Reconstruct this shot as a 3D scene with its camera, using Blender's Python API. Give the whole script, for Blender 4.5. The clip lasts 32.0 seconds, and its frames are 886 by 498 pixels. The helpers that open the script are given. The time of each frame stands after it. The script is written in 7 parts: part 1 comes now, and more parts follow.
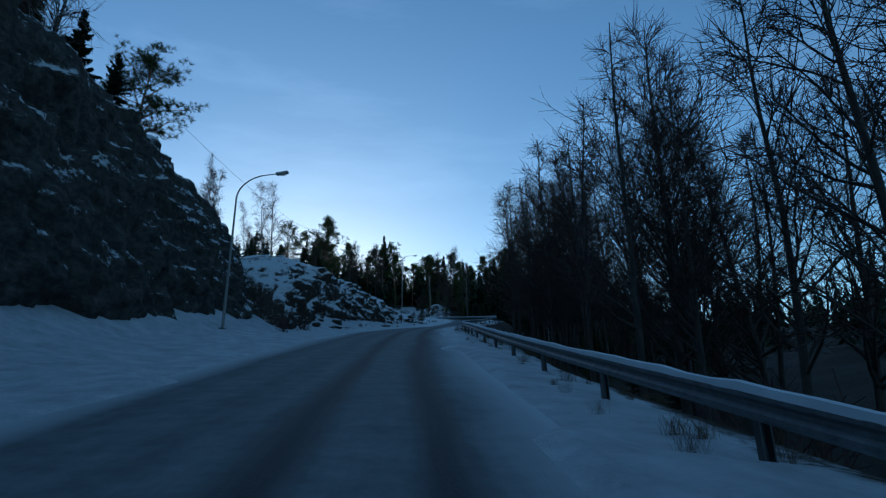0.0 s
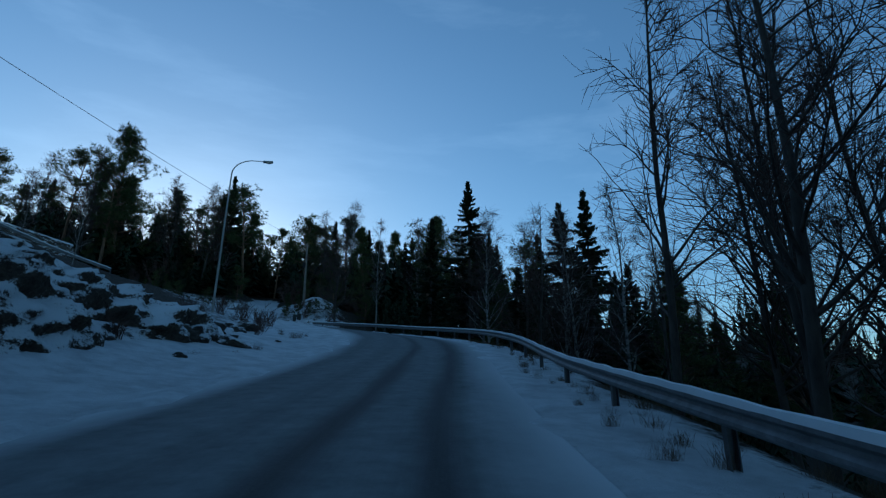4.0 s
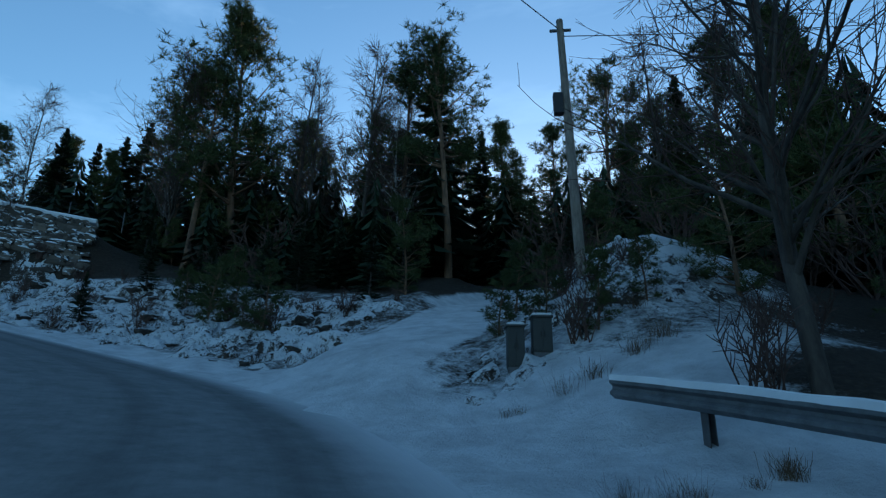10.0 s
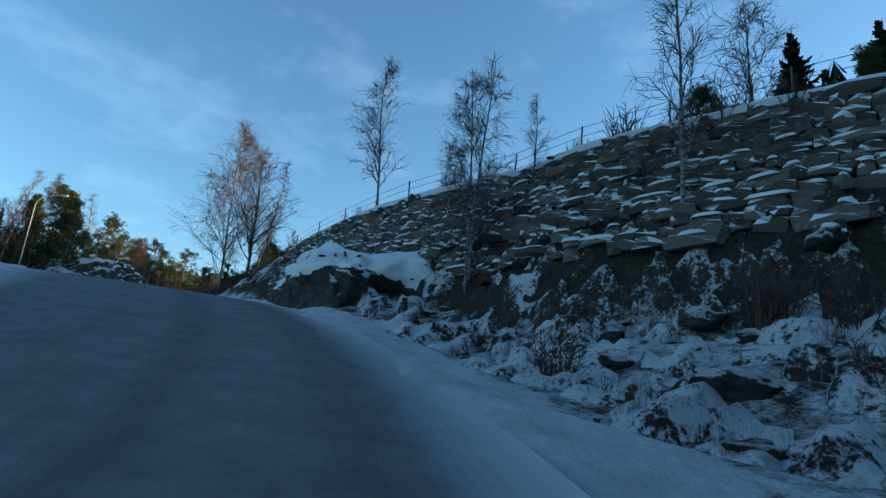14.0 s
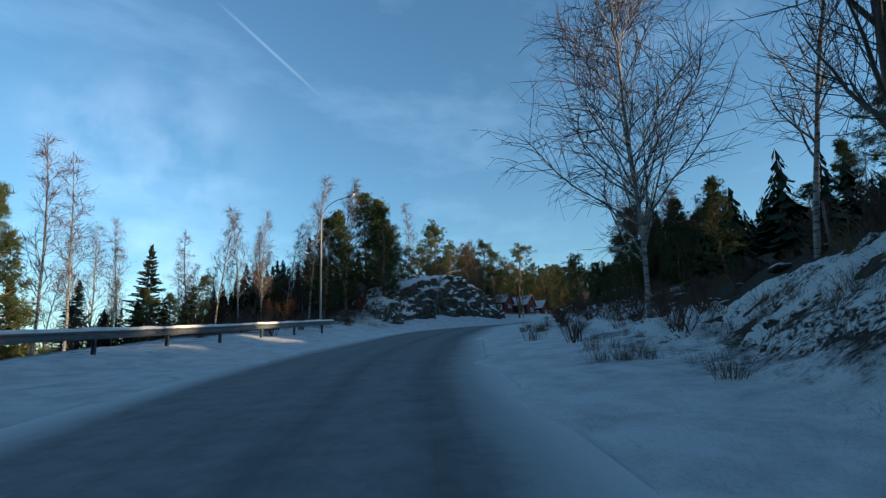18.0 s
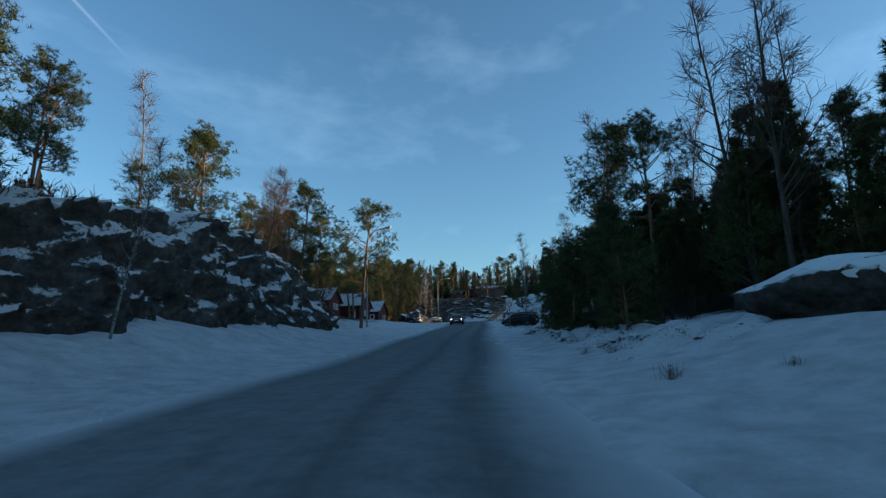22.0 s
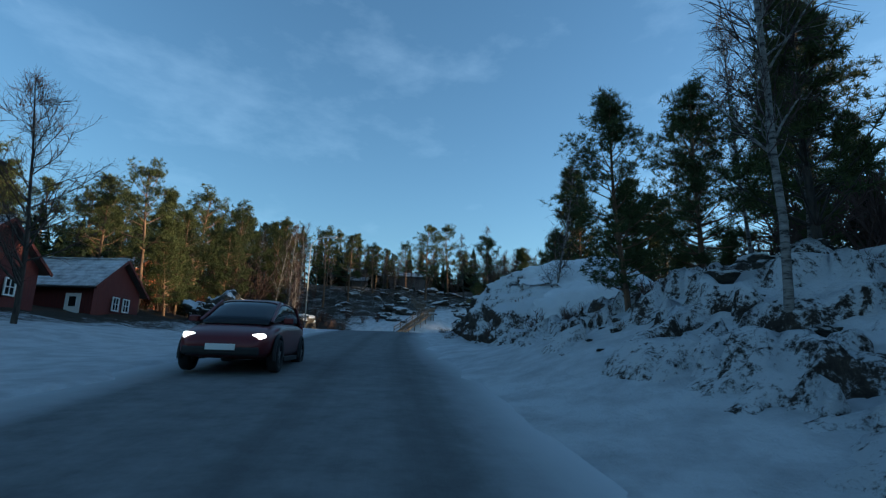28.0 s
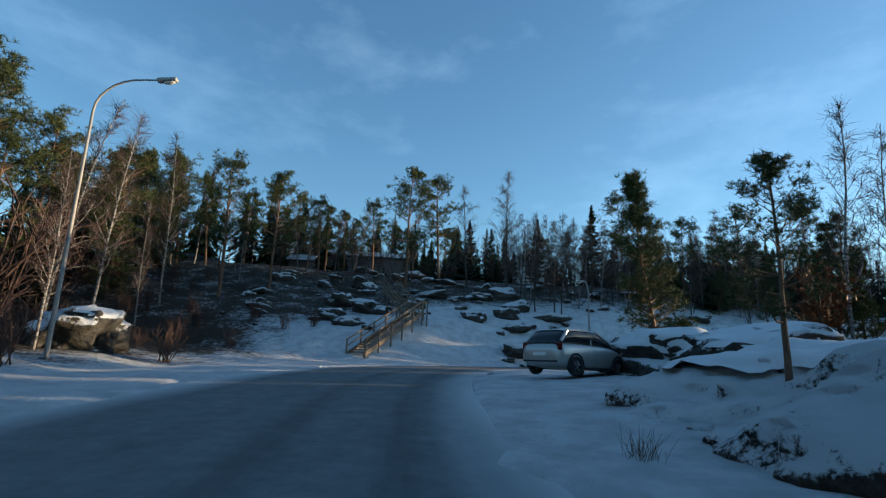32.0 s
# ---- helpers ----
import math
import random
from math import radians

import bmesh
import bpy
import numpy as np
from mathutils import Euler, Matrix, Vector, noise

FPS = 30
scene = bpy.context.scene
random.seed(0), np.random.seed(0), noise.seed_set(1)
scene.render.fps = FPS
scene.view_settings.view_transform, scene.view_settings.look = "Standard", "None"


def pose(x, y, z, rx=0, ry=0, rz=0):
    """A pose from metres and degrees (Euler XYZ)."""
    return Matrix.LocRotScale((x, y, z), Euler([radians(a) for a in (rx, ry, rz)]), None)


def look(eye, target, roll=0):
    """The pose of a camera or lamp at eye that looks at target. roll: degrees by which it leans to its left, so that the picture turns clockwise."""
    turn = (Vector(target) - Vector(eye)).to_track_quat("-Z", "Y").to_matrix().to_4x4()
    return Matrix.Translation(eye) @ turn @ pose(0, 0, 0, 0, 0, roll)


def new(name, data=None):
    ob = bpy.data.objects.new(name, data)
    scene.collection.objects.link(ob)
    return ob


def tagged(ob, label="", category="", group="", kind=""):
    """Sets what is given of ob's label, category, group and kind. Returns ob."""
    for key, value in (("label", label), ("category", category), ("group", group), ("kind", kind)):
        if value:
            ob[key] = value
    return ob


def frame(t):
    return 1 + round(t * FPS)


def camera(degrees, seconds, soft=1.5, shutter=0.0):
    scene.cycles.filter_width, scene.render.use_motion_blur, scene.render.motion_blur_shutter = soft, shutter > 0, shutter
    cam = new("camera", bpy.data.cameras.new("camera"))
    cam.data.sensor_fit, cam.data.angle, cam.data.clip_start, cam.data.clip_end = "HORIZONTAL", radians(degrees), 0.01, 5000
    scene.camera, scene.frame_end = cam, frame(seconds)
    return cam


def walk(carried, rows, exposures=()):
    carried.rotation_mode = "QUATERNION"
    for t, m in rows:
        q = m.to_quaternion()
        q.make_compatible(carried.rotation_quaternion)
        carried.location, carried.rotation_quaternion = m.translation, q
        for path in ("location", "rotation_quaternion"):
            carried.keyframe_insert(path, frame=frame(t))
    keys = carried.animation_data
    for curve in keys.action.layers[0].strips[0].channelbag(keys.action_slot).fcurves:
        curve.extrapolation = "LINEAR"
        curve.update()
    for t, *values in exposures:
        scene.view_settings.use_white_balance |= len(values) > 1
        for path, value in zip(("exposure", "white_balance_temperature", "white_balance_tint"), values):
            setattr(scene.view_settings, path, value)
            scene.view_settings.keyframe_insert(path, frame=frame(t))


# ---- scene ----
cam = camera(78.0, 32.0, soft=1.3)
PATH = [
    (0.0, pose(-0.00, -0.00, 1.30, 107.50, 0.84, -0.12)),
    (0.5, pose(-0.45, 8.28, 2.85, 107.37, 1.44, -0.84)),
    (1.0, pose(-0.85, 16.60, 4.47, 107.61, 1.83, -1.68)),
    (1.5, pose(-1.20, 24.89, 6.04, 107.58, 1.47, -3.04)),
    (2.0, pose(-1.42, 33.07, 7.64, 107.58, 1.30, -4.72)),
    (2.5, pose(-1.36, 41.03, 9.14, 107.62, 1.18, -5.64)),
    (3.0, pose(-1.22, 48.81, 10.49, 107.99, 0.79, -6.76)),
    (3.5, pose(-0.74, 56.42, 11.90, 108.43, -0.01, -8.52)),
    (4.0, pose(0.22, 63.83, 13.22, 108.16, -0.40, -12.54)),
    (4.5, pose(1.49, 70.84, 14.46, 108.04, -0.43, -16.23)),
    (5.0, pose(2.89, 77.41, 15.65, 108.36, -0.20, -18.20)),
    (5.5, pose(4.24, 83.51, 16.81, 108.87, 0.11, -18.20)),
    (6.0, pose(5.52, 89.08, 18.08, 108.84, 0.24, -16.96)),
    (6.5, pose(6.42, 94.27, 19.16, 108.33, 0.37, -13.91)),
    (7.0, pose(6.86, 99.10, 20.11, 108.28, 0.21, -9.46)),
    (7.5, pose(6.83, 103.61, 20.99, 108.15, -0.23, -3.79)),
    (8.0, pose(6.19, 107.83, 21.73, 107.98, -0.73, 2.16)),
    (8.5, pose(5.08, 111.92, 22.49, 108.01, -0.84, 7.60)),
    (9.0, pose(3.62, 115.88, 23.24, 107.67, -1.03, 12.53)),
    (9.5, pose(1.99, 119.56, 23.92, 107.46, -0.83, 17.67)),
    (10.0, pose(0.04, 122.97, 24.67, 107.65, -1.04, 23.77)),
    (10.5, pose(-2.20, 126.10, 25.29, 107.75, -1.87, 31.04)),
    (11.0, pose(-4.98, 128.76, 25.80, 108.08, -3.49, 39.26)),
    (11.5, pose(-7.84, 130.68, 26.34, 107.67, -4.52, 49.23)),
    (12.0, pose(-11.02, 132.12, 26.86, 107.02, -4.83, 60.02)),
    (12.5, pose(-14.52, 132.93, 27.45, 106.49, -5.05, 69.97)),
    (13.0, pose(-18.06, 133.26, 28.06, 105.95, -4.45, 78.38)),
    (13.5, pose(-21.49, 133.28, 28.73, 105.42, -4.16, 84.82)),
    (14.0, pose(-25.00, 132.79, 29.39, 104.91, -3.85, 90.88)),
    (14.5, pose(-28.43, 131.91, 30.17, 104.07, -2.59, 97.75)),
    (15.0, pose(-31.90, 130.73, 30.93, 103.41, -0.90, 104.62)),
    (15.5, pose(-35.24, 129.19, 31.78, 102.96, -0.69, 111.10)),
    (16.0, pose(-38.52, 127.23, 32.59, 102.63, -0.65, 116.43)),
    (16.5, pose(-41.92, 124.93, 33.27, 102.49, 0.00, 120.54)),
    (17.0, pose(-45.48, 122.29, 33.83, 102.44, 1.15, 123.39)),
    (17.5, pose(-49.23, 119.39, 34.30, 102.50, 2.26, 124.88)),
    (18.0, pose(-53.10, 116.26, 34.83, 102.49, 2.30, 124.82)),
    (18.5, pose(-57.06, 113.07, 35.38, 102.56, 2.12, 123.83)),
    (19.0, pose(-61.11, 110.01, 35.98, 102.29, 1.92, 122.06)),
    (19.5, pose(-65.30, 107.07, 36.53, 101.91, 1.73, 119.53)),
    (20.0, pose(-69.60, 104.38, 37.02, 101.89, 1.39, 116.53)),
    (20.5, pose(-74.01, 101.95, 37.59, 102.60, 1.30, 114.30)),
    (21.0, pose(-78.51, 99.74, 38.07, 102.33, 0.64, 112.51)),
    (21.5, pose(-82.88, 97.75, 38.58, 102.43, 0.93, 109.22)),
    (22.0, pose(-87.21, 96.08, 39.02, 102.16, 1.13, 105.25)),
    (22.5, pose(-91.58, 94.86, 39.42, 102.19, 0.62, 101.97)),
    (23.0, pose(-96.20, 93.68, 39.85, 102.15, -0.32, 99.32)),
    (23.5, pose(-100.78, 92.79, 40.24, 101.84, -0.54, 97.29)),
    (24.0, pose(-105.36, 91.89, 40.58, 102.08, -0.33, 96.47)),
    (24.5, pose(-109.99, 90.97, 41.04, 102.18, -0.41, 96.91)),
    (25.0, pose(-114.80, 89.88, 41.45, 102.18, -0.49, 97.34)),
    (25.5, pose(-119.93, 88.75, 41.91, 102.25, -0.65, 97.07)),
    (26.0, pose(-125.38, 87.64, 42.41, 102.43, -0.89, 96.07)),
    (26.5, pose(-131.11, 86.62, 42.95, 102.57, -1.11, 94.94)),
    (27.0, pose(-136.98, 85.73, 43.57, 102.34, -1.19, 94.99)),
    (27.5, pose(-142.87, 84.75, 44.19, 102.32, -1.21, 95.53)),
    (28.0, pose(-148.60, 83.68, 44.70, 102.32, -1.61, 95.68)),
    (28.5, pose(-154.06, 82.67, 45.21, 102.67, -1.33, 95.72)),
    (29.0, pose(-159.56, 81.58, 45.82, 102.48, -1.02, 95.69)),
    (29.5, pose(-164.97, 80.48, 46.35, 102.50, -0.95, 95.57)),
    (30.0, pose(-170.30, 79.31, 46.82, 102.39, -0.81, 95.37)),
    (30.5, pose(-175.35, 78.37, 47.24, 102.27, -0.56, 94.97)),
    (31.0, pose(-180.13, 77.54, 47.75, 102.20, -0.47, 93.96)),
    (31.5, pose(-184.55, 76.94, 48.13, 101.68, -1.24, 93.01)),
    (32.0, pose(-188.42, 76.63, 48.51, 102.33, -2.32, 91.88)),
]
EXPOSURES = [(0.0, 0.42, 5050, 0), (3.0, 0.42, 5100, 0), (6.0, 0.4, 5100, 0), (7.0, 0.6, 5200, 0), (8.0, 0.8, 5300, 0), (10.0, 1.1, 5400, 0), (12.0, 1.38, 5550, 0), (14.0, 1.25, 5550, 0), (16.0, 1.1, 5500, 0), (19.0, 0.86, 5550, 0), (32.0, 0.95, 5500, 0)]
walk(cam, PATH, EXPOSURES)

# ---- world, sun ----
SUN_YAW, SUN_UP = 14.0, 6.2     # degrees to the left of +y, and above the horizon
world = bpy.data.worlds.new("world")
scene.world = world
world.use_nodes = True
wn = world.node_tree.nodes
sky = wn.new("ShaderNodeTexSky")
sky.sky_type = 'NISHITA'
sky.sun_disc = False
sky.sun_elevation = radians(SUN_UP)
sky.sun_rotation = radians(-SUN_YAW)
sky.altitude = 100
sky.air_density, sky.dust_density, sky.ozone_density = 1.0, 0.5, 2.2
wl = world.node_tree.links
coord, stretch, cirrus = wn.new("ShaderNodeTexCoord"), wn.new("ShaderNodeMapping"), wn.new("ShaderNodeTexNoise")
stretch.inputs["Scale"].default_value = (1.2, 3.2, 7.0)
stretch.inputs["Rotation"].default_value = (0.3, 0.0, 0.6)
cirrus.inputs["Scale"].default_value, cirrus.inputs["Detail"].default_value, cirrus.inputs["Roughness"].default_value = 1.3, 8, 0.6
wl.new(coord.outputs["Generated"], stretch.inputs[0])
wl.new(stretch.outputs[0], cirrus.inputs["Vector"])
veil, haze = wn.new("ShaderNodeValToRGB"), wn.new("ShaderNodeMix")
veil.color_ramp.elements[0].position, veil.color_ramp.elements[1].position = 0.52, 0.85
veil.color_ramp.elements[1].color = (0.5, 0.5, 0.5, 1)
haze.data_type = 'RGBA'
haze.blend_type = 'ADD'
haze.inputs[7].default_value = (1.0, 1.15, 1.3, 1)
wl.new(cirrus.outputs["Fac"], veil.inputs[0])
wl.new(veil.outputs[0], haze.inputs[0])
wl.new(sky.outputs[0], haze.inputs[6])


def sky_math(op, a, b):
    n = wn.new("ShaderNodeMath")
    n.operation = op
    n.use_clamp = op == 'MULTIPLY'
    for sock, v in zip(n.inputs, (a, b)):
        if isinstance(v, (int, float)):
            sock.default_value = v
        else:
            wl.new(v, sock)
    return n.outputs[0]


def sky_along(way):
    n = wn.new("ShaderNodeVectorMath")
    n.operation = 'DOT_PRODUCT'
    n.inputs[1].default_value = way
    wl.new(coord.outputs["Generated"], n.inputs[0])
    return n.outputs["Value"]


puff = wn.new("ShaderNodeTexNoise")
puff.inputs["Scale"].default_value, puff.inputs["Detail"].default_value = 9.0, 7
wl.new(coord.outputs["Generated"], puff.inputs["Vector"])
lit = None
for way, narrow in (((-0.425, -0.838, 0.342), 60.0), ((-0.434, -0.882, 0.183), 70.0), ((-0.335, -0.864, 0.376), 150.0)):
    near = sky_math('MULTIPLY', sky_along(Vector(way).normalized()), 1.0)
    core = sky_math('POWER', near, narrow * 2.2)
    lit = core if lit is None else sky_math('MAXIMUM', lit, core)
lit = sky_math('MULTIPLY', lit, sky_math('MULTIPLY', sky_math('SUBTRACT', puff.outputs["Fac"], 0.36), 2.6))
TRAIL_A, TRAIL_B = Vector((-0.440, -0.695, 0.567)).normalized(), Vector((-0.585, -0.655, 0.478)).normalized()
across, middle = TRAIL_A.cross(TRAIL_B).normalized(), (TRAIL_A + TRAIL_B).normalized()
streak_w = sky_math('MULTIPLY', sky_math('SUBTRACT', 1.0, sky_math('DIVIDE', sky_math('ABSOLUTE', sky_along(across), 0.0), 0.0035)), 1.0)
streak_l = sky_math('MULTIPLY', sky_math('SUBTRACT', sky_along(middle), 0.9942), 160.0)
lit = sky_math('MAXIMUM', lit, sky_math('MULTIPLY', sky_math('MULTIPLY', streak_w, streak_l), 0.55))
cloud = wn.new("ShaderNodeMix")
cloud.data_type, cloud.blend_type = 'RGBA', 'ADD'
cloud.inputs[7].default_value = (1.25, 1.15, 1.1, 1)
wl.new(lit, cloud.inputs[0])
wl.new(haze.outputs[2], cloud.inputs[6])
wl.new(cloud.outputs[2], wn["Background"].inputs[0])
wn["Background"].inputs[1].default_value = 0.15
sun_data = bpy.data.lights.new("sun", 'SUN')
sun_data.energy, sun_data.angle, sun_data.color = 6.0, radians(0.6), (1.0, 0.66, 0.36)
sun = new("sun", sun_data)
sy, se = radians(SUN_YAW), radians(SUN_UP)
sun.matrix_world = look((-math.sin(sy) * math.cos(se) * 300, math.cos(sy) * math.cos(se) * 300, math.sin(se) * 300), (0, 0, 0))


# ---- materials ----
def mat(name, build):
    m = bpy.data.materials.new(name)
    m.use_nodes = True
    nt = m.node_tree
    build(nt, nt.nodes["Principled BSDF"])
    return m


def nd(nt, kind, **ins):
    n = nt.nodes.new(kind)
    for k, v in ins.items():
        n.inputs[k.replace("_", " ")].default_value = v
    return n


def tex(nt, scale, detail=6, rough=0.6, coords="Object", stretch=None):
    tc = nt.nodes.new("ShaderNodeTexCoord")
    n = nd(nt, "ShaderNodeTexNoise", Scale=scale, Detail=detail, Roughness=rough)
    if stretch:
        mp = nt.nodes.new("ShaderNodeMapping")
        mp.inputs["Scale"].default_value = stretch
        nt.links.new(tc.outputs[coords], mp.inputs[0])
        nt.links.new(mp.outputs[0], n.inputs["Vector"])
    else:
        nt.links.new(tc.outputs[coords], n.inputs["Vector"])
    return n.outputs["Fac"]


def ramp(nt, fac, stops):
    r = nt.nodes.new("ShaderNodeValToRGB")
    while len(r.color_ramp.elements) < len(stops):
        r.color_ramp.elements.new(0.5)
    for e, (p, c) in zip(r.color_ramp.elements, stops):
        e.position = p
        e.color = (*c, 1) if len(c) == 3 else c
    nt.links.new(fac, r.inputs[0])
    return r.outputs[0]


def grey(v):
    return (v, v, v)


def mix(nt, fac, a, b):
    n = nt.nodes.new("ShaderNodeMix")
    n.data_type = 'RGBA'
    for sock, v in ((n.inputs[0], fac), (n.inputs[6], a), (n.inputs[7], b)):
        if isinstance(v, (int, float)):
            sock.default_value = v
        elif isinstance(v, tuple):
            sock.default_value = (*v, 1)
        else:
            nt.links.new(v, sock)
    return n.outputs[2]


def arith(nt, op, a, b=0.0, clamp=False):
    n = nt.nodes.new("ShaderNodeMath")
    n.operation = op
    n.use_clamp = clamp
    for sock, v in zip(n.inputs, (a, b)):
        if isinstance(v, (int, float)):
            sock.default_value = v
        else:
            nt.links.new(v, sock)
    return n.outputs[0]


def bump(nt, bs, height, strength=0.4, dist=0.05):
    b = nd(nt, "ShaderNodeBump", Strength=strength, Distance=dist)
    nt.links.new(height, b.inputs["Height"])
    nt.links.new(b.outputs[0], bs.inputs["Normal"])


def up_facing(nt):
    g = nt.nodes.new("ShaderNodeNewGeometry")
    s = nt.nodes.new("ShaderNodeSeparateXYZ")
    nt.links.new(g.outputs["Normal"], s.inputs[0])
    return s.outputs["Z"]


SNOW, SNOW_DIRTY = (0.60, 0.615, 0.63), (0.36, 0.37, 0.385)


def ground_mat(nt, bs):
    at = nt.nodes.new("ShaderNodeAttribute")
    at.attribute_name = "snow"
    cover = at.outputs["Fac"]
    n1, n2 = tex(nt, 0.55, 8, 0.62), tex(nt, 3.4, 10, 0.72)
    lump = arith(nt, 'ADD', arith(nt, 'ADD', arith(nt, 'MULTIPLY', n1, 0.42), arith(nt, 'MULTIPLY', n2, 0.48)), arith(nt, 'MULTIPLY', tex(nt, 11.0, 8, 0.7), 0.28))
    fac = arith(nt, 'ADD', arith(nt, 'MULTIPLY', arith(nt, 'SUBTRACT', cover, lump), 7.0), 0.75, True)
    earth = ramp(nt, tex(nt, 9.0, 10, 0.7), [(0.3, (0.012, 0.010, 0.008)), (0.55, (0.038, 0.03, 0.021)), (0.75, (0.085, 0.07, 0.048))])
    white = ramp(nt, tex(nt, 1.3, 8, 0.65), [(0.25, SNOW_DIRTY), (0.6, SNOW)])
    nt.links.new(mix(nt, fac, earth, white), bs.inputs["Base Color"])
    bs.inputs["Roughness"].default_value = 0.85
    bs.inputs["Specular IOR Level"].default_value = 0.2
    bump(nt, bs, arith(nt, 'ADD', n2, arith(nt, 'MULTIPLY', tex(nt, 14, 6), 0.35)), 0.75, 0.2)


def road_mat(nt, bs):
    uv = nt.nodes.new("ShaderNodeUVMap")
    uv.uv_map = "lane"
    s = nt.nodes.new("ShaderNodeSeparateXYZ")
    nt.links.new(uv.outputs[0], s.inputs[0])
    mp = nt.nodes.new("ShaderNodeMapping")
    mp.inputs["Scale"].default_value = (5.0, 0.16, 1)
    nt.links.new(uv.outputs[0], mp.inputs[0])
    streak = nd(nt, "ShaderNodeTexNoise", Scale=1.0, Detail=9, Roughness=0.62)
    nt.links.new(mp.outputs[0], streak.inputs["Vector"])
    mp2 = nt.nodes.new("ShaderNodeMapping")
    mp2.inputs["Scale"].default_value = (0.6, 0.10, 1)
    nt.links.new(uv.outputs[0], mp2.inputs[0])
    broad = nd(nt, "ShaderNodeTexNoise", Scale=1.0, Detail=4, Roughness=0.5)
    nt.links.new(mp2.outputs[0], broad.inputs["Vector"])
    wander = arith(nt, 'MULTIPLY', arith(nt, 'SUBTRACT', broad.outputs["Fac"], 0.5), 0.7)
    x = arith(nt, 'ADD', s.outputs["X"], wander)
    worn = None
    for centre, wide, deep in ((0.45, 0.30, 1.0), (1.95, 0.30, 1.0), (-2.1, 0.45, 0.3), (-0.7, 0.4, 0.3)):
        d = arith(nt, 'DIVIDE', arith(nt, 'SUBTRACT', x, centre), wide)
        g = arith(nt, 'MULTIPLY', arith(nt, 'POWER', 2.718, arith(nt, 'MULTIPLY', arith(nt, 'MULTIPLY', d, d), -1.0)), deep)
        worn = g if worn is None else arith(nt, 'MAXIMUM', worn, g)
    at = nt.nodes.new("ShaderNodeAttribute")
    at.attribute_name = "wear"
    worn = arith(nt, 'MULTIPLY', worn, at.outputs["Fac"])
    worn = arith(nt, 'ADD', worn, arith(nt, 'MULTIPLY', arith(nt, 'SUBTRACT', streak.outputs["Fac"], 0.5), 0.55), True)
    edge = arith(nt, 'MULTIPLY', arith(nt, 'SUBTRACT', arith(nt, 'ABSOLUTE', arith(nt, 'ADD', s.outputs["X"], arith(nt, 'MULTIPLY', wander, 1.4))), 2.3), 0.85, True)
    packed = ramp(nt, tex(nt, 2.2, 8, 0.7), [(0.3, (0.115, 0.122, 0.124)), (0.7, (0.20, 0.208, 0.21))])
    asphalt = ramp(nt, tex(nt, 30, 6, 0.7), [(0.3, (0.03, 0.031, 0.033)), (0.7, (0.06, 0.062, 0.065))])
    c = mix(nt, worn, packed, asphalt)
    c = mix(nt, edge, c, (0.48, 0.49, 0.50))
    nt.links.new(c, bs.inputs["Base Color"])
    nt.links.new(ramp(nt, worn, [(0.0, grey(0.85)), (1.0, grey(0.72))]), bs.inputs["Roughness"])
    bs.inputs["Specular IOR Level"].default_value = 0.12
    bump(nt, bs, streak.outputs["Fac"], 0.35, 0.04)


def rock_mat(nt, bs):
    n1, n2, n3 = tex(nt, 0.7, 10, 0.62), tex(nt, 4.5, 10, 0.72), tex(nt, 1.7, 8, 0.62, stretch=(1, 1, 1.7))
    z = up_facing(nt)
    snow = arith(nt, 'ADD', z, arith(nt, 'MULTIPLY', arith(nt, 'SUBTRACT', arith(nt, 'ADD', n1, n2), 1.0), 1.7))
    snow = arith(nt, 'MULTIPLY', arith(nt, 'SUBTRACT', snow, 0.53), 5.0, True)
    stone = ramp(nt, arith(nt, 'ADD', arith(nt, 'MULTIPLY', n3, 0.6), arith(nt, 'MULTIPLY', n2, 0.4)), [(0.36, (0.02, 0.018, 0.017)), (0.5, (0.06, 0.056, 0.05)), (0.66, (0.13, 0.122, 0.11))])
    moss = mix(nt, ramp(nt, n1, [(0.5, grey(0)), (0.68, grey(0.7))]), stone, (0.04, 0.035, 0.02))
    nt.links.new(mix(nt, snow, moss, SNOW), bs.inputs["Base Color"])
    bs.inputs["Roughness"].default_value = 0.9
    bs.inputs["Specular IOR Level"].default_value = 0.15
    bump(nt, bs, arith(nt, 'ADD', n3, n2), 0.9, 0.14)


def rubble_mat(bare):
    return lambda nt, bs: rubble_nodes(nt, bs, bare)


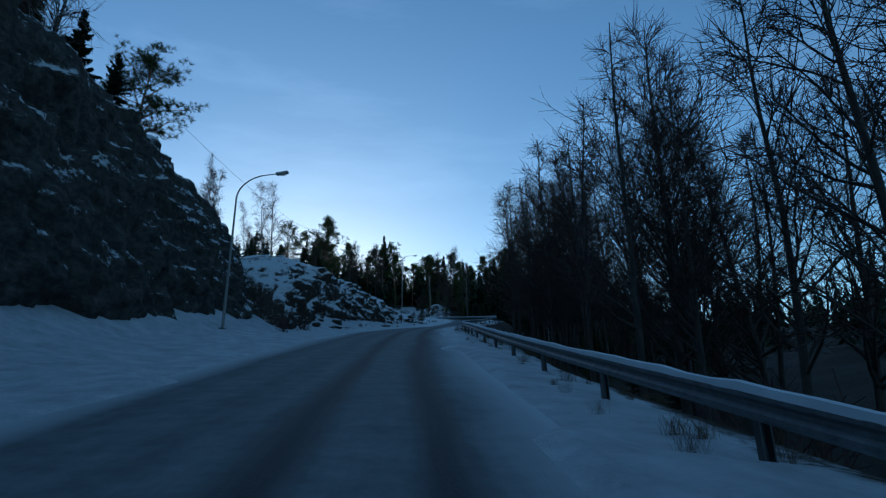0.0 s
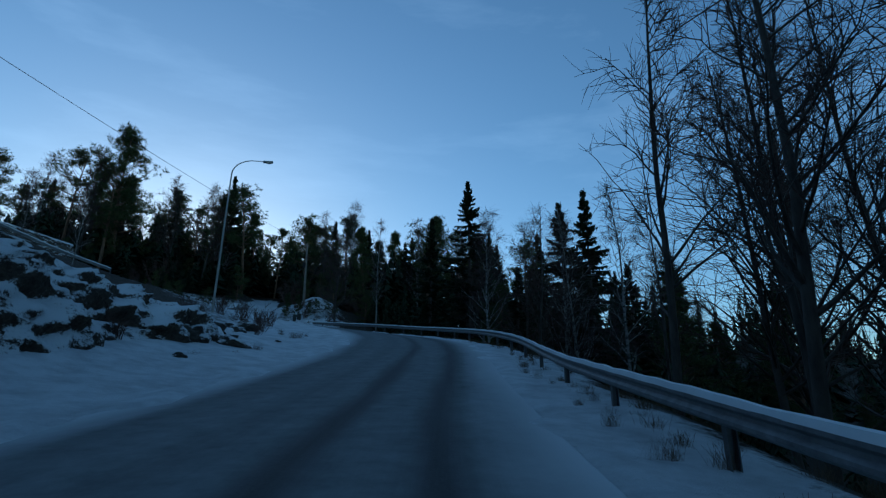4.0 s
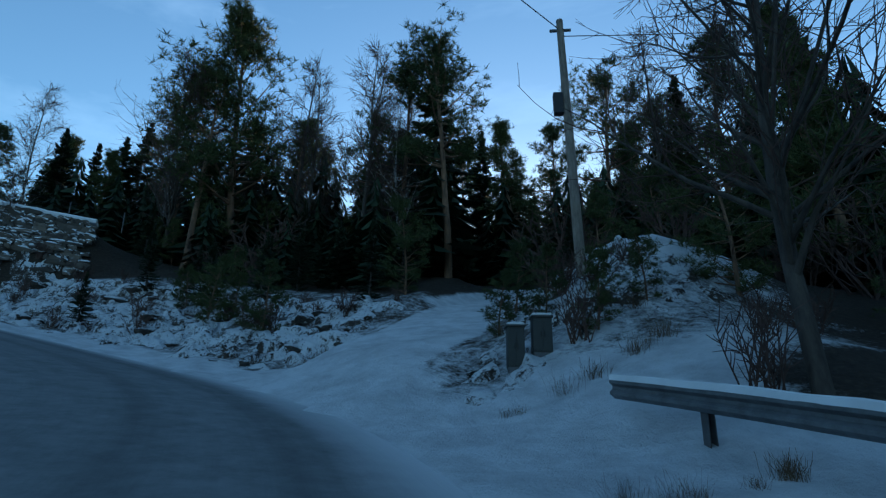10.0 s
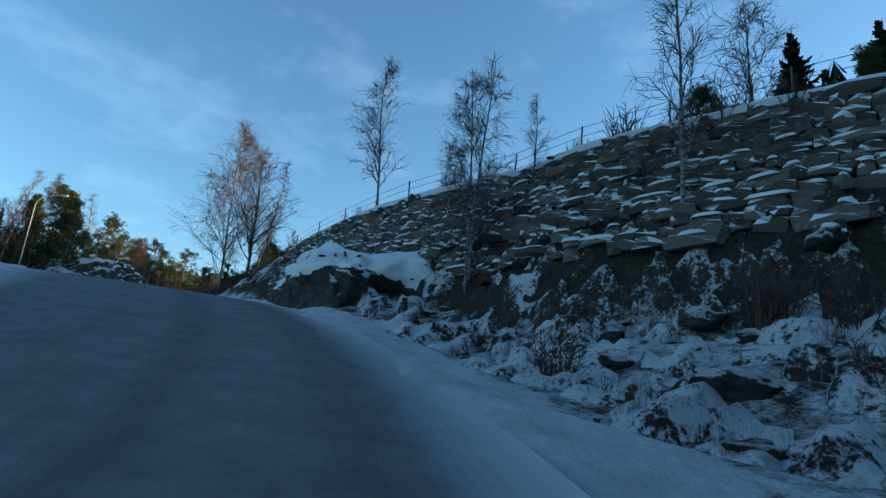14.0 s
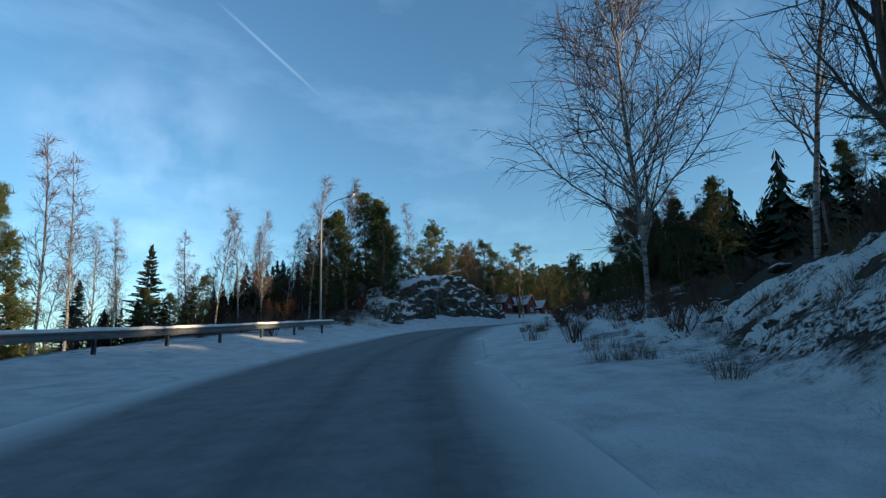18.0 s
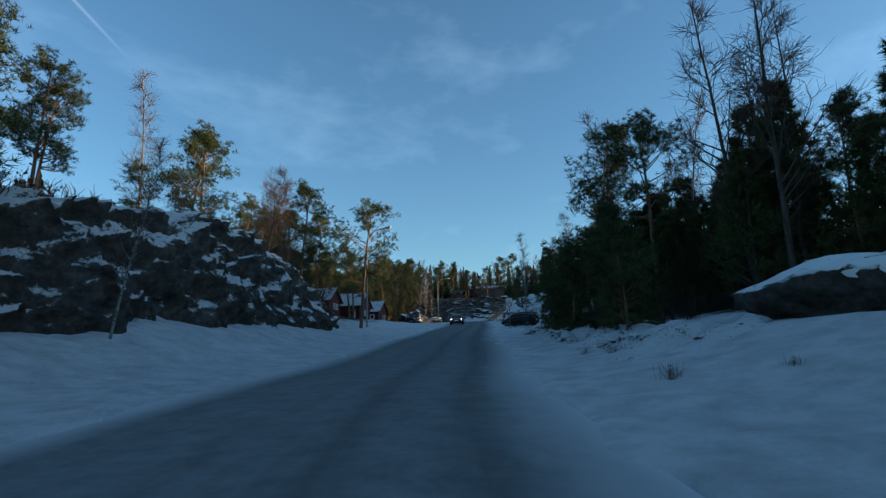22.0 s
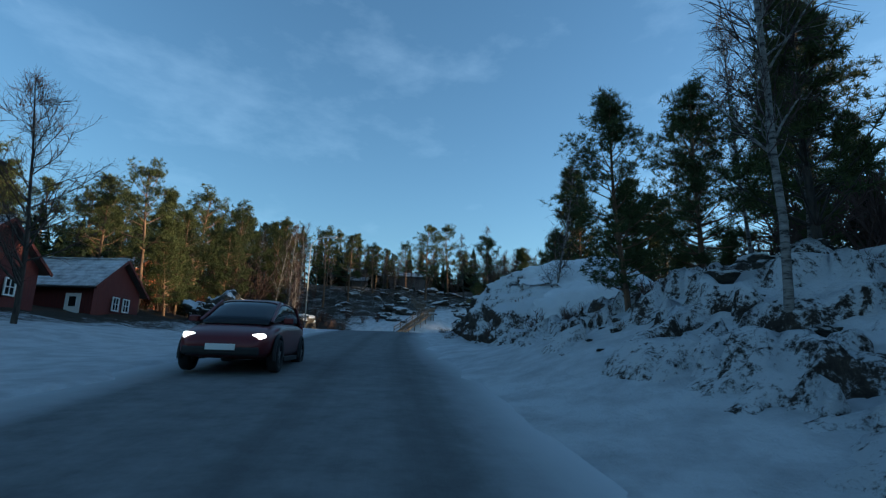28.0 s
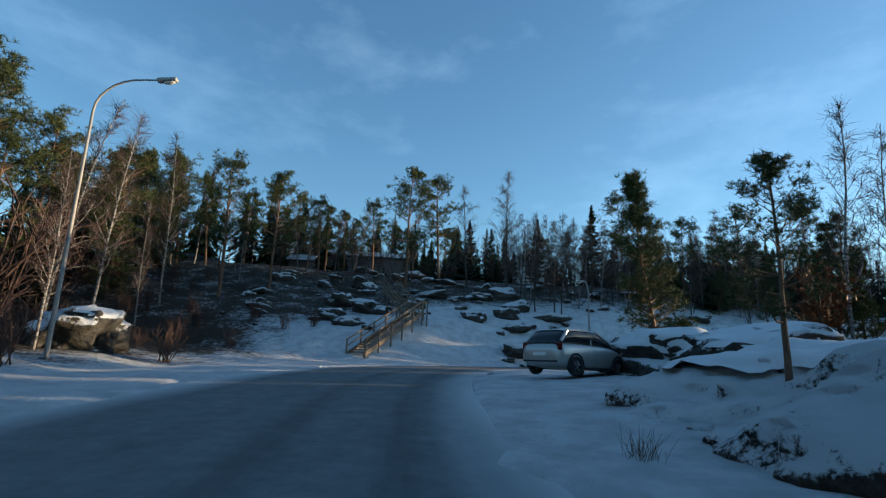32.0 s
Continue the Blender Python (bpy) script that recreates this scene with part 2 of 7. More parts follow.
def rubble_nodes(nt, bs, bare):
    n1, n2, n3 = tex(nt, 0.5, 8, 0.62), tex(nt, 3.6, 10, 0.75), tex(nt, 12.0, 8, 0.7)
    z = up_facing(nt)
    snow = arith(nt, 'ADD', z, arith(nt, 'MULTIPLY', arith(nt, 'SUBTRACT', arith(nt, 'ADD', n1, n2), 1.0), 1.5))
    snow = arith(nt, 'ADD', snow, arith(nt, 'MULTIPLY', arith(nt, 'SUBTRACT', n3, 0.5), 1.5))
    snow = arith(nt, 'MULTIPLY', arith(nt, 'SUBTRACT', snow, bare), 4.0, True)
    stone = ramp(nt, arith(nt, 'ADD', arith(nt, 'MULTIPLY', n2, 0.6), arith(nt, 'MULTIPLY', n3, 0.4)), [(0.36, (0.016, 0.013, 0.011)), (0.5, (0.055, 0.045, 0.036)), (0.66, (0.12, 0.10, 0.08))])
    nt.links.new(mix(nt, snow, stone, SNOW), bs.inputs["Base Color"])
    bs.inputs["Roughness"].default_value = 0.9
    bs.inputs["Specular IOR Level"].default_value = 0.15
    bump(nt, bs, arith(nt, 'ADD', n2, arith(nt, 'MULTIPLY', n3, 0.5)), 0.9, 0.12)


def plain(colour, rough=0.6, metal=0.0, vary=0.25, scale=8.0, spec=0.4, rel=0.15):
    def f(nt, bs):
        n = tex(nt, scale, 8, 0.65)
        lo, hi = tuple(c * (1 - vary) for c in colour), tuple(min(1, c * (1 + vary)) for c in colour)
        nt.links.new(ramp(nt, n, [(0.3, lo), (0.7, hi)]), bs.inputs["Base Color"])
        bs.inputs["Roughness"].default_value = rough
        bs.inputs["Metallic"].default_value = metal
        bs.inputs["Specular IOR Level"].default_value = spec
        if rel:
            bump(nt, bs, n, rel, 0.02)
    return f


def bark_mat(dark, light, scale):
    def f(nt, bs):
        n = tex(nt, scale, 8, 0.7, stretch=(1, 1, 0.25))
        nt.links.new(ramp(nt, n, [(0.35, dark), (0.65, light)]), bs.inputs["Base Color"])
        bs.inputs["Roughness"].default_value = 0.9
        bump(nt, bs, n, 0.6, 0.03)
    return f


def birch_mat(nt, bs):
    n, m = tex(nt, 3.0, 8, 0.7, stretch=(1, 1, 4)), tex(nt, 0.5, 4)
    c = ramp(nt, n, [(0.42, (0.03, 0.026, 0.024)), (0.5, (0.17, 0.16, 0.15)), (0.7, (0.30, 0.285, 0.27))])
    nt.links.new(c, bs.inputs["Base Color"])
    bs.inputs["Roughness"].default_value = 0.85
    bump(nt, bs, n, 0.4, 0.02)


def needle_mat(dark, light):
    def f(nt, bs):
        oi = nt.nodes.new("ShaderNodeObjectInfo")
        g = nt.nodes.new("ShaderNodeNewGeometry")
        r = arith(nt, 'ADD', arith(nt, 'MULTIPLY', g.outputs["Random Per Island"], 0.7), arith(nt, 'MULTIPLY', oi.outputs["Random"], 0.3))
        nt.links.new(ramp(nt, r, [(0.1, dark), (0.9, light)]), bs.inputs["Base Color"])
        bs.inputs["Roughness"].default_value = 0.75
        bs.inputs["Specular IOR Level"].default_value = 0.15
    return f


def lamp_glow(nt, bs):
    bs.inputs["Base Color"].default_value = (0.9, 0.9, 0.85, 1)
    bs.inputs["Emission Color"].default_value = (1.0, 0.93, 0.78, 1)
    bs.inputs["Emission Strength"].default_value = 2.0


def boards(colour):
    """Painted upright boards about 0.2 m wide."""
    def f(nt, bs):
        tc = nt.nodes.new("ShaderNodeTexCoord")
        s = nt.nodes.new("ShaderNodeSeparateXYZ")
        nt.links.new(tc.outputs["Object"], s.inputs[0])
        along = arith(nt, 'FRACT', arith(nt, 'MULTIPLY', arith(nt, 'ADD', s.outputs["X"], s.outputs["Y"]), 5.0))
        gap = ramp(nt, along, [(0.0, grey(0.0)), (0.08, grey(1.0))])
        n = tex(nt, 5.0, 8, 0.7, stretch=(3, 3, 0.3))
        c = ramp(nt, n, [(0.3, tuple(q * 0.7 for q in colour)), (0.7, tuple(q * 1.25 for q in colour))])
        nt.links.new(mix(nt, gap, tuple(q * 0.3 for q in colour), c), bs.inputs["Base Color"])
        bs.inputs["Roughness"].default_value = 0.8
        bump(nt, bs, gap, 0.6, 0.03)
    return f


def roof_mat(nt, bs):
    n = tex(nt, 1.6, 8, 0.7)
    c = ramp(nt, n, [(0.25, (0.10, 0.10, 0.11)), (0.42, SNOW_DIRTY), (0.6, SNOW)])
    nt.links.new(c, bs.inputs["Base Color"])
    bs.inputs["Roughness"].default_value = 0.85
    bump(nt, bs, n, 0.3, 0.04)


def wall_stone(nt, bs):
    oi = nt.nodes.new("ShaderNodeObjectInfo")
    g = nt.nodes.new("ShaderNodeNewGeometry")
    r = arith(nt, 'FRACT', arith(nt, 'ADD', g.outputs["Random Per Island"], oi.outputs["Random"]))
    n1, n2 = tex(nt, 2.4, 10, 0.7, "Generated"), tex(nt, 9.0, 8, 0.7, "Generated")
    stone = ramp(nt, arith(nt, 'ADD', arith(nt, 'MULTIPLY', r, 0.45), arith(nt, 'MULTIPLY', n1, 0.6)), [(0.25, (0.035, 0.03, 0.025)), (0.55, (0.085, 0.072, 0.058)), (0.8, (0.15, 0.125, 0.10))])
    snow = arith(nt, 'ADD', up_facing(nt), arith(nt, 'MULTIPLY', arith(nt, 'SUBTRACT', n2, 0.5), 1.3))
    snow = arith(nt, 'MULTIPLY', arith(nt, 'SUBTRACT', snow, 0.38), 6.0, True)
    nt.links.new(mix(nt, snow, stone, SNOW), bs.inputs["Base Color"])
    bs.inputs["Roughness"].default_value = 0.9
    bump(nt, bs, arith(nt, 'ADD', n1, n2), 0.6, 0.05)


M = {
    "ground": mat("snowy_ground", ground_mat),
    "road": mat("packed_snow_road", road_mat),
    "rock": mat("snowy_rock", rock_mat),
    "rubble": mat("snowy_rubble", rubble_mat(0.55)),
    "snowy_rubble": mat("snowy_rubble", rubble_mat(0.30)),
    "snow": mat("snow", plain(SNOW, 0.9, vary=0.08, scale=2.0, spec=0.2, rel=0.3)),
    "zinc": mat("galvanised_steel", plain((0.15, 0.155, 0.16), 0.55, 0.55, 0.35, 5.0)),
    "post": mat("dark_steel", plain((0.10, 0.10, 0.105), 0.6, 0.5, 0.3, 5.0)),
    "lamp": mat("lamp_head_grey", plain((0.32, 0.32, 0.31), 0.5, 0.3, 0.1, 6.0)),
    "glass": mat("lamp_glass", plain((0.55, 0.53, 0.48), 0.2, 0.0, 0.05, 6.0, rel=0)),
    "wood": mat("weathered_wood", bark_mat((0.10, 0.085, 0.07), (0.26, 0.22, 0.18), 6.0)),
    "plank": mat("stair_wood", plain((0.16, 0.125, 0.09), 0.85, 0, 0.4, 9.0)),
    "birch": mat("birch_bark", birch_mat),
    "bark": mat("dark_bark", bark_mat((0.022, 0.018, 0.015), (0.075, 0.062, 0.05), 7.0)),
    "pinebark": mat("pine_bark", bark_mat((0.05, 0.032, 0.02), (0.20, 0.115, 0.065), 5.0)),
    "twig": mat("twigs", plain((0.075, 0.05, 0.042), 0.85, vary=0.3, scale=1.5, spec=0.1, rel=0)),
    "birchtwig": mat("birch_twigs", plain((0.065, 0.044, 0.042), 0.85, vary=0.3, scale=1.5, spec=0.1, rel=0)),
    "spruce": mat("spruce_needles", needle_mat((0.008, 0.014, 0.008), (0.028, 0.042, 0.02))),
    "pine": mat("pine_needles", needle_mat((0.022, 0.034, 0.014), (0.085, 0.10, 0.036))),
    "leaf": mat("dry_leaves", needle_mat((0.07, 0.028, 0.012), (0.16, 0.07, 0.03))),
    "grass": mat("dry_grass", needle_mat((0.05, 0.035, 0.02), (0.14, 0.10, 0.06))),
    "red": mat("red_boards", boards((0.09, 0.016, 0.014))),
    "white": mat("white_paint", plain((0.72, 0.72, 0.70), 0.6, vary=0.06, scale=3.0)),
    "carblack": mat("black_car_paint", plain((0.006, 0.006, 0.007), 0.35, 0.0, 0.1, 3.0, 0.2, 0)),
    "carred": mat("dark_red_car_paint", plain((0.10, 0.012, 0.016), 0.3, 0.2, 0.1, 3.0, 0.5, 0)),
    "carsilver": mat("silver_car_paint", plain((0.42, 0.42, 0.40), 0.32, 0.6, 0.08, 3.0, 0.5, 0)),
    "chrome": mat("chrome", plain((0.65, 0.66, 0.68), 0.2, 1.0, 0.05, 3.0, 0.5, 0)),
    "tail": mat("tail_lamp", plain((0.08, 0.006, 0.006), 0.2, 0.0, 0.1, 8.0, 0.5, 0)),
    "headlamp": mat("lit_headlamp", lamp_glow),
    "signred": mat("sign_red", plain((0.50, 0.03, 0.03), 0.5, 0, 0.05, 6.0)),
    "signwhite": mat("sign_white", plain((0.70, 0.70, 0.68), 0.5, 0, 0.05, 6.0)),
    "cabinet": mat("grey_cabinet", plain((0.028, 0.03, 0.028), 0.6, 0, 0.15, 5.0)),
    "pole": mat("pale_steel_pole", plain((0.24, 0.23, 0.215), 0.6, 0.1, 0.15, 5.0)),
    "roof": mat("snowy_roof", roof_mat),
    # red boards with the low sun's warm light put into their colour
    "sunlit_red": mat("sunlit_red_boards", boards((0.45, 0.12, 0.05))),
    "greywall": mat("grey_boards", boards((0.16, 0.13, 0.12))),
    "wallstone": mat("wall_stone", wall_stone),
    "pane": mat("window_pane", plain((0.012, 0.014, 0.017), 0.12, vary=0.1, spec=0.35, rel=0)),
    "black": mat("black_plastic", plain((0.012, 0.012, 0.013), 0.6, vary=0.2)),
    "tyre": mat("tyre_rubber", plain((0.015, 0.015, 0.016), 0.85, vary=0.2)),
}


# ---- building helpers ----
def mesh_from(name, verts, faces, material, smooth=False):
    me = bpy.data.meshes.new(name)
    me.from_pydata([tuple(v) for v in verts], [], [tuple(f) for f in faces])
    me.materials.append(material)
    if smooth:
        me.polygons.foreach_set("use_smooth", [True] * len(me.polygons))
    me.update()
    return me


def put(name, me, parent=None, label="", at=None):
    ob = new(name, me)
    if parent is not None:
        ob.parent = parent
    if at is not None:
        ob.matrix_basis = at
    if label:
        ob["label"] = label
    return ob


def part(name, bm, material, parent, label="", smooth=False):
    me = bpy.data.meshes.new(name)
    bm.to_mesh(me)
    bm.free()
    me.materials.append(material)
    if smooth:
        me.polygons.foreach_set("use_smooth", [True] * len(me.polygons))
    return put(name, me, parent, label)


def thing(name, at, label, category, group="", kind=""):
    ob = new(name)
    ob.empty_display_size = 0.3
    ob.matrix_basis = at
    return tagged(ob, label, category, group, kind)


def box(bm, size, at=(0, 0, 0), turn=(0, 0, 0), bevel=0.0):
    m = pose(*at, *turn) @ Matrix.Diagonal((*size, 1))
    made = bmesh.ops.create_cube(bm, size=1.0, matrix=m)["verts"]
    if bevel:
        edges = list({e for v in made for e in v.link_edges})
        bmesh.ops.bevel(bm, geom=edges, offset=bevel, segments=2, affect='EDGES', profile=0.5)
    return bm


def boxed(size, at=(0, 0, 0), turn=(0, 0, 0), bevel=0.0):
    return box(bmesh.new(), size, at, turn, bevel)


class Soup:
    """Vertices and faces of a growing mesh."""

    def __init__(self):
        self.v, self.f = [], []

    def tube(self, pts, radii, sides=5):
        start = len(self.v)
        n = len(pts)
        for i in range(n):
            a = (pts[min(i + 1, n - 1)] - pts[max(i - 1, 0)])
            a = a.normalized() if a.length > 1e-6 else Vector((0, 0, 1))
            u = a.cross(Vector((0.31, 0.87, 0.11)))
            u = u.normalized() if u.length > 1e-4 else Vector((1, 0, 0))
            w = a.cross(u)
            for k in range(sides):
                th = 2 * math.pi * k / sides
                self.v.append(pts[i] + (u * math.cos(th) + w * math.sin(th)) * radii[i])
        for i in range(n - 1):
            for k in range(sides):
                a, b = start + i * sides + k, start + i * sides + (k + 1) % sides
                self.f.append((a, b, b + sides, a + sides))

    def tri(self, a, b, c):
        n = len(self.v)
        self.v += [a, b, c]
        self.f.append((n, n + 1, n + 2))

    def quad(self, a, b, c, d):
        n = len(self.v)
        self.v += [a, b, c, d]
        self.f.append((n, n + 1, n + 2, n + 3))

    def mesh(self, name, material, smooth=False):
        return mesh_from(name, self.v, self.f, material, smooth)


def around(rng, axis, angle):
    """A direction that leaves axis by that many degrees, turned at random."""
    u = axis.cross(Vector((rng.uniform(-1, 1), rng.uniform(-1, 1), rng.uniform(-1, 1)))).normalized()
    return (axis * math.cos(radians(angle)) + u * math.sin(radians(angle))).normalized()


# ---- the lie of the land ----
# centre line of the road: the lower leg up to the bend, the upper leg to the houses
LOWER_LEG = [
    (0.9, -40.0, -7.64),
    (-0.5, -18.1, -3.44),
    (-1.6, -0.1, -0.00),
    (-2.6, 16.4, 3.17),
    (-3.0, 32.9, 6.34),
    (-2.8, 48.9, 9.18),
    (-1.5, 64.2, 11.92),
    (1.4, 77.7, 14.35),
    (4.1, 89.2, 16.78),
    (5.2, 99.2, 18.79),
    (4.5, 107.7, 20.44),
    (2.2, 115.2, 21.95),
    (-1.3, 121.8, 23.34),
    (-6.2, 127.5, 24.50),
    (-11.8, 130.8, 25.57),
    (-18.0, 131.7, 26.75),
    (-24.6, 131.2, 28.10),
    (-31.1, 129.4, 29.65),
]
UPPER_LEG = [
    (-37.5, 126.0, 31.29),
    (-44.5, 121.0, 32.53),
    (-52.1, 114.9, 33.53),
    (-60.2, 108.6, 34.69),
    (-68.8, 103.0, 35.71),
    (-77.7, 98.4, 36.76),
    (-86.7, 94.7, 37.76),
    (-96.0, 92.1, 38.56),
    (-105.1, 90.3, 39.26),
    (-114.4, 88.3, 40.15),
    (-125.1, 86.1, 41.11),
    (-136.7, 84.1, 42.26),
    (-148.3, 82.2, 43.41),
    (-159.3, 79.9, 44.52),
    (-170.1, 77.7, 45.51),
    (-179.8, 76.1, 46.46),
    (-188.1, 74.9, 47.21),
]
ROAD_END = [(-200.0, 73.6, 47.9), (-211.0, 74.2, 48.4), (-221.0, 78.5, 48.7), (-228.0, 87.0, 48.9), (-232.0, 100.0, 49.2), (-234.0, 130.0, 49.8)]


def smooth_line(points, step=1.0):
    """Points about step metres apart on a Catmull-Rom curve, with the index of the knot that each lies at."""
    p = np.array(points, float)
    p = np.vstack([2 * p[0] - p[1], p, 2 * p[-1] - p[-2]])
    out, knots = [], []
    for i in range(1, len(p) - 2):
        n = max(2, int(np.linalg.norm(p[i + 1] - p[i]) / step))
        for s in np.arange(n) / n:
            a, b, c, d = p[i - 1:i + 3]
            out.append(0.5 * (2 * b + (c - a) * s + (2 * a - 5 * b + 4 * c - d) * s ** 2 + (3 * b - a - 3 * c + d) * s ** 3))
            knots.append(i - 1 + s)
    return np.array(out), np.array(knots)


LINE, KNOT = smooth_line(LOWER_LEG + UPPER_LEG + ROAD_END)
U = KNOT - 2.0                       # station along the road; one unit is about 11 m on average
for _ in range(6):                   # even out the small waves of the line
    LINE[1:-1] = (LINE[:-2] + 2 * LINE[1:-1] + LINE[2:]) / 4
TAN = np.gradient(LINE[:, :2], axis=0)
TAN /= np.linalg.norm(TAN, axis=1)[:, None]
RIGHT = np.stack([TAN[:, 1], -TAN[:, 0]], 1)
HALF = 3.4                           # half the road's width

OFFS = np.array([4.0, 6.0, 9.0, 14.0, 22.0, 40.0, 90.0])
RIGHT_SIDE = [
    (-4, 0, -.25, -2.4, -5.5, -7, -6, 0), (4, 0, -.25, -2.4, -5.5, -7, -6, 0), (7, 0, -.2, -2.2, -5.5, -7, -6, 1), (8.5, 0, -.12, -1.8, -5, -7, -6, 2),
    (9.7, 0, -.1, -1.0, -1, 0, 3, 8), (10.15, 0, -.1, -.1, .2, 1.5, 4, 10), (10.75, 0, .05, .3, 1.5, 3.5, 6, 12), (11.3, .05, .4, 1.4, 3.4, 5, 8, 14), (12, .05, .4, 1.5, 4.2, 6.5, 10, 16),
    (14, .0, .3, 1.5, 4.2, 7.0, 11, 16), (15.2, -.2, -.25, .9, 3.6, 6.5, 10, 15), (16.6, -.2, -.35, .5, 2.8, 6, 9, 14), (17.5, .0, .1, .7, 2.2, 5.0, 8, 13),
    (19, 0, .1, .3, 1.8, 4, 7, 12), (21, 0, .3, .9, 2.0, 4, 7, 12),
]
RIGHT_SIDE_2 = [
    (22.5, 0, .3, 1.0, 2.0, 4, 8, 16), (24.5, 0, .3, .8, 1.6, 4, 8, 16), (26.3, -.1, -.1, .1, 1.0, 3.5, 8, 16),
    (28.0, 0, -.05, .1, 2.2, 4, 8, 15), (29.0, .1, .9, 2.4, 3.4, 4.2, 7, 15), (30.0, .0, .1, .8, 3.4, 5.0, 7, 14), (31.5, .0, .1, .5, 1.9, 3.4, 6, 13),
    (33.5, 0, .1, .4, 1.0, 2.0, 5, 12), (40, 0, 0, .2, .6, 2, 6, 14),
]
LEFT_SIDE = [
    (-4, 0, .05, .4, 4.0, 10.5, 13, 13), (2.7, 0, .05, .4, 3.0, 8, 12, 13), (3.1, 0, .2, 1.4, 5.5, 8.5, 11, 13), (4.4, 0, .2, 1.2, 5.0, 7.5, 10, 12), (5.5, 0, .2, .8, 2.6, 4.5, 7, 9),
    (6, 0, .1, .5, 1.4, 3, 5, 6), (8, 0, .1, .2, .6, 1, 1, 1), (14, 0, 0, -.1, -.3, -.6, -1, -1), (15.5, 0, .1, .45, .2, -.6, -1, -1), (18, 0, .15, .7, .1, -2, -4, -6),
    (20.4, 0, .05, .5, .6, -.3, -2, -6), (21.5, 0, .05, .4, .8, .8, 0, -3), (22.6, 0, .1, .6, 1.8, 2.4, 2, 0),
]
LEFT_SIDE_2 = [
    (23.6, 0, .2, 1.3, 4.6, 6.2, 5.5, 3), (25.2, 0, .2, 1.2, 5.0, 7.4, 7, 5), (26.0, 0, .1, .7, 2.8, 4.5, 5, 5), (27, 0, 0, .5, 1.4, 2.2, 3.5, 8), (29, 0, 0, .2, .9, 2.4, 5, 10),
    (31, 0, 0, 0, .5, 1.4, 4, 10), (40, 0, 0, 0, .6, 1.6, 4, 10),
]


def table(rows):
    a = np.array(rows, float)
    return a[:, 0], a[:, 1:]


R_U, R_H = table(RIGHT_SIDE + RIGHT_SIDE_2)
L_U, L_H = table(LEFT_SIDE + LEFT_SIDE_2)


def side_rise(us, ds, knots, rises):
    cols = np.stack([np.interp(us, knots, rises[:, k]) for k in range(len(OFFS))], 1)
    cols = np.concatenate([np.zeros((len(us), 1)), cols], 1)
    offs = np.concatenate([[HALF], OFFS])
    k = np.clip(np.searchsorted(offs, ds) - 1, 0, len(offs) - 2)
    f = np.clip((ds - offs[k]) / (offs[k + 1] - offs[k]), 0, 1)
    f = f * f * (3 - 2 * f) * 0.5 + f * 0.5
    i = np.arange(len(us))
    return cols[i, k] * (1 - f) + cols[i, k + 1] * f


def ripple(x, y):
    """Small lumps of the ground."""
    return (np.sin(x * 0.9 + 1.3 * np.sin(y * 0.53)) * np.sin(y * 0.8 + 1.7 * np.sin(x * 0.41)) * 0.5
            + np.sin(x * 2.3 + 2.1 * np.sin(y * 1.1)) * np.sin(y * 2.0 + 1.9 * np.sin(x * 1.3)) * 0.25
            + np.sin(x * 0.21 + 2 * np.sin(y * 0.17)) * np.sin(y * 0.19 + 1.1))


DRIVE_Z = 25.35                      # height at the drive's lower end


def land(xs, ys):
    """Height of the ground, station, signed distance from the road's centre (right is positive)."""
    xs, ys = np.asarray(xs, float).ravel(), np.asarray(ys, float).ravel()
    zs, us, dd = np.empty_like(xs), np.empty_like(xs), np.empty_like(xs)
    for a in range(0, len(xs), 8000):
        x, y = xs[a:a + 8000], ys[a:a + 8000]
        d2 = (x[:, None] - LINE[None, :, 0]) ** 2 + (y[:, None] - LINE[None, :, 1]) ** 2
        i = d2.argmin(1)
        d = np.sqrt(d2[np.arange(len(x)), i])
        side = np.sign((x - LINE[i, 0]) * RIGHT[i, 0] + (y - LINE[i, 1]) * RIGHT[i, 1])
        w = 1.0 / (d2 + 9.0) ** 2
        base = (w * LINE[None, :, 2]).sum(1) / w.sum(1)
        near = np.clip((d - HALF) / 6.0, 0, 1)
        near = near * near * (3 - 2 * near)
        # stations softened along the road, so that the sides have no steps
        uw = 1.0 / (d2 + 4.0) ** 3
        u = (uw * U[None, :]).sum(1) / uw.sum(1)
        rise = np.where(side > 0, side_rise(u, d, R_U, R_H), side_rise(u, d, L_U, L_H))
        z = LINE[i, 2] * (1 - near) + base * near + rise
        rough = np.clip((d - HALF - 0.6) / 6.0, 0, 1)
        z += rough * (0.22 * ripple(x, y) + 0.9 * np.clip((d - 15) / 40, 0, 1) * ripple(x * 0.23, y * 0.23))
        # the rise behind the road's end, with the wooden stairs and the houses
        end = np.clip((-x - 222.0 - 0.10 * np.abs(y - 70)) / 34.0, 0, 1) * np.clip((d - 4.5) / 6, 0, 1)
        z += 8.0 * end ** 0.8
        # the carriageway is let into the ground
        z = np.where(d < HALF - 0.35, LINE[i, 2] - 0.25, z)
        z += EXTRA(x, y, d)
        z = terrace(x, y, z)
        off, run = beside_drive(x, y)
        bed = np.clip((3.0 - off) / 1.4, 0, 1) * np.clip((d - 3.6) / 2.0, 0, 1)
        z = z * (1 - bed) + (DRIVE_Z + 0.300 * run) * bed
        zs[a:a + 8000], us[a:a + 8000], dd[a:a + 8000] = z, u, d * side
    return zs, us, dd


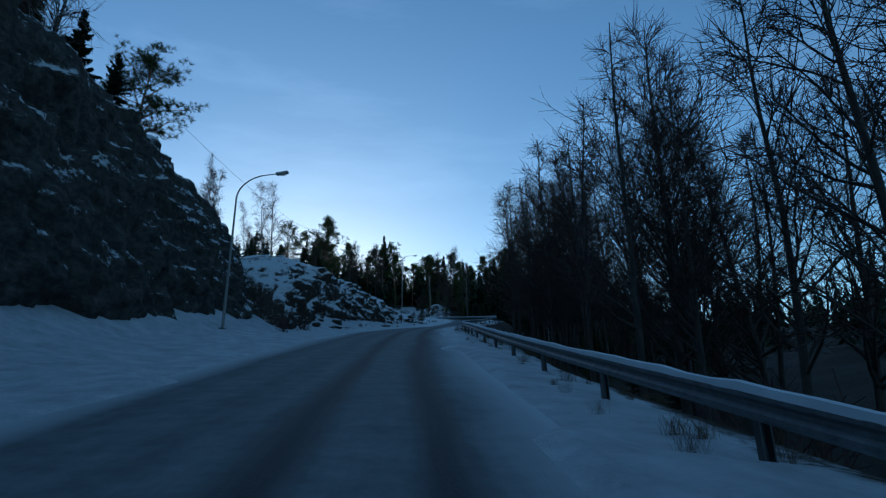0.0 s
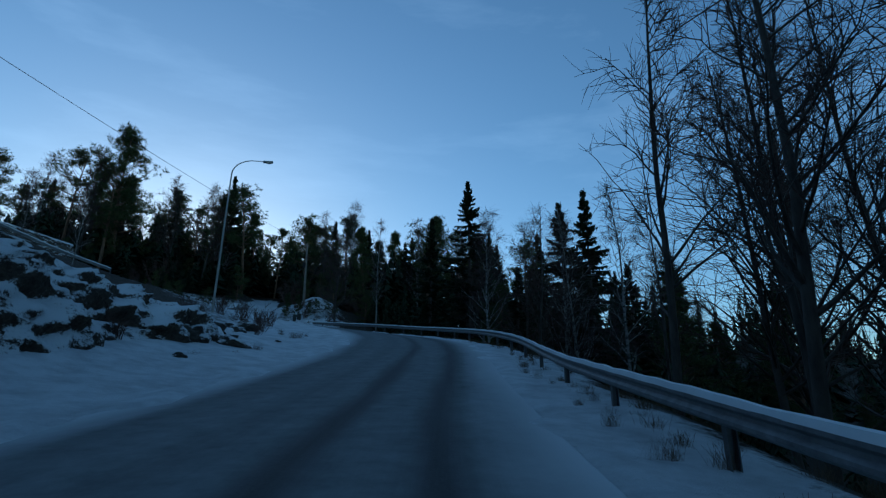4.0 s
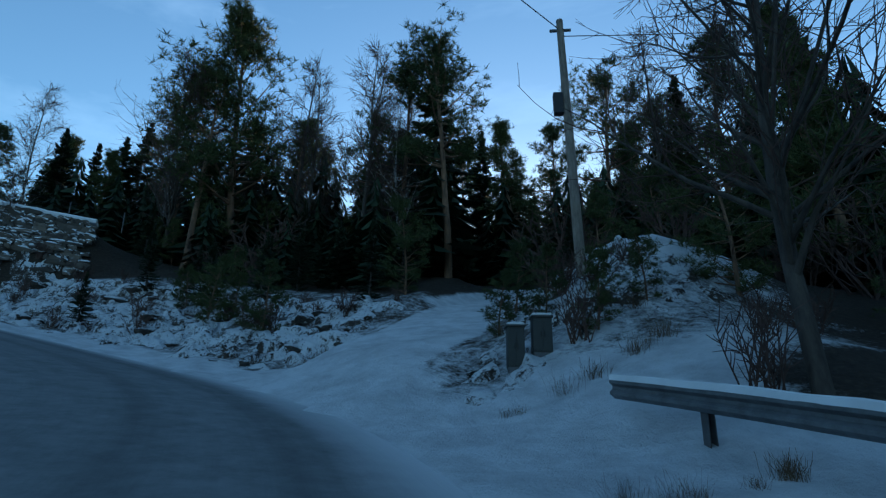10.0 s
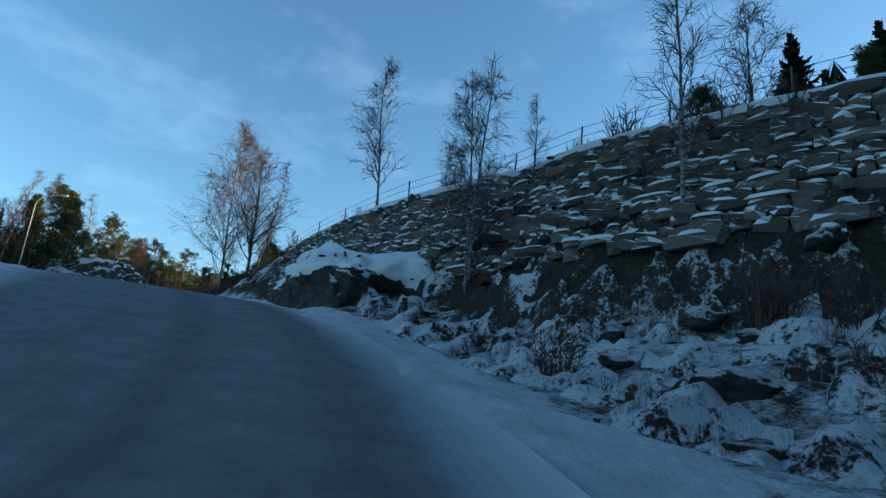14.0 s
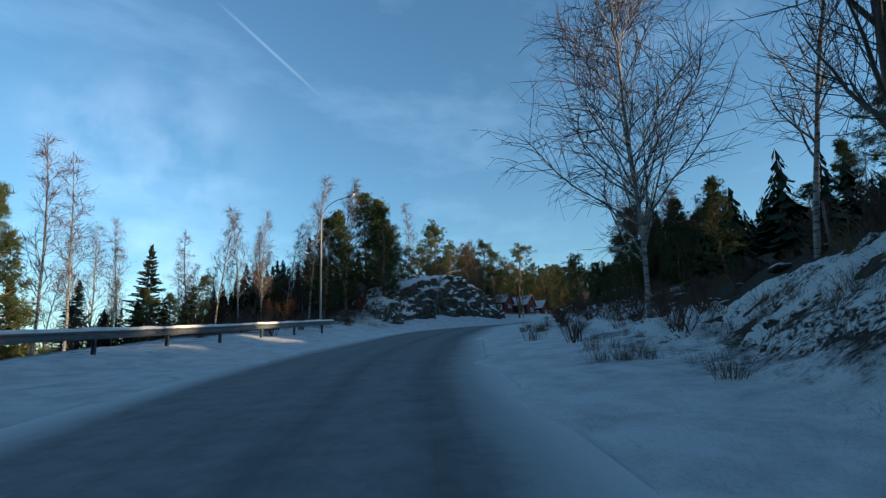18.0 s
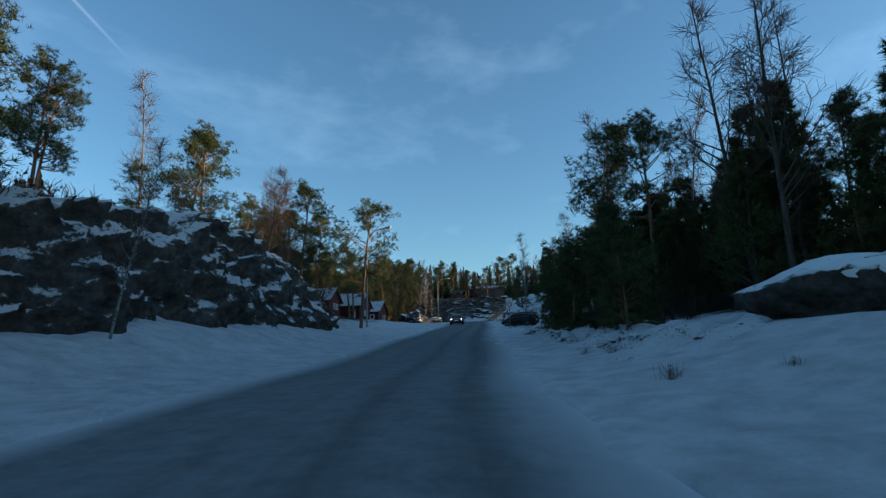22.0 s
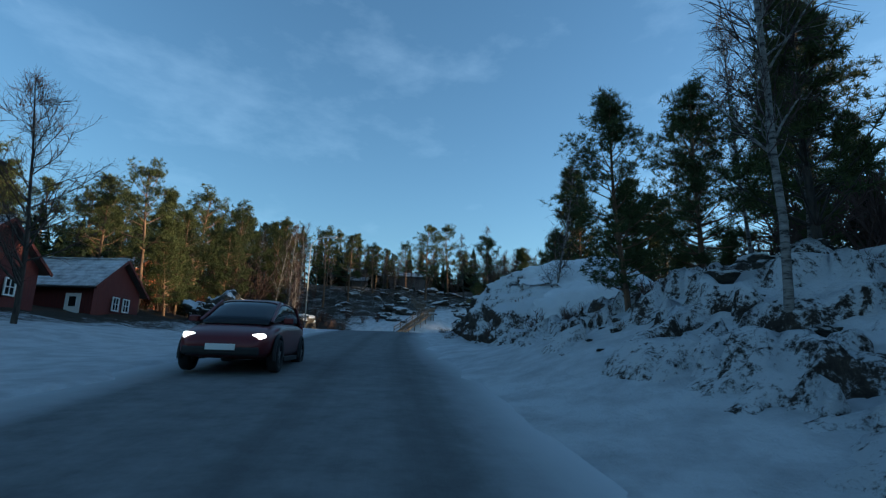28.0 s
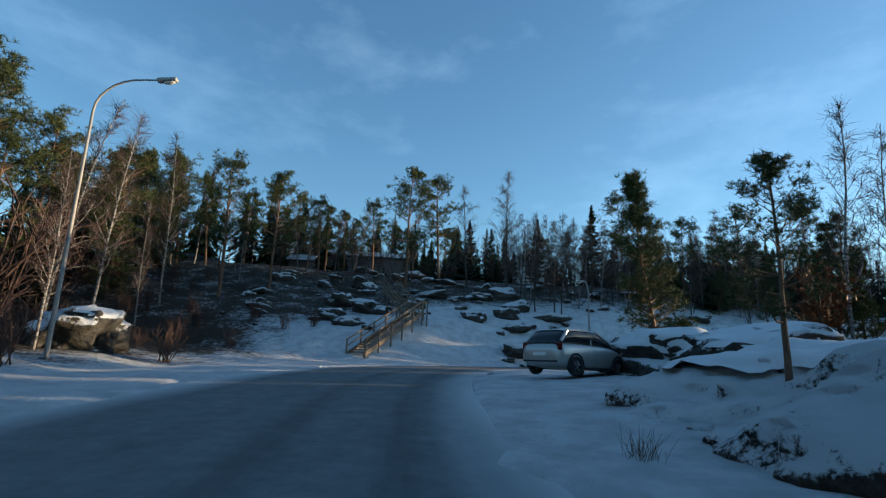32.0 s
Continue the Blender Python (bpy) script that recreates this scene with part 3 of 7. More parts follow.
# the dry-stone bank above the bend: its top edge
BANK = [(-32.0, 147.0, 36.5), (-35.0, 143.3, 36.7), (-38.0, 140.0, 37.0), (-41.0, 136.8, 37.2), (-43.6, 134.9, 37.3), (-47.0, 131.2, 37.5),
        (-51.0, 128.0, 37.8), (-56.0, 123.8, 37.6), (-62.0, 119.3, 36.95), (-70.0, 115.9, 37.4), (-79.0, 112.0, 37.8)]
BANK_LINE, _ = smooth_line(BANK, 0.6)
BANK_TAN = np.gradient(BANK_LINE[:, :2], axis=0)
BANK_TAN /= np.linalg.norm(BANK_TAN, axis=1)[:, None]
BANK_IN = np.stack([BANK_TAN[:, 1], -BANK_TAN[:, 0]], 1)      # towards the hill


def terrace(x, y, z):
    """Raises the ground behind the bank's top edge and slopes its face."""
    d2 = (x[:, None] - BANK_LINE[None, :, 0]) ** 2 + (y[:, None] - BANK_LINE[None, :, 1]) ** 2
    i = d2.argmin(1)
    d = np.sqrt(d2[np.arange(len(x)), i])
    side = np.sign((x - BANK_LINE[i, 0]) * BANK_IN[i, 0] + (y - BANK_LINE[i, 1]) * BANK_IN[i, 1]) * d
    ends = np.clip(np.minimum(i, len(BANK_LINE) - 1 - i) / 6.0, 0, 1) * (1 - np.clip((d - 14) / 14, 0, 1))
    top = BANK_LINE[i, 2]
    want = np.where(side >= 0, np.maximum(z, top + 0.05 * side), np.maximum(z, top + np.interp(BANK_LINE[i, 0], [-62.0, -53.0], [0.8, 1.75]) * side))
    return z + (want - z) * ends


DRIVE_A, DRIVE_B = (-7.0, 131.5), (-9.4, 158.4)      # middle line of the drive that climbs away from the bend


def beside_drive(x, y):
    """Distance from the drive's middle line, and metres along it."""
    ax, ay = DRIVE_A
    vx, vy = DRIVE_B[0] - ax, DRIVE_B[1] - ay
    n = math.hypot(vx, vy)
    s = np.clip(((x - ax) * vx + (y - ay) * vy) / n, 0, n)
    return np.hypot(x - ax - vx / n * s, y - ay - vy / n * s), s


def EXTRA(x, y, d):
    """Single mounds and the drive that leaves the bend."""
    away = np.clip((d - 4.0) / 2.5, 0, 1)
    m = 1.9 * np.exp(-(((x + 0.5) / 3.2) ** 2 + ((y - 141.5) / 3.2) ** 2))
    m += 1.3 * np.exp(-(((x - 1.6) / 3.0) ** 2 + ((y - 133.5) / 3.0) ** 2)) + 1.3 * np.exp(-(((x + 1.8) / 2.6) ** 2 + ((y - 137.6) / 3.0) ** 2))
    m += 1.2 * np.exp(-(((x + 42.5) / 4.0) ** 2 + ((y - 129.0) / 3.0) ** 2))
    return m * away


def ground_z(x, y):
    return float(land([x], [y])[0][0])


def axis_lines(lo, hi, step, far_lo, far_hi):
    mid = list(np.arange(lo, hi, step))
    out, s = [mid[-1] + step], step
    while out[-1] < far_hi:
        s *= 1.22
        out.append(out[-1] + s)
    low, s = [mid[0] - step], step
    while low[-1] > far_lo:
        s *= 1.22
        low.append(low[-1] - s)
    return np.array(low[::-1] + mid + out)


gx, gy = axis_lines(-240, 26, 0.95, -1500, 1500), axis_lines(-14, 158, 0.95, -1500, 1500)
GX, GY = np.meshgrid(gx, gy)
gz, gu, gd = land(GX, GY)
far = np.clip((np.hypot(GX.ravel() + 90, GY.ravel() - 80) - 230) / 500, 0, 1)
gz = gz * (1 - far) + 60 * far
nx, ny = len(gx), len(gy)
idx = np.arange(nx * ny).reshape(ny, nx)
gfaces = np.stack([idx[:-1, :-1], idx[:-1, 1:], idx[1:, 1:], idx[1:, :-1]], -1).reshape(-1, 4)
gme = bpy.data.meshes.new("ground")
gme.from_pydata(np.stack([GX.ravel(), GY.ravel(), gz], 1).tolist(), [], gfaces.tolist())
gme.materials.append(M["ground"])
gme.polygons.foreach_set("use_smooth", [True] * len(gme.polygons))
# share of snow on the ground: full on the verges, thin under the woods and in the ravine
ad = np.abs(gd)
dzy, dzx = np.gradient(gz.reshape(ny, nx), gy, gx)
steep = np.hypot(dzx, dzy).ravel()
cover = 1.15 - 0.52 * np.clip((ad - 4.8) / 4.5, 0, 1) - 0.38 * np.clip((ad - 10) / 9, 0, 1) - 0.25 * np.clip(steep - 0.5, 0, 1)
cover -= 0.45 * ((gd > 5.6) & (gu < 9.3)) * np.clip((ad - 5.6) / 2.5, 0, 1)
cover += 0.25 * ((gd < 0) & (gu < 6)) * (ad < 14)
cover -= 0.42 * ((gd > 4.3) & (gu < 9.5)) * np.clip((gd - 4.3) / 0.8, 0, 1)
rubble = np.clip((gd - 4.1) / 0.9, 0, 1) * np.clip((17.5 - gd) / 3, 0, 1) * np.clip((gu - 10.9) / 0.4, 0, 1) * np.clip((18.0 - gu) / 1.5, 0, 1)
cover = cover * (1 - rubble) + 0.54 * rubble
bank_d = np.sqrt(((GX.ravel()[:, None] - BANK_LINE[None, ::3, 0]) ** 2 + (GY.ravel()[:, None] - BANK_LINE[None, ::3, 1]) ** 2).min(1))
cover -= 0.42 * np.clip((3.4 - bank_d) / 1.5, 0, 1)
cover -= 0.25 * ((gd > 7.5) & (gu > 8) & (gu < 10.8))
cover -= 0.24 * np.clip((gd - 5) / 1.5, 0, 1) * ((gu > 27.7) & (gu < 33))
cover += 0.10 * ((gd > 0) & (gu > 20) & (gu < 31)) * (ad < 12)
cover += 0.22 * np.clip((-GX.ravel() - 219) / 8, 0, 1) * np.clip((275 + GX.ravel()) / 15, 0, 1) * np.clip((ad - 6) / 6, 0, 1)
cover += 0.40 * np.clip((gd - 5) / 2, 0, 1) * np.clip((gu - 26.4) / 0.6, 0, 1) * (gu < 31) * (ad < 22)
cover += 0.06 * ((gd < 0) & (gu > 25.5) & (gu < 31)) * (ad < 20)
off_drive, _ = beside_drive(GX.ravel(), GY.ravel())
cover = np.maximum(cover, 1.1 * np.clip((2.2 - off_drive) / 0.6, 0, 1))
brushy = np.clip((gd - 5.0) / 1.5, 0, 1) * np.clip((gu - 17.2) / 0.6, 0, 1) * np.clip((22.2 - gu) / 0.8, 0, 1) * np.clip((15 - gd) / 3, 0, 1)
cover = cover * (1 - brushy) + np.minimum(cover, 0.60) * brushy
cover += 0.5 * np.exp(-(((GX.ravel() + 1) / 3) ** 2 + ((GY.ravel() - 142) / 3) ** 2))
gme.attributes.new("snow", 'FLOAT', 'POINT').data.foreach_set("value", cover.astype(np.float32))
ground = tagged(put("ground", gme), "snow-covered ground with dark earth and heather showing through", "ground", kind="structure")

# the carriageway
cols = np.linspace(-HALF, HALF, 15)
rv = []
for i in range(len(LINE)):
    for c in cols:
        crown = 0.05 * (1 - (c / HALF) ** 2) - 0.03
        rv.append((LINE[i, 0] + RIGHT[i, 0] * c, LINE[i, 1] + RIGHT[i, 1] * c, LINE[i, 2] + crown))
nc = len(cols)
rf = [(i * nc + k, i * nc + k + 1, (i + 1) * nc + k + 1, (i + 1) * nc + k) for i in range(len(LINE) - 1) for k in range(nc - 1)]
rme = mesh_from("road", rv, rf, M["road"], True)
along = np.concatenate([[0], np.cumsum(np.linalg.norm(np.diff(LINE, axis=0), axis=1))])
uvs = rme.uv_layers.new(name="lane")
loops = np.empty(len(rme.loops), int)
rme.loops.foreach_get("vertex_index", loops)
uvs.data.foreach_set("uv", np.stack([cols[loops % nc], along[loops // nc]], 1).astype(np.float32).ravel())
wear = np.interp(U, [-4, 4.5, 7, 10, 18, 26, 32], [1.0, 1.0, 0.7, 0.35, 0.4, 0.45, 0.4])
rme.attributes.new("wear", 'FLOAT', 'POINT').data.foreach_set("value", np.repeat(wear, nc).astype(np.float32))
tagged(put("road", rme), "two-lane road of packed grey snow with dark wheel tracks", "road", kind="structure")


# ---- kinds of trees: each kind is built a few times at a height of 10 m and then planted many times ----
UPZ = Vector((0, 0, 1))


def limb(rng, start, way, length, bend, rise, n=5):
    """Points along a limb that starts in that direction, wanders, and turns up (rise > 0) or hangs (rise < 0)."""
    pts, p, d = [start.copy()], start.copy(), way.normalized()
    for _ in range(n):
        d = (d + Vector((rng.uniform(-bend, bend), rng.uniform(-bend, bend), rng.uniform(-bend, bend) + rise))).normalized()
        p = p + d * (length / n)
        pts.append(p.copy())
    return pts


def taper(r0, r1, n):
    return [r0 + (r1 - r0) * i / (n - 1) for i in range(n)]


def bare_tree(seed, wide, first, branches, twigs, angle, hang, bark, twigmat, stems=1, thick=0.10, fine=1.0, lift=0.05):
    """A leafless tree: stem and limbs as one mesh, twigs as another."""
    rng = random.Random(seed)
    wood, brush = Soup(), Soup()
    for s in range(stems):
        lean = Vector((rng.uniform(-0.10, 0.10), rng.uniform(-0.10, 0.10), 1)) if stems == 1 else Vector((rng.uniform(-0.28, 0.28), rng.uniform(-0.28, 0.28), 1))
        top = 9.6 * rng.uniform(0.8, 1.0) if s else 9.6
        stem = limb(rng, Vector((rng.uniform(-.15, .15) * (s > 0), rng.uniform(-.15, .15) * (s > 0), -0.4)), lean, top + 0.4, 0.05, 0.05, 10)
        r0 = thick * (1.0 if stems == 1 else 0.72)
        wood.tube(stem, taper(r0, 0.012, 11), 7)
        n = max(4, int(branches / stems ** 0.6))
        for b in range(n):
            f = first + (0.96 - first) * ((b + rng.random()) / n) ** 1.15
            k = f * 10
            i = min(int(k), 9)
            p = stem[i].lerp(stem[i + 1], k - i)
            axis = (stem[i + 1] - stem[i]).normalized()
            way = around(rng, axis, angle + rng.uniform(-14, 14))
            length = wide * (1.04 - f) ** 0.9 * (0.6 + 0.4 * min(1, (f - first) / 0.15 + 0.3)) * rng.uniform(0.6, 1.2)
            br = limb(rng, p, way, length, 0.17, lift, 6)
            r = max(0.014, r0 * (1.0 - f) * 0.55)
            wood.tube(br, taper(r, 0.008, 7), 4)
            for q in range(twigs):
                g = rng.uniform(0.2, 1.0) * 5.99
                j = int(g)
                a = br[j].lerp(br[j + 1], g - j)
                d2 = around(rng, (br[j + 1] - br[j]).normalized(), rng.uniform(25, 60))
                tw = limb(rng, a, d2, length * rng.uniform(0.22, 0.5) + 0.15, 0.22, hang, 4)
                (wood if q % 3 == 0 else brush).tube(tw, taper(0.011 * fine, 0.005 * fine, 5), 3)
                for _ in range(4):
                    h = rng.uniform(0.2, 1.0) * 3.99
                    m = int(h)
                    a3 = tw[m].lerp(tw[m + 1], h - m)
                    d3 = around(rng, (tw[m + 1] - tw[m]).normalized(), rng.uniform(25, 65))
                    t3 = limb(rng, a3, d3, rng.uniform(0.25, 0.6), 0.25, hang * 1.6, 2)
                    brush.tube(t3, taper(0.006 * fine, 0.003 * fine, 3), 3)
    return [("trunk", wood.mesh("trunk", bark, True)), ("crown", brush.mesh("crown", twigmat))]


def spruce_tree(seed, wide=2.4, gap=0.25, low=0.05):
    rng = random.Random(seed)
    wood, green = Soup(), Soup()
    stem = limb(rng, Vector((0, 0, -0.3)), UPZ, 10.3, 0.012, 0.03, 8)
    wood.tube(stem, taper(0.15, 0.012, 9), 7)
    z = 10 * low
    while z < 9.85:
        f = z / 10
        reach = wide * (1 - f) ** 1.08 * (0.7 + 0.3 * min(1, f / 0.15)) * rng.uniform(0.82, 1.12) + 0.05
        for b in range(rng.randint(5, 7)):
            if rng.random() < 0.10:
                continue
            th = rng.uniform(0, 2 * math.pi)
            length = reach * rng.uniform(0.6, 1.18)
            out = Vector((math.cos(th), math.sin(th), 0.25 if f > 0.75 else -0.15))
            br = limb(rng, Vector((0, 0, z + rng.uniform(-.12, .12))), out, length, 0.10, 0.03 if f > 0.8 else 0.05, 5)
            wood.tube(br, taper(0.022 * (1.1 - f) + 0.006, 0.005, 6), 3)
            side = Vector((-math.sin(th), math.cos(th), 0))
            steps = 5 + int(length * 6.0)
            for k in range(steps):
                g = (0.15 + 0.85 * k / max(1, steps - 1)) * 4.99
                j = int(g)
                p = br[j].lerp(br[j + 1], g - j)
                w = (0.24 * (1 - k / steps) + 0.09) * min(1.0, 0.25 + length / 1.5)
                for sgn in (-1, 1):
                    tip = p + side * sgn * w * rng.uniform(0.7, 1.3) + out * w * rng.uniform(0.3, 0.9) + Vector((0, 0, -w * rng.uniform(0.15, 0.9)))
                    green.tri(p + Vector((0, 0, 0.03)), p - out * 0.08 + Vector((0, 0, -0.04)), tip)
                    green.tri(p + out * 0.08, p - Vector((0, 0, 0.07)), tip)
                if rng.random() < 0.75:
                    dn = p + Vector((rng.uniform(-.06, .06), rng.uniform(-.06, .06), -rng.uniform(0.10, 0.26)))
                    green.tri(p - out * 0.06, p + out * 0.06, dn)
        z += gap * rng.uniform(0.7, 1.3) * (0.36 + 0.75 * (1 - f))
    return [("trunk", wood.mesh("trunk", M["bark"], True)), ("crown", green.mesh("crown", M["spruce"]))]


def tuft(rng, green, p, way, size, needles, slim=0.055):
    for _ in range(needles):
        d = (way * 0.55 + Vector((rng.uniform(-1, 1), rng.uniform(-1, 1), rng.uniform(-0.7, 1)))).normalized()
        s = d.cross(Vector((rng.uniform(-1, 1), rng.uniform(-1, 1), rng.uniform(-1, 1)))).normalized() * size * slim
        b = p + d * size * 0.08
        green.tri(b - s, b + s, p + d * size * rng.uniform(0.7, 1.3))


def pine_tree(seed, bare=0.42, limbs=26, wide=2.3, pads=4, size=0.30, needles=12, flat=False):
    """A Scots pine: a bare stem, and needles in flat pads at the ends of the limbs, with gaps between them."""
    rng = random.Random(seed)
    wood, green = Soup(), Soup()
    stem = limb(rng, Vector((0, 0, -0.3)), Vector((rng.uniform(-.07, .07), rng.uniform(-.07, .07), 1)), 9.9, 0.05, 0.05, 9)
    wood.tube(stem, taper(0.15, 0.03, 10), 7)
    for b in range(limbs):
        f = bare + (0.985 - bare) * (b + rng.random()) / limbs
        k = f * 9
        i = min(int(k), 8)
        p = stem[i].lerp(stem[i + 1], k - i)
        g = (f - bare) / (1 - bare)
        reach = wide * (0.30 + 0.9 * math.sin(math.pi * min(1, 0.20 + g * 0.76))) * rng.uniform(0.5, 1.15)
        if flat:
            reach = wide * (1.15 - g) * rng.uniform(0.7, 1.1)
        way = around(rng, UPZ, 84 - 50 * g ** 1.6 + rng.uniform(-12, 12))
        br = limb(rng, p, way, reach, 0.16, 0.07, 5)
        wood.tube(br, taper(max(0.016, 0.06 * (1 - g * 0.7)), 0.008, 6), 4)
        for q in range(pads):
            h = (0.45 + 0.55 * (q + rng.random()) / pads) * 4.99
            j = int(h)
            a = br[j].lerp(br[j + 1], h - j)
            d = around(rng, (br[j + 1] - br[j]).normalized(), rng.uniform(20, 70))
            d.z *= 0.4
            tip = a + d * reach * rng.uniform(0.10, 0.30) + Vector((0, 0, 0.08))
            wood.tube([a, tip], [0.010, 0.006], 3)
            spread = 0.26 + 0.10 * reach
            for _ in range(9):
                c = tip + Vector((rng.uniform(-1, 1) * spread, rng.uniform(-1, 1) * spread, rng.uniform(-0.35, 0.5) * spread))
                tuft(rng, green, c, (d * 0.4 + UPZ * 0.5), size * rng.uniform(0.7, 1.2), needles)
    for _ in range(16):
        tuft(rng, green, stem[-1] + Vector((rng.gauss(0, .28), rng.gauss(0, .28), rng.uniform(-.5, .2))), UPZ, size, needles)
    return [("trunk", wood.mesh("trunk", M["pinebark"], True)), ("crown", green.mesh("crown", M["pine"]))]


def young_pine(seed, wide=3.2, whorls=13, needles=12):
    """A pine of ten years or so: whorls of upturned shoots set with long needles, kept at 10 m for planting."""
    rng = random.Random(seed)
    wood, green = Soup(), Soup()
    stem = limb(rng, Vector((0, 0, -0.3)), UPZ, 10.1, 0.03, 0.05, 8)
    wood.tube(stem, taper(0.16, 0.04, 9), 6)
    for w in range(whorls):
        z = 0.9 + 8.4 * w / (whorls - 1) + rng.uniform(-.2, .2)
        for b in range(rng.randint(4, 6)):
            th = rng.uniform(0, 2 * math.pi)
            reach = wide * (1.0 - z / 10.4) * rng.uniform(0.6, 1.2) + 0.3
            br = limb(rng, Vector((0, 0, z)), Vector((math.cos(th), math.sin(th), 0.45)), reach, 0.08, 0.16, 4)
            wood.tube(br, taper(0.05, 0.02, 5), 3)
            shoots = [(br[-2], br[-1])] + [(br[2], br[2] + around(rng, (br[3] - br[2]).normalized(), 45) * reach * 0.4) for _ in range(2)]
            for a, e in shoots:
                for k in range(6):
                    p = a.lerp(e, (k + 0.5) / 6)
                    tuft(rng, green, p, (e - a).normalized(), 0.40, needles)
    for k in range(6):
        tuft(rng, green, Vector((0, 0, 9.2 + 0.15 * k)), UPZ, 0.45, needles)
    return [("trunk", wood.mesh("trunk", M["bark"], True)), ("crown", green.mesh("crown", M["pine"]))]


def shrub(seed, stems=16, spread=0.5, material="twig", leaves=0):
    """A bare bush of many shoots, 10 units high like the trees."""
    rng = random.Random(seed)
    wood, brush = Soup(), Soup()
    for s in range(stems):
        base = Vector((rng.uniform(-1.6, 1.6), rng.uniform(-1.6, 1.6), -0.5))
        way = Vector((rng.uniform(-spread, spread), rng.uniform(-spread, spread), 1))
        st = limb(rng, base, way, rng.uniform(6, 10), 0.12, 0.03, 5)
        wood.tube(st, taper(0.14, 0.05, 6), 3)
        for _ in range(9):
            g = rng.uniform(0.25, 1) * 4.99
            j = int(g)
            a = st[j].lerp(st[j + 1], g - j)
            tw = limb(rng, a, around(rng, (st[j + 1] - st[j]).normalized(), 40), rng.uniform(1.2, 3.2), 0.2, 0.05, 3)
            brush.tube(tw, taper(0.08, 0.035, 4), 3)
            for _ in range(leaves):
                p = tw[rng.randint(1, 3)] + Vector((rng.uniform(-.3, .3), rng.uniform(-.3, .3), rng.uniform(-.3, .3)))
                d = around(rng, UPZ, 90) * 0.45
                e = around(rng, d.normalized(), 80) * 0.3
                brush.quad(p, p + e + d * 0.5, p + d, p - e + d * 0.5)
    return [("stem", wood.mesh("stem", M["twig"], False)), ("crown", brush.mesh("crown", M["leaf"] if leaves else M[material]))]


def tall_grass(seed):
    rng = random.Random(seed)
    g = Soup()
    for _ in range(70):
        b = Vector((rng.gauss(0, 2.6), rng.gauss(0, 2.6), -0.3))
        pts = limb(rng, b, Vector((rng.uniform(-.5, .5), rng.uniform(-.5, .5), 1)), rng.uniform(4, 10), 0.15, -0.06, 4)
        for a, c in zip(pts, pts[1:]):
            g.quad(a - Vector((.07, 0, 0)), a + Vector((.07, 0, 0)), c + Vector((.05, 0, 0)), c - Vector((.05, 0, 0)))
    return [("blade_clump", g.mesh("blade_clump", M["grass"]))]


KINDS = {
    "birch": [bare_tree(10 + k, 3.0, 0.20, 34, 9, 44, -0.04, M["birch"], M["birchtwig"], thick=0.072) for k in range(4)],
    "large_birch": [bare_tree(26, 3.5, 0.16, 66, 12, 40, -0.03, M["birch"], M["birchtwig"], thick=0.055, fine=0.8)],
    "slim_birch": [bare_tree(30 + k, 2.0, 0.25, 28, 7, 38, 0.0, M["birch"], M["birchtwig"], thick=0.07) for k in range(4)],
    "ash": [bare_tree(50 + k, 4.6, 0.17, 42, 12, 48, 0.06, M["bark"], M["twig"], thick=0.12) for k in range(3)],
    "alder": [bare_tree(70 + k, 2.8, 0.24, 28, 8, 42, 0.03, M["bark"], M["twig"], thick=0.09) for k in range(5)],
    "thicket_tree": [bare_tree(90 + k, 3.0, 0.15, 30, 7, 38, 0.02, M["bark"], M["twig"], stems=3, thick=0.10) for k in range(3)],
    "spruce": [spruce_tree(110 + k, 2.5 + 0.3 * k, 0.34) for k in range(4)],
    "pine": [pine_tree(130 + k, 0.34 + 0.05 * k, 30, 2.0, 4, 0.26, 13) for k in range(4)],
    "full_pine": [pine_tree(150 + k, 0.10, 62, 2.1, 4, 0.27, 13, flat=k == 1) for k in range(3)],
    "old_pine": [pine_tree(160 + k, 0.30, 34, 2.4, 5, 0.25, 13) for k in range(2)],
    "young_pine": [young_pine(170 + k) for k in range(3)],
    "low_pine": [pine_tree(155 + k, 0.03, 46, 2.7, 3, 0.40, 12) for k in range(2)],
    "shrub": [shrub(190 + k) for k in range(3)],
    "bush": [shrub(200 + k, 20, 0.6) for k in range(2)],
    "leafy_shrub": [shrub(195 + k, 12, 0.5, "twig", 5) for k in range(2)],
    "grass": [tall_grass(198 + k) for k in range(3)],
}
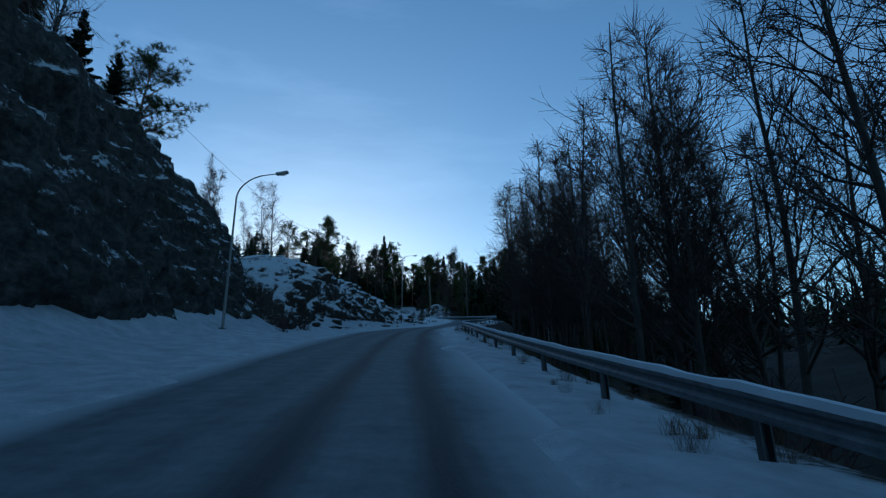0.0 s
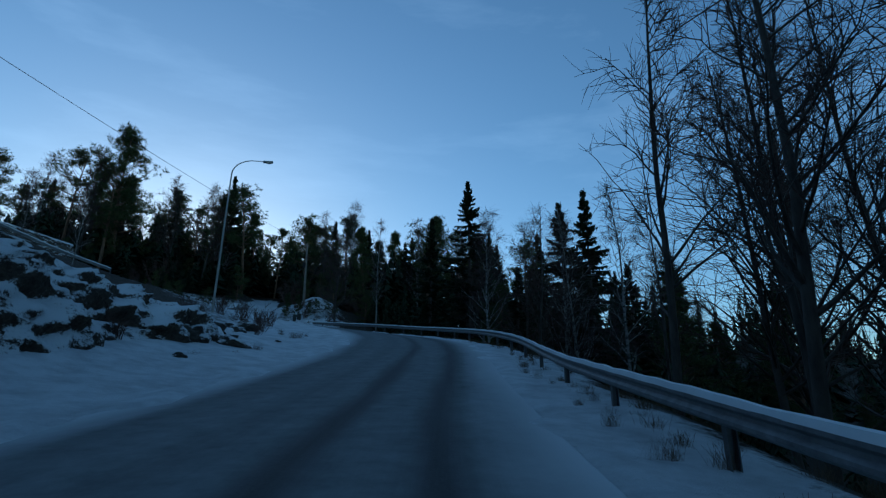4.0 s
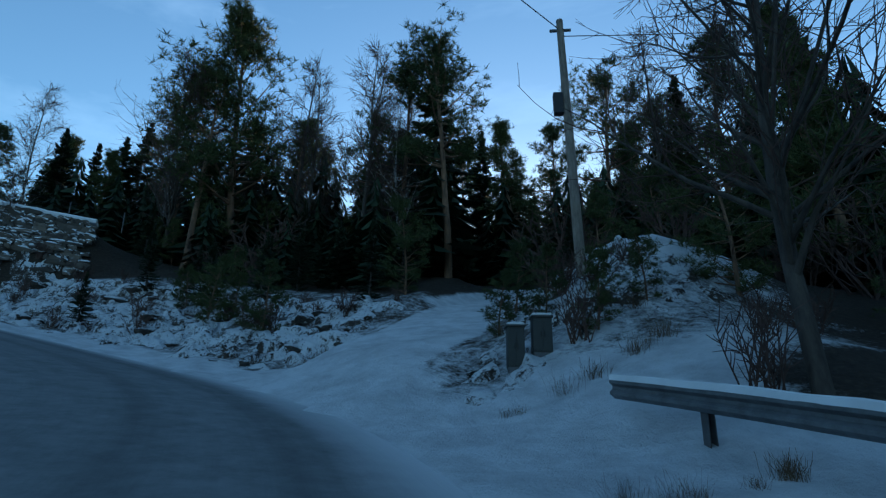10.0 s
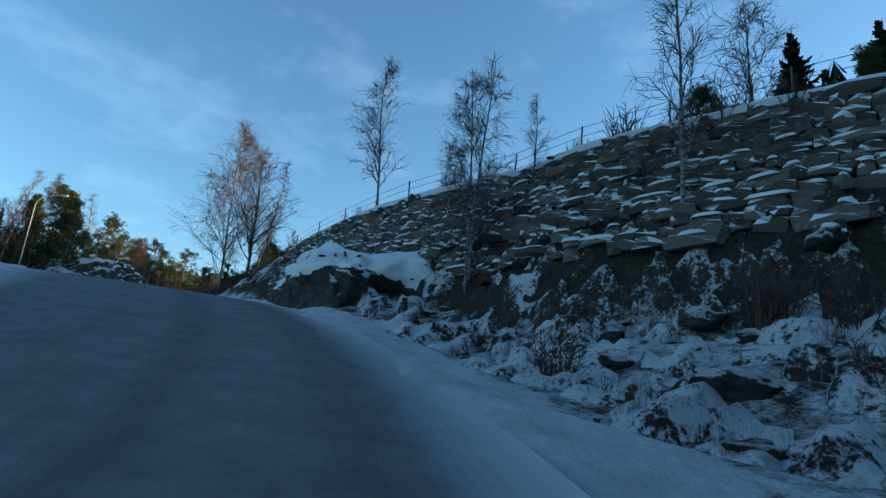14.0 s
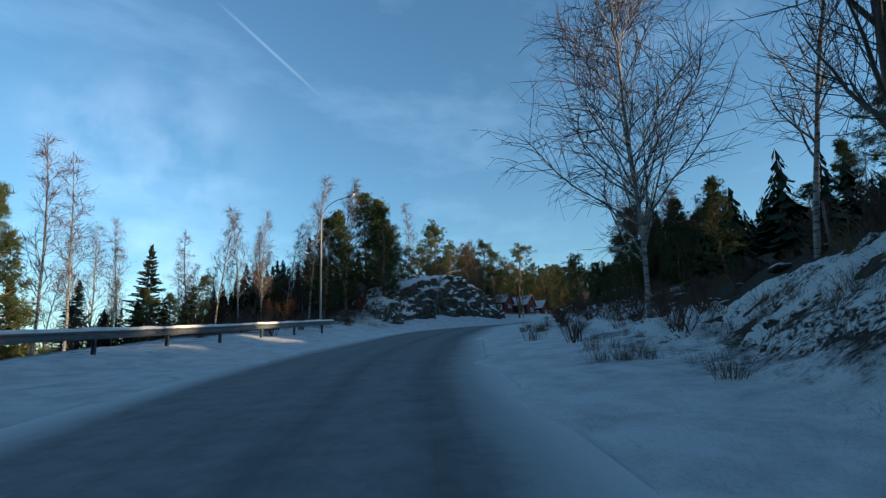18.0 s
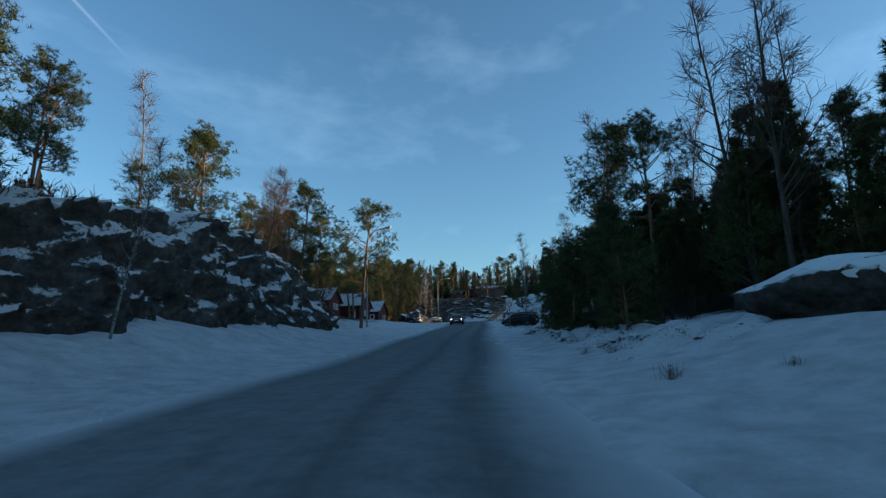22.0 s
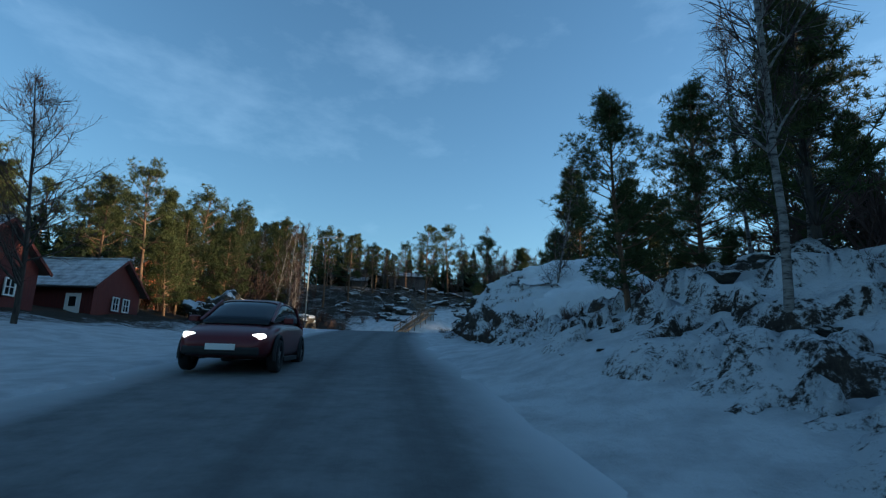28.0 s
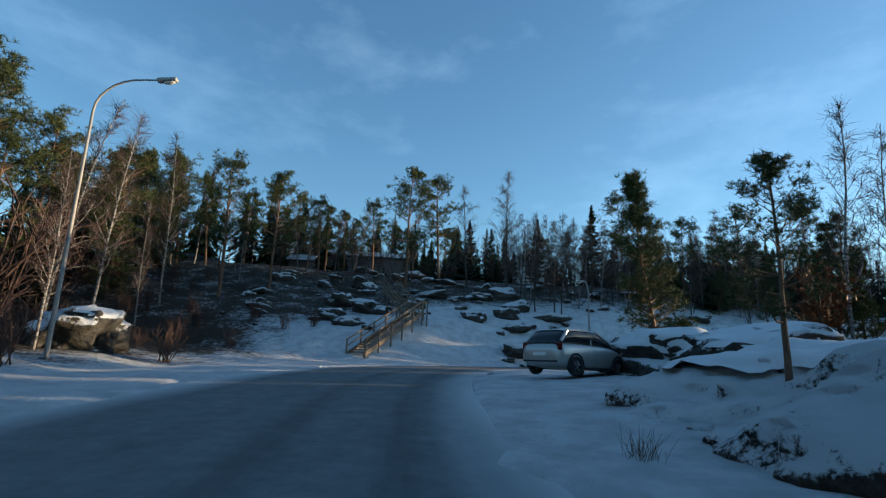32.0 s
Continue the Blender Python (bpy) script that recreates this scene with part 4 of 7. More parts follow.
WORDS = {
    "birch": ("birch_tree", "tree", "leafless birch with pale bark and fine hanging twigs"),
    "large_birch": ("birch_tree", "tree", "large leafless birch with a broad crown of fine twigs"),
    "slim_birch": ("birch_tree", "tree", "slender leafless birch with pale bark beside the road"),
    "ash": ("broadleaf_tree", "tree", "leafless broadleaf tree with dark spreading branches"),
    "alder": ("alder_tree", "tree", "tall thin leafless alder with a dark stem"),
    "thicket_tree": ("alder_tree", "tree", "leafless alder with several dark stems"),
    "spruce": ("spruce_tree", "tree", "dark green spruce with drooping branches"),
    "pine": ("pine_tree", "tree", "pine with a bare reddish stem and green crown"),
    "full_pine": ("pine_tree", "tree", "dense pine with branches down to the ground"),
    "old_pine": ("pine_tree", "tree", "tall pine with an open, layered crown"),
    "low_pine": ("low_pine", "tree", "low dense pine in the undergrowth"),
    "young_pine": ("young_pine", "tree", "young pine with upturned needle-covered shoots"),
    "shrub": ("shrub", "shrub", "bare brown shrub standing in the snow"),
    "bush": ("bush", "bush", "bare dark bush under the trees"),
    "leafy_shrub": ("shrub", "shrub", "shrub with withered red-brown leaves"),
    "grass": ("grass_tuft", "grass", "tuft of dry grass sticking out of the snow"),
}
prng = random.Random(5)


def plant(kind, x, y, height, group="", lean=0.0, z=None, label=""):
    """Plants a tree of that kind, with its foot in the ground; lean in degrees towards +x."""
    name, category, words = WORDS[kind]
    forms = KINDS[kind]
    z = ground_z(x, y) if z is None else z
    s = height / 10.0
    at = pose(x, y, z - 0.05, prng.uniform(-1.5, 1.5), lean + prng.uniform(-1.5, 1.5), prng.uniform(0, 360)) @ Matrix.Diagonal((s, s, s, 1))
    tree = thing(name, at, label or words, category, group)
    for pname, me in forms[prng.randrange(len(forms))]:
        put(pname, me, tree)
    return tree


# ---- rock ----
def rocky(p, k):
    """Displacement of rock: broad lumps, cracks along tilted beds, and grain."""
    v = Vector(p) * k
    w = v + noise.noise_vector(v * 0.8) * 0.45
    crack = 1.0 - abs(noise.noise(Vector((w.x * 0.8 + w.z * 0.5, w.y * 0.8, w.z * 1.15)) * 1.3)) * 2.2
    return 0.60 * noise.noise(v * 0.7) + 0.34 * noise.noise(w * 1.7) + 0.20 * noise.noise(w * 3.7) - 0.16 * max(0, crack) + 0.10 * noise.noise(w * 8.0)


def lump(levels, seed, rough=0.55, fine=True):
    """Corners and faces of a rock about 2 x 2 x 2."""
    bm = bmesh.new()
    bmesh.ops.create_icosphere(bm, subdivisions=levels, radius=1.0)
    off = Vector((seed * 7.3, seed * 3.1, seed * 1.7))
    for v in bm.verts:
        n = v.co.normalized()
        q = Vector([math.copysign(abs(c) ** 0.75, c) for c in n])
        v.co = q * (0.84 + rough * (rocky(n * 1.7 + off, 1.0) if fine else 0.6 * noise.noise((n * 1.7 + off) * 0.7)))
    return bm


def boulder(name, x, y, size, seed, label, sink=0.35, turn=0.0, group="", category="rock", levels=4, z=None, snow=0.30, rough=0.55):
    """A single large rock with a cap of snow."""
    scale = Matrix.Diagonal((*size, 1))
    bm = lump(levels, seed, rough)
    bm.transform(scale)
    me = bpy.data.meshes.new(name)
    bm.to_mesh(me)
    bm.free()
    me.materials.append(M["rock"])
    me.polygons.foreach_set("use_smooth", [True] * len(me.polygons))
    ob = new(name, me)
    z = ground_z(x, y) if z is None else z
    ob.matrix_basis = pose(x, y, z + size[2] * (1 - 2 * sink) * 0.55, 0, 0, turn)
    cap = lump(levels, seed, rough)
    for _ in range(4):
        bmesh.ops.smooth_vert(cap, verts=cap.verts[:], factor=0.5, use_axis_x=True, use_axis_y=True, use_axis_z=True)
    away = [f for f in cap.faces if f.calc_center_median().z < snow + 0.42 * noise.noise(f.calc_center_median() * 1.3 + Vector((seed, 0, 0))) + 0.10 * noise.noise(f.calc_center_median() * 5.0)]
    bmesh.ops.delete(cap, geom=away, context='FACES')
    left, sheets = set(cap.faces), []
    while left:
        queue, sheet = [left.pop()], []
        while queue:
            f = queue.pop()
            sheet.append(f)
            for e in f.edges:
                for g in e.link_faces:
                    if g in left:
                        left.discard(g)
                        queue.append(g)
        sheets.append(sheet)
    sheets.sort(key=len)
    crumbs = [f for sheet in sheets[:-1] for f in sheet]
    if crumbs:
        bmesh.ops.delete(cap, geom=crumbs, context='FACES')
    cap.transform(Matrix.Translation((0, 0, 0.05)) @ scale @ Matrix.Diagonal((1 + 0.06 / size[0], 1 + 0.06 / size[1], 1 + 0.08 / size[2], 1)))
    part("snow_cap", cap, M["snow"], ob, "smooth cap of snow", True)
    return tagged(ob, label, category, group)


LUMPS = []
for k in range(12):
    bm = lump(3, 40 + k, 0.62)
    me = bpy.data.meshes.new("stone")
    bm.to_mesh(me)
    bm.free()
    me.materials.append(M["rock"])
    me.polygons.foreach_set("use_smooth", [True] * len(me.polygons))
    LUMPS.append(me)


def stone(name, x, y, s, label, group, rng):
    ob = new(name, LUMPS[rng.randrange(12)])
    flat = rng.uniform(.45, .8)
    ob.matrix_basis = pose(x, y, ground_z(x, y) + 0.15 * s * flat, rng.uniform(-12, 12), rng.uniform(-12, 12), rng.uniform(0, 360)) @ Matrix.Diagonal((s * rng.uniform(.9, 1.6), s, s * flat, 1))
    return tagged(ob, label, "rock", group)


def crag(name, u0, u1, d0, d1, rise, depth, seed, label, rough=1.0, step=0.24, dome=False, bare=0.5, stuff="rock"):
    """A rock face along the road from station u0 to u1, its foot d0 to d1 from the centre (minus: left), rise metres high by station.
    A dome rounds back into the hill and carries a sheet of snow."""
    i0, i1 = np.searchsorted(U, u0), np.searchsorted(U, u1)
    n = max(6, int(np.linalg.norm(np.diff(LINE[i0:i1 + 1, :2], axis=0), axis=1).sum() / step))
    idx = np.linspace(i0, i1, n)
    ks = np.arange(len(LINE))
    line = np.stack([np.interp(idx, ks, LINE[:, c]) for c in range(2)] + [np.interp(idx, ks, RIGHT[:, c]) for c in range(2)], 1)
    us = np.interp(idx, ks, U)
    foot = np.interp(us, [u0, u1], [d0, d1])
    high = np.interp(us, [r[0] for r in rise], [r[1] for r in rise])
    rows = int((max(h for _, h in rise) + depth * 0.7) / step) + 6
    side = 1 if d0 > 0 else -1
    fx, fy = line[:, 0] + line[:, 2] * foot, line[:, 1] + line[:, 3] * foot
    fz = land(fx, fy)[0]
    fz = np.convolve(np.pad(fz, 4, mode='edge'), np.ones(9) / 9, 'valid')

    def sheet(amount, fine, lift):
        verts = []
        for r in range(rows):
            f = r / (rows - 1)
            for k in range(n):
                h = high[k]
                if dome:
                    out, z = side * depth * (1 - math.cos(f * math.pi / 2)) ** 1.1, -0.7 + (h + 0.7) * math.sin(f * math.pi / 2) ** 0.9
                else:
                    g = min(1.0, f / 0.66)
                    out = side * (depth * (0.30 * g ** 1.5 + 0.70 * max(0, (f - 0.66) / 0.34)))
                    z = -0.7 + (h + 0.7) * g ** 0.9 + 0.10 * h * max(0, (f - 0.66) / 0.34)
                px, py, pz = fx[k] + line[k, 2] * out, fy[k] + line[k, 3] * out, fz[k] + z
                q = Vector((px, py, pz * 1.2)) + Vector((seed * 13.0, 0, 0))
                a = rough * (amount * rocky(q, 0.40) + fine * rocky(q, 1.4)) * min(1, h / 2.0 + 0.25)
                ends = min(1, min(k, n - 1 - k) / 6.0)
                a *= 0.3 + 0.7 * ends
                verts.append((px - side * line[k, 2] * a, py - side * line[k, 3] * a, pz - (1 - ends) ** 2 * h * 0.9 + (0.45 * a + lift * ends) * (f > 0.2)))
        return verts

    def skin(keep):
        faces = []
        for r in range(rows - 1):
            for k in range(n - 1):
                if keep(r, k):
                    a, b, c, d = r * n + k, r * n + k + 1, (r + 1) * n + k + 1, (r + 1) * n + k
                    faces.append((a, b, c, d) if side < 0 else (d, c, b, a))
        return faces

    me = mesh_from(name, sheet(1.0, 0.45, 0.0), skin(lambda r, k: True), M[stuff], True)
    rock = tagged(new(name, me), label, "rock")
    if dome:
        start = [rows * (bare + 0.34 * noise.noise(Vector((us[k] * 2.6, seed, 0))) + 0.07 * noise.noise(Vector((us[k] * 11, seed, 3)))) for k in range(n)]
        verts = sheet(0.92, 0.16, 0.13)
        faces = skin(lambda r, k: r >= start[k])
        used = sorted({q for f in faces for q in f})
        at = {q: j for j, q in enumerate(used)}
        put("snow_cap", mesh_from("snow_cap", [verts[q] for q in used], [tuple(at[q] for q in f) for f in faces], M["snow"], True), rock, "smooth cap of snow")
    return rock


def station_at(x):
    """Station of the upper road where it passes that x."""
    far_part = np.where(U > 20)[0]
    return float(U[far_part[np.abs(LINE[far_part, 0] - x).argmin()]])


RK0, RKA, RKB, RKC, RK1 = [station_at(q) for q in (-169.5, -176, -182, -190, -201)]
crag("rock_cliff", -1.6, 2.62, -9.6, -10.8, [(-1.6, 12.0), (1.2, 11.6), (1.7, 10.4), (2.2, 7.8), (2.62, 5.2)], 8.0, 1, "tall dark rock cutting with snow on its ledges", 1.0)
crag("rock_slope", 2.45, 6.2, -8.6, -7.6, [(2.45, 5.4), (3.4, 6.4), (4.2, 6.0), (4.8, 4.6), (5.4, 2.8), (6.2, 1.0)], 7.0, 2, "snow-covered rock slope beside the road", 1.3, 0.2, dome=True, bare=0.86, stuff="snowy_rubble")
crag("rock_outcrop", 22.8, 26.4, -8.6, -8.9, [(22.8, 1.6), (23.4, 3.6), (24.4, 5.0), (25.4, 5.4), (26.0, 3.6), (26.4, 1.4)], 6.0, 4, "grey rock outcrop partly covered in snow", 1.4)
crag("rock_outcrop", RK0, RK1, 5.4, 5.6, [(RK0, 2.4), (RKA, 4.6), (RKB, 3.7), (RKC, 2.3), (RK1, 1.2)], 7.5, 5, "dark rock face under a smooth cap of snow", 1.05, dome=True, bare=0.52, stuff="snowy_rubble")
boulder("boulder", -46.0, 128.3, (5.0, 2.7, 2.7), 3, "large rounded boulder capped with smooth snow", 0.42, 36, levels=6, z=32.0, snow=0.36, rough=0.36)
boulder("boulder", -208, 84.0, (3.4, 2.4, 1.5), 5, "snow-capped rock beside the parked cars", 0.4, 20, levels=5)
boulder("boulder", -203, 84.5, (2.6, 2.0, 1.3), 6, "dark rock with snow on top", 0.4, 60)
boulder("boulder", -187, 63.0, (4.2, 2.2, 2.1), 7, "dark rock heap with snow on its crown", 0.35, 15, levels=5, snow=0.85, rough=0.8)
boulder("boulder", -194, 61.0, (3.4, 2.3, 1.9), 8, "angular dark rock with snow patches", 0.35, 70, levels=5, snow=0.85, rough=0.8)
boulder("boulder", -212, 60.0, (2.8, 2.0, 1.5), 9, "low dark rock at the foot of the wood", 0.35, 30, snow=0.66)
boulder("boulder", -101.5, 102.0, (2.9, 1.9, 1.0), 11, "low snow-covered rock by the thicket", 0.42, 30)
brng = random.Random(21)


def strew(name, n, u0, u1, d0, d1, sizes, label, group):
    for _ in range(n):
        u = brng.uniform(u0, u1)
        i = int(np.searchsorted(U, u))
        d = brng.uniform(d0, d1)
        if beside_drive(LINE[i, 0] + RIGHT[i, 0] * d, LINE[i, 1] + RIGHT[i, 1] * d)[0] < 2.8:
            continue
        s = sizes[0] + (sizes[1] - sizes[0]) * brng.random() ** 2.4
        s *= min(1.0, max(0.25, (abs(d) - 3.4) / 4.0))
        stone(name, LINE[i, 0] + RIGHT[i, 0] * d, LINE[i, 1] + RIGHT[i, 1] * d, s, label, group, brng)


strew("rock", 230, 11.2, 17.2, 5.0, 12.0, (0.10, 0.5), "brown rock half buried in the snowy slope", "rocks on the slope")
strew("stone", 40, 2.6, 6.5, -9.4, -6.2, (0.2, 0.8), "dark stone poking out of the snow", "stones by the road")
strew("stone", 90, 28.5, 30.2, 5.4, 11.5, (0.12, 0.5), "dark stone in the snowy roadside bank", "stones on the bank")
strew("stone", 40, 24.2, 27.0, 6.8, 9.5, (0.12, 0.4), "snowy stone at the edge of the pines", "stones by the pines")
strew("stone", 26, 17.5, 21.0, 8.0, 12.0, (0.12, 0.35), "small stone on the snowy verge", "stones on the verge")
for k in range(110):
    stone("stone", brng.uniform(-258, -226), brng.uniform(54, 100), 0.25 + 1.1 * brng.random() ** 2, "snowy stone on the hillside by the stairs", "stones on the hill", brng)


def rubble(name, u0, u1, d0, d1, amount, cell, seed, label, step=0.17):
    """A slope of broken rock under patchy snow: angular blocks of about cell metres, fading into the ground at its edges."""
    i0, i1 = np.searchsorted(U, u0), min(np.searchsorted(U, u1), len(U) - 1)
    n = int(np.linalg.norm(np.diff(LINE[i0:i1 + 1, :2], axis=0), axis=1).sum() * (1 + abs(d0 + d1) / 60) / step)
    idx, ks = np.linspace(i0, i1, n), np.arange(len(LINE))
    line = [np.interp(idx, ks, a[:, c]) for a in (LINE, RIGHT) for c in range(2)]
    ds = np.arange(d0, d1, step)
    X = line[0][None] + line[2][None] * ds[:, None]
    Y = line[1][None] + line[3][None] * ds[:, None]
    Z = land(X, Y)[0].reshape(X.shape)
    off = beside_drive(X, Y)[0]
    verts = []
    for r in range(len(ds)):
        for k in range(n):
            x, y, z = X[r, k], Y[r, k], Z[r, k]
            p = Vector((x, y, z * 0.8 + seed * 9.0))
            w = p + noise.noise_vector(p * 0.9) * 0.5
            cells, centres = noise.voronoi(w / cell)
            block = noise.cell(centres[0] * 3.7 + Vector((seed, 0, 0)))
            h = amount * (0.75 * block + 0.5 * noise.noise(p * 0.45) + 0.22 * noise.noise(w * 2.6) - 0.30 * max(0.0, 0.22 - (cells[1] - cells[0])) / 0.22)
            rim = min(r, len(ds) - 1 - r) * step / 1.3
            rim = min(1.0, rim + 0.35 * noise.noise(p * 0.7), min(k, n - 1 - k) * step / 2.0, (off[r, k] - 2.3) / 1.2)
            rim = max(0.0, rim)
            verts.append((x, y, z + (h + 0.10) * rim - 0.30 * (1 - rim) ** 2 - 0.02))
    faces = [(r * n + k, (r + 1) * n + k, (r + 1) * n + k + 1, r * n + k + 1) for r in range(len(ds) - 1) for k in range(n - 1)]
    return tagged(new(name, mesh_from(name, verts, faces, M["rubble"], True)), label, "rock slope", kind="stuff")


rubble("rock_slope", 10.9, 16.6, 4.6, 13.5, 0.42, 0.5, 3, "broken brown rock and brush under patchy snow above the bend")
rubble("rock_slope", 27.9, 30.6, 4.7, 12.5, 0.55, 0.55, 6, "snowy bank of broken rock beside the road", 0.2)
rubble("rock_slope", 16.3, 20.6, 6.6, 11.5, 0.16, 0.5, 9, "dark stony bank with thin snow above the verge", 0.2)
rubble("rock_slope", 23.2, 27.2, 5.0, 9.5, 0.35, 0.6, 8, "low snowy bank of stones before the pines", 0.22)


# ---- guard rails ----
def station_line(u0, u1, d, step):
    i0, i1 = np.searchsorted(U, u0), min(np.searchsorted(U, u1), len(U) - 1)
    if isinstance(d, list):
        d = np.interp(U[i0:i1 + 1], [q[0] for q in d], [q[1] for q in d])[:, None]
    p = LINE[i0:i1 + 1, :2] + RIGHT[i0:i1 + 1] * d
    run = np.concatenate([[0], np.cumsum(np.linalg.norm(np.diff(p, axis=0), axis=1))])
    s = np.arange(0, run[-1], step)
    xy = np.stack([np.interp(s, run, p[:, c]) for c in range(2)], 1)
    zr = np.interp(s, run, LINE[i0:i1 + 1, 2])
    return xy, zr


def sweep(xy, zs, outline, material, name, parent, side, label="", wobble=0.0, rng=None, end=None):
    """Draws an outline of (across, up) along a line; across is away from the road."""
    t = np.gradient(xy, axis=0)
    t /= np.linalg.norm(t, axis=1)[:, None]
    r = np.stack([t[:, 1], -t[:, 0]], 1) * side
    n = len(outline)
    v = []
    for k in range(len(xy)):
        w = 1.0 if not wobble else 1.0 + rng.uniform(-wobble, wobble)
        for a, h in outline:
            v.append((xy[k, 0] + r[k, 0] * a * w, xy[k, 1] + r[k, 1] * a * w, zs[k] + h * (w if h > 0 else 1)))
    f = [(k * n + j, k * n + (j + 1) % n, (k + 1) * n + (j + 1) % n, (k + 1) * n + j) for k in range(len(xy) - 1) for j in range(n)]
    f += [tuple(range(n)), tuple((len(xy) - 1) * n + j for j in range(n))]
    return put(name, mesh_from(name, v, f, material), parent, label)


W_BEAM = [(0.0, 0.155), (-0.045, 0.12), (-0.08, 0.10), (-0.08, 0.06), (-0.03, 0.02), (-0.03, -0.02), (-0.08, -0.06), (-0.08, -0.10), (-0.045, -0.12), (0.0, -0.155),
          (0.006, -0.15), (-0.038, -0.115), (-0.07, -0.095), (-0.07, -0.065), (-0.02, -0.025), (-0.02, 0.025), (-0.07, 0.065), (-0.07, 0.095), (-0.038, 0.115), (0.006, 0.15)]
post_mesh = bpy.data.meshes.new("post")
pb = boxed((0.10, 0.012, 1.0), (0, 0.05, 0.15))
box(pb, (0.10, 0.012, 1.0), (0, -0.05, 0.15))
box(pb, (0.012, 0.10, 1.0), (0.045, 0, 0.15))
pb.to_mesh(post_mesh)
pb.free()
post_mesh.materials.append(M["post"])


def guard_rail(u0, u1, line, label, snow=0.06, drop=0.0, end_rise=0.0):
    side = 1 if line[0][1] > 0 else -1
    rail = thing("guard_rail", Matrix.Identity(4), label, "guard rail")
    rng = random.Random(int(u0 * 10) + 3)
    xy, zr = station_line(u0, u1, line, 0.5)
    top = zr + 0.60 - drop
    top = top + end_rise * np.clip(np.linspace(-1.9, 1, len(top)), 0, 1)
    sweep(xy, top, W_BEAM, M["zinc"], "beam", rail, side, "galvanised W-shaped beam")
    hump = [(-0.085, 0.10), (-0.07, 0.155 + snow * .6), (-0.03, 0.155 + snow), (0.015, 0.15 + snow * .6), (0.03, 0.13), (0.0, 0.12)]
    sweep(xy, top, hump, M["snow"], "snow_cap", rail, side, "ridge of snow lying on the beam", 0.10, rng)
    pxy, pz = station_line(u0, u1, [(q, w + side * 0.10) for q, w in line], 4.0)
    for k in range(len(pxy)):
        i = ((LINE[:, :2] - pxy[k]) ** 2).sum(1).argmin()
        yaw = math.degrees(math.atan2(TAN[i, 1], TAN[i, 0]))
        put("post", post_mesh, rail, at=pose(pxy[k, 0], pxy[k, 1], pz[k] + 0.02 - drop + end_rise * max(0.0, -1.9 + 2.9 * k / (len(pxy) - 1)), 0, 0, yaw))
    return rail


guard_rail(-1.8, 10.8, [(-2, 4.75), (7, 4.9), (8, 5.2), (9, 5.7), (10, 6.1), (11.2, 6.5)], "long steel guard rail topped with a ridge of snow", 0.03, 0.14, 0.42)
guard_rail(13.6, 21.6, [(13, -6.6), (16, -8.2), (18.5, -8.6), (21.6, -8.4)], "steel guard rail along the outer edge of the upper road", 0.05, -0.40)


# ---- street lamps ----
def street_lamp(x, y, height, aim, label, arm=2.2, z=None, tilt=0.0):
    """aim: the direction of the arm, in degrees from +x."""
    z = ground_z(x, y) if z is None else z
    lamp = thing("street_lamp", pose(x, y, z, 0, tilt, aim), label, "street lamp", "street lamps")
    pole = Soup()
    pts = [Vector((0, 0, -0.3)), Vector((0, 0, 1.2)), Vector((0, 0, height * 0.5)), Vector((0, 0, height - 1.5))]
    pole.tube(pts, [0.085, 0.085, 0.065, 0.05], 10)
    part_me = pole.mesh("pole", M["pole"], True)
    put("pole", part_me, lamp)
    bend = Soup()
    curve = [Vector((arm * (1 - math.cos(a)) * 0.75, 0, height - 1.5 + 1.35 * math.sin(a))) for a in np.linspace(0, math.pi / 2, 8)]
    curve += [Vector((arm, 0, height - 0.12))]
    bend.tube(curve, taper(0.05, 0.032, len(curve)), 8)
    put("arm", bend.mesh("arm", M["pole"], True), lamp)
    bm = boxed((0.74, 0.26, 0.15), (arm + 0.32, 0, height - 0.10), (0, -6, 0), 0.045)
    head = part("head", bm, M["lamp"], lamp, "grey cobra-head lantern")
    bm = bmesh.new()
    bmesh.ops.create_uvsphere(bm, u_segments=14, v_segments=8, radius=0.5, matrix=pose(arm + 0.40, 0, height - 0.19, 0, -6, 0) @ Matrix.Diagonal((0.46, 0.2, 0.14, 1)))
    part("diffuser", bm, M["glass"], head, "clear bowl under the lantern", True)
    part("base_plate", boxed((0.3, 0.3, 0.06), (0, 0, 0.02), (0, 0, 0), 0.01), M["zinc"], lamp)
    return lamp


street_lamp(-11.9, 29.8, 9.2, -8, "curved street lamp in front of the rock cutting", 2.4)
street_lamp(-7.4, 104.2, 33.0 - ground_z(-7.4, 104.2), 5, "curved street lamp before the bend", 2.2)
street_lamp(-81.8, 85.3, 9.9, 92, "tall curved street lamp beside the birches", 2.7)
street_lamp(-136.8, 75.0, 52.7 - ground_z(-136.8, 75.0), 80, "street lamp with a small sign on its pole", 2.0)
street_lamp(-206.8, 62.6, 10.6, 95, "street lamp whose lantern catches the sun", 2.2)
street_lamp(-229.7, 86.0, 7.0, 200, "slim sunlit lamp post behind the parked cars", 0.8)


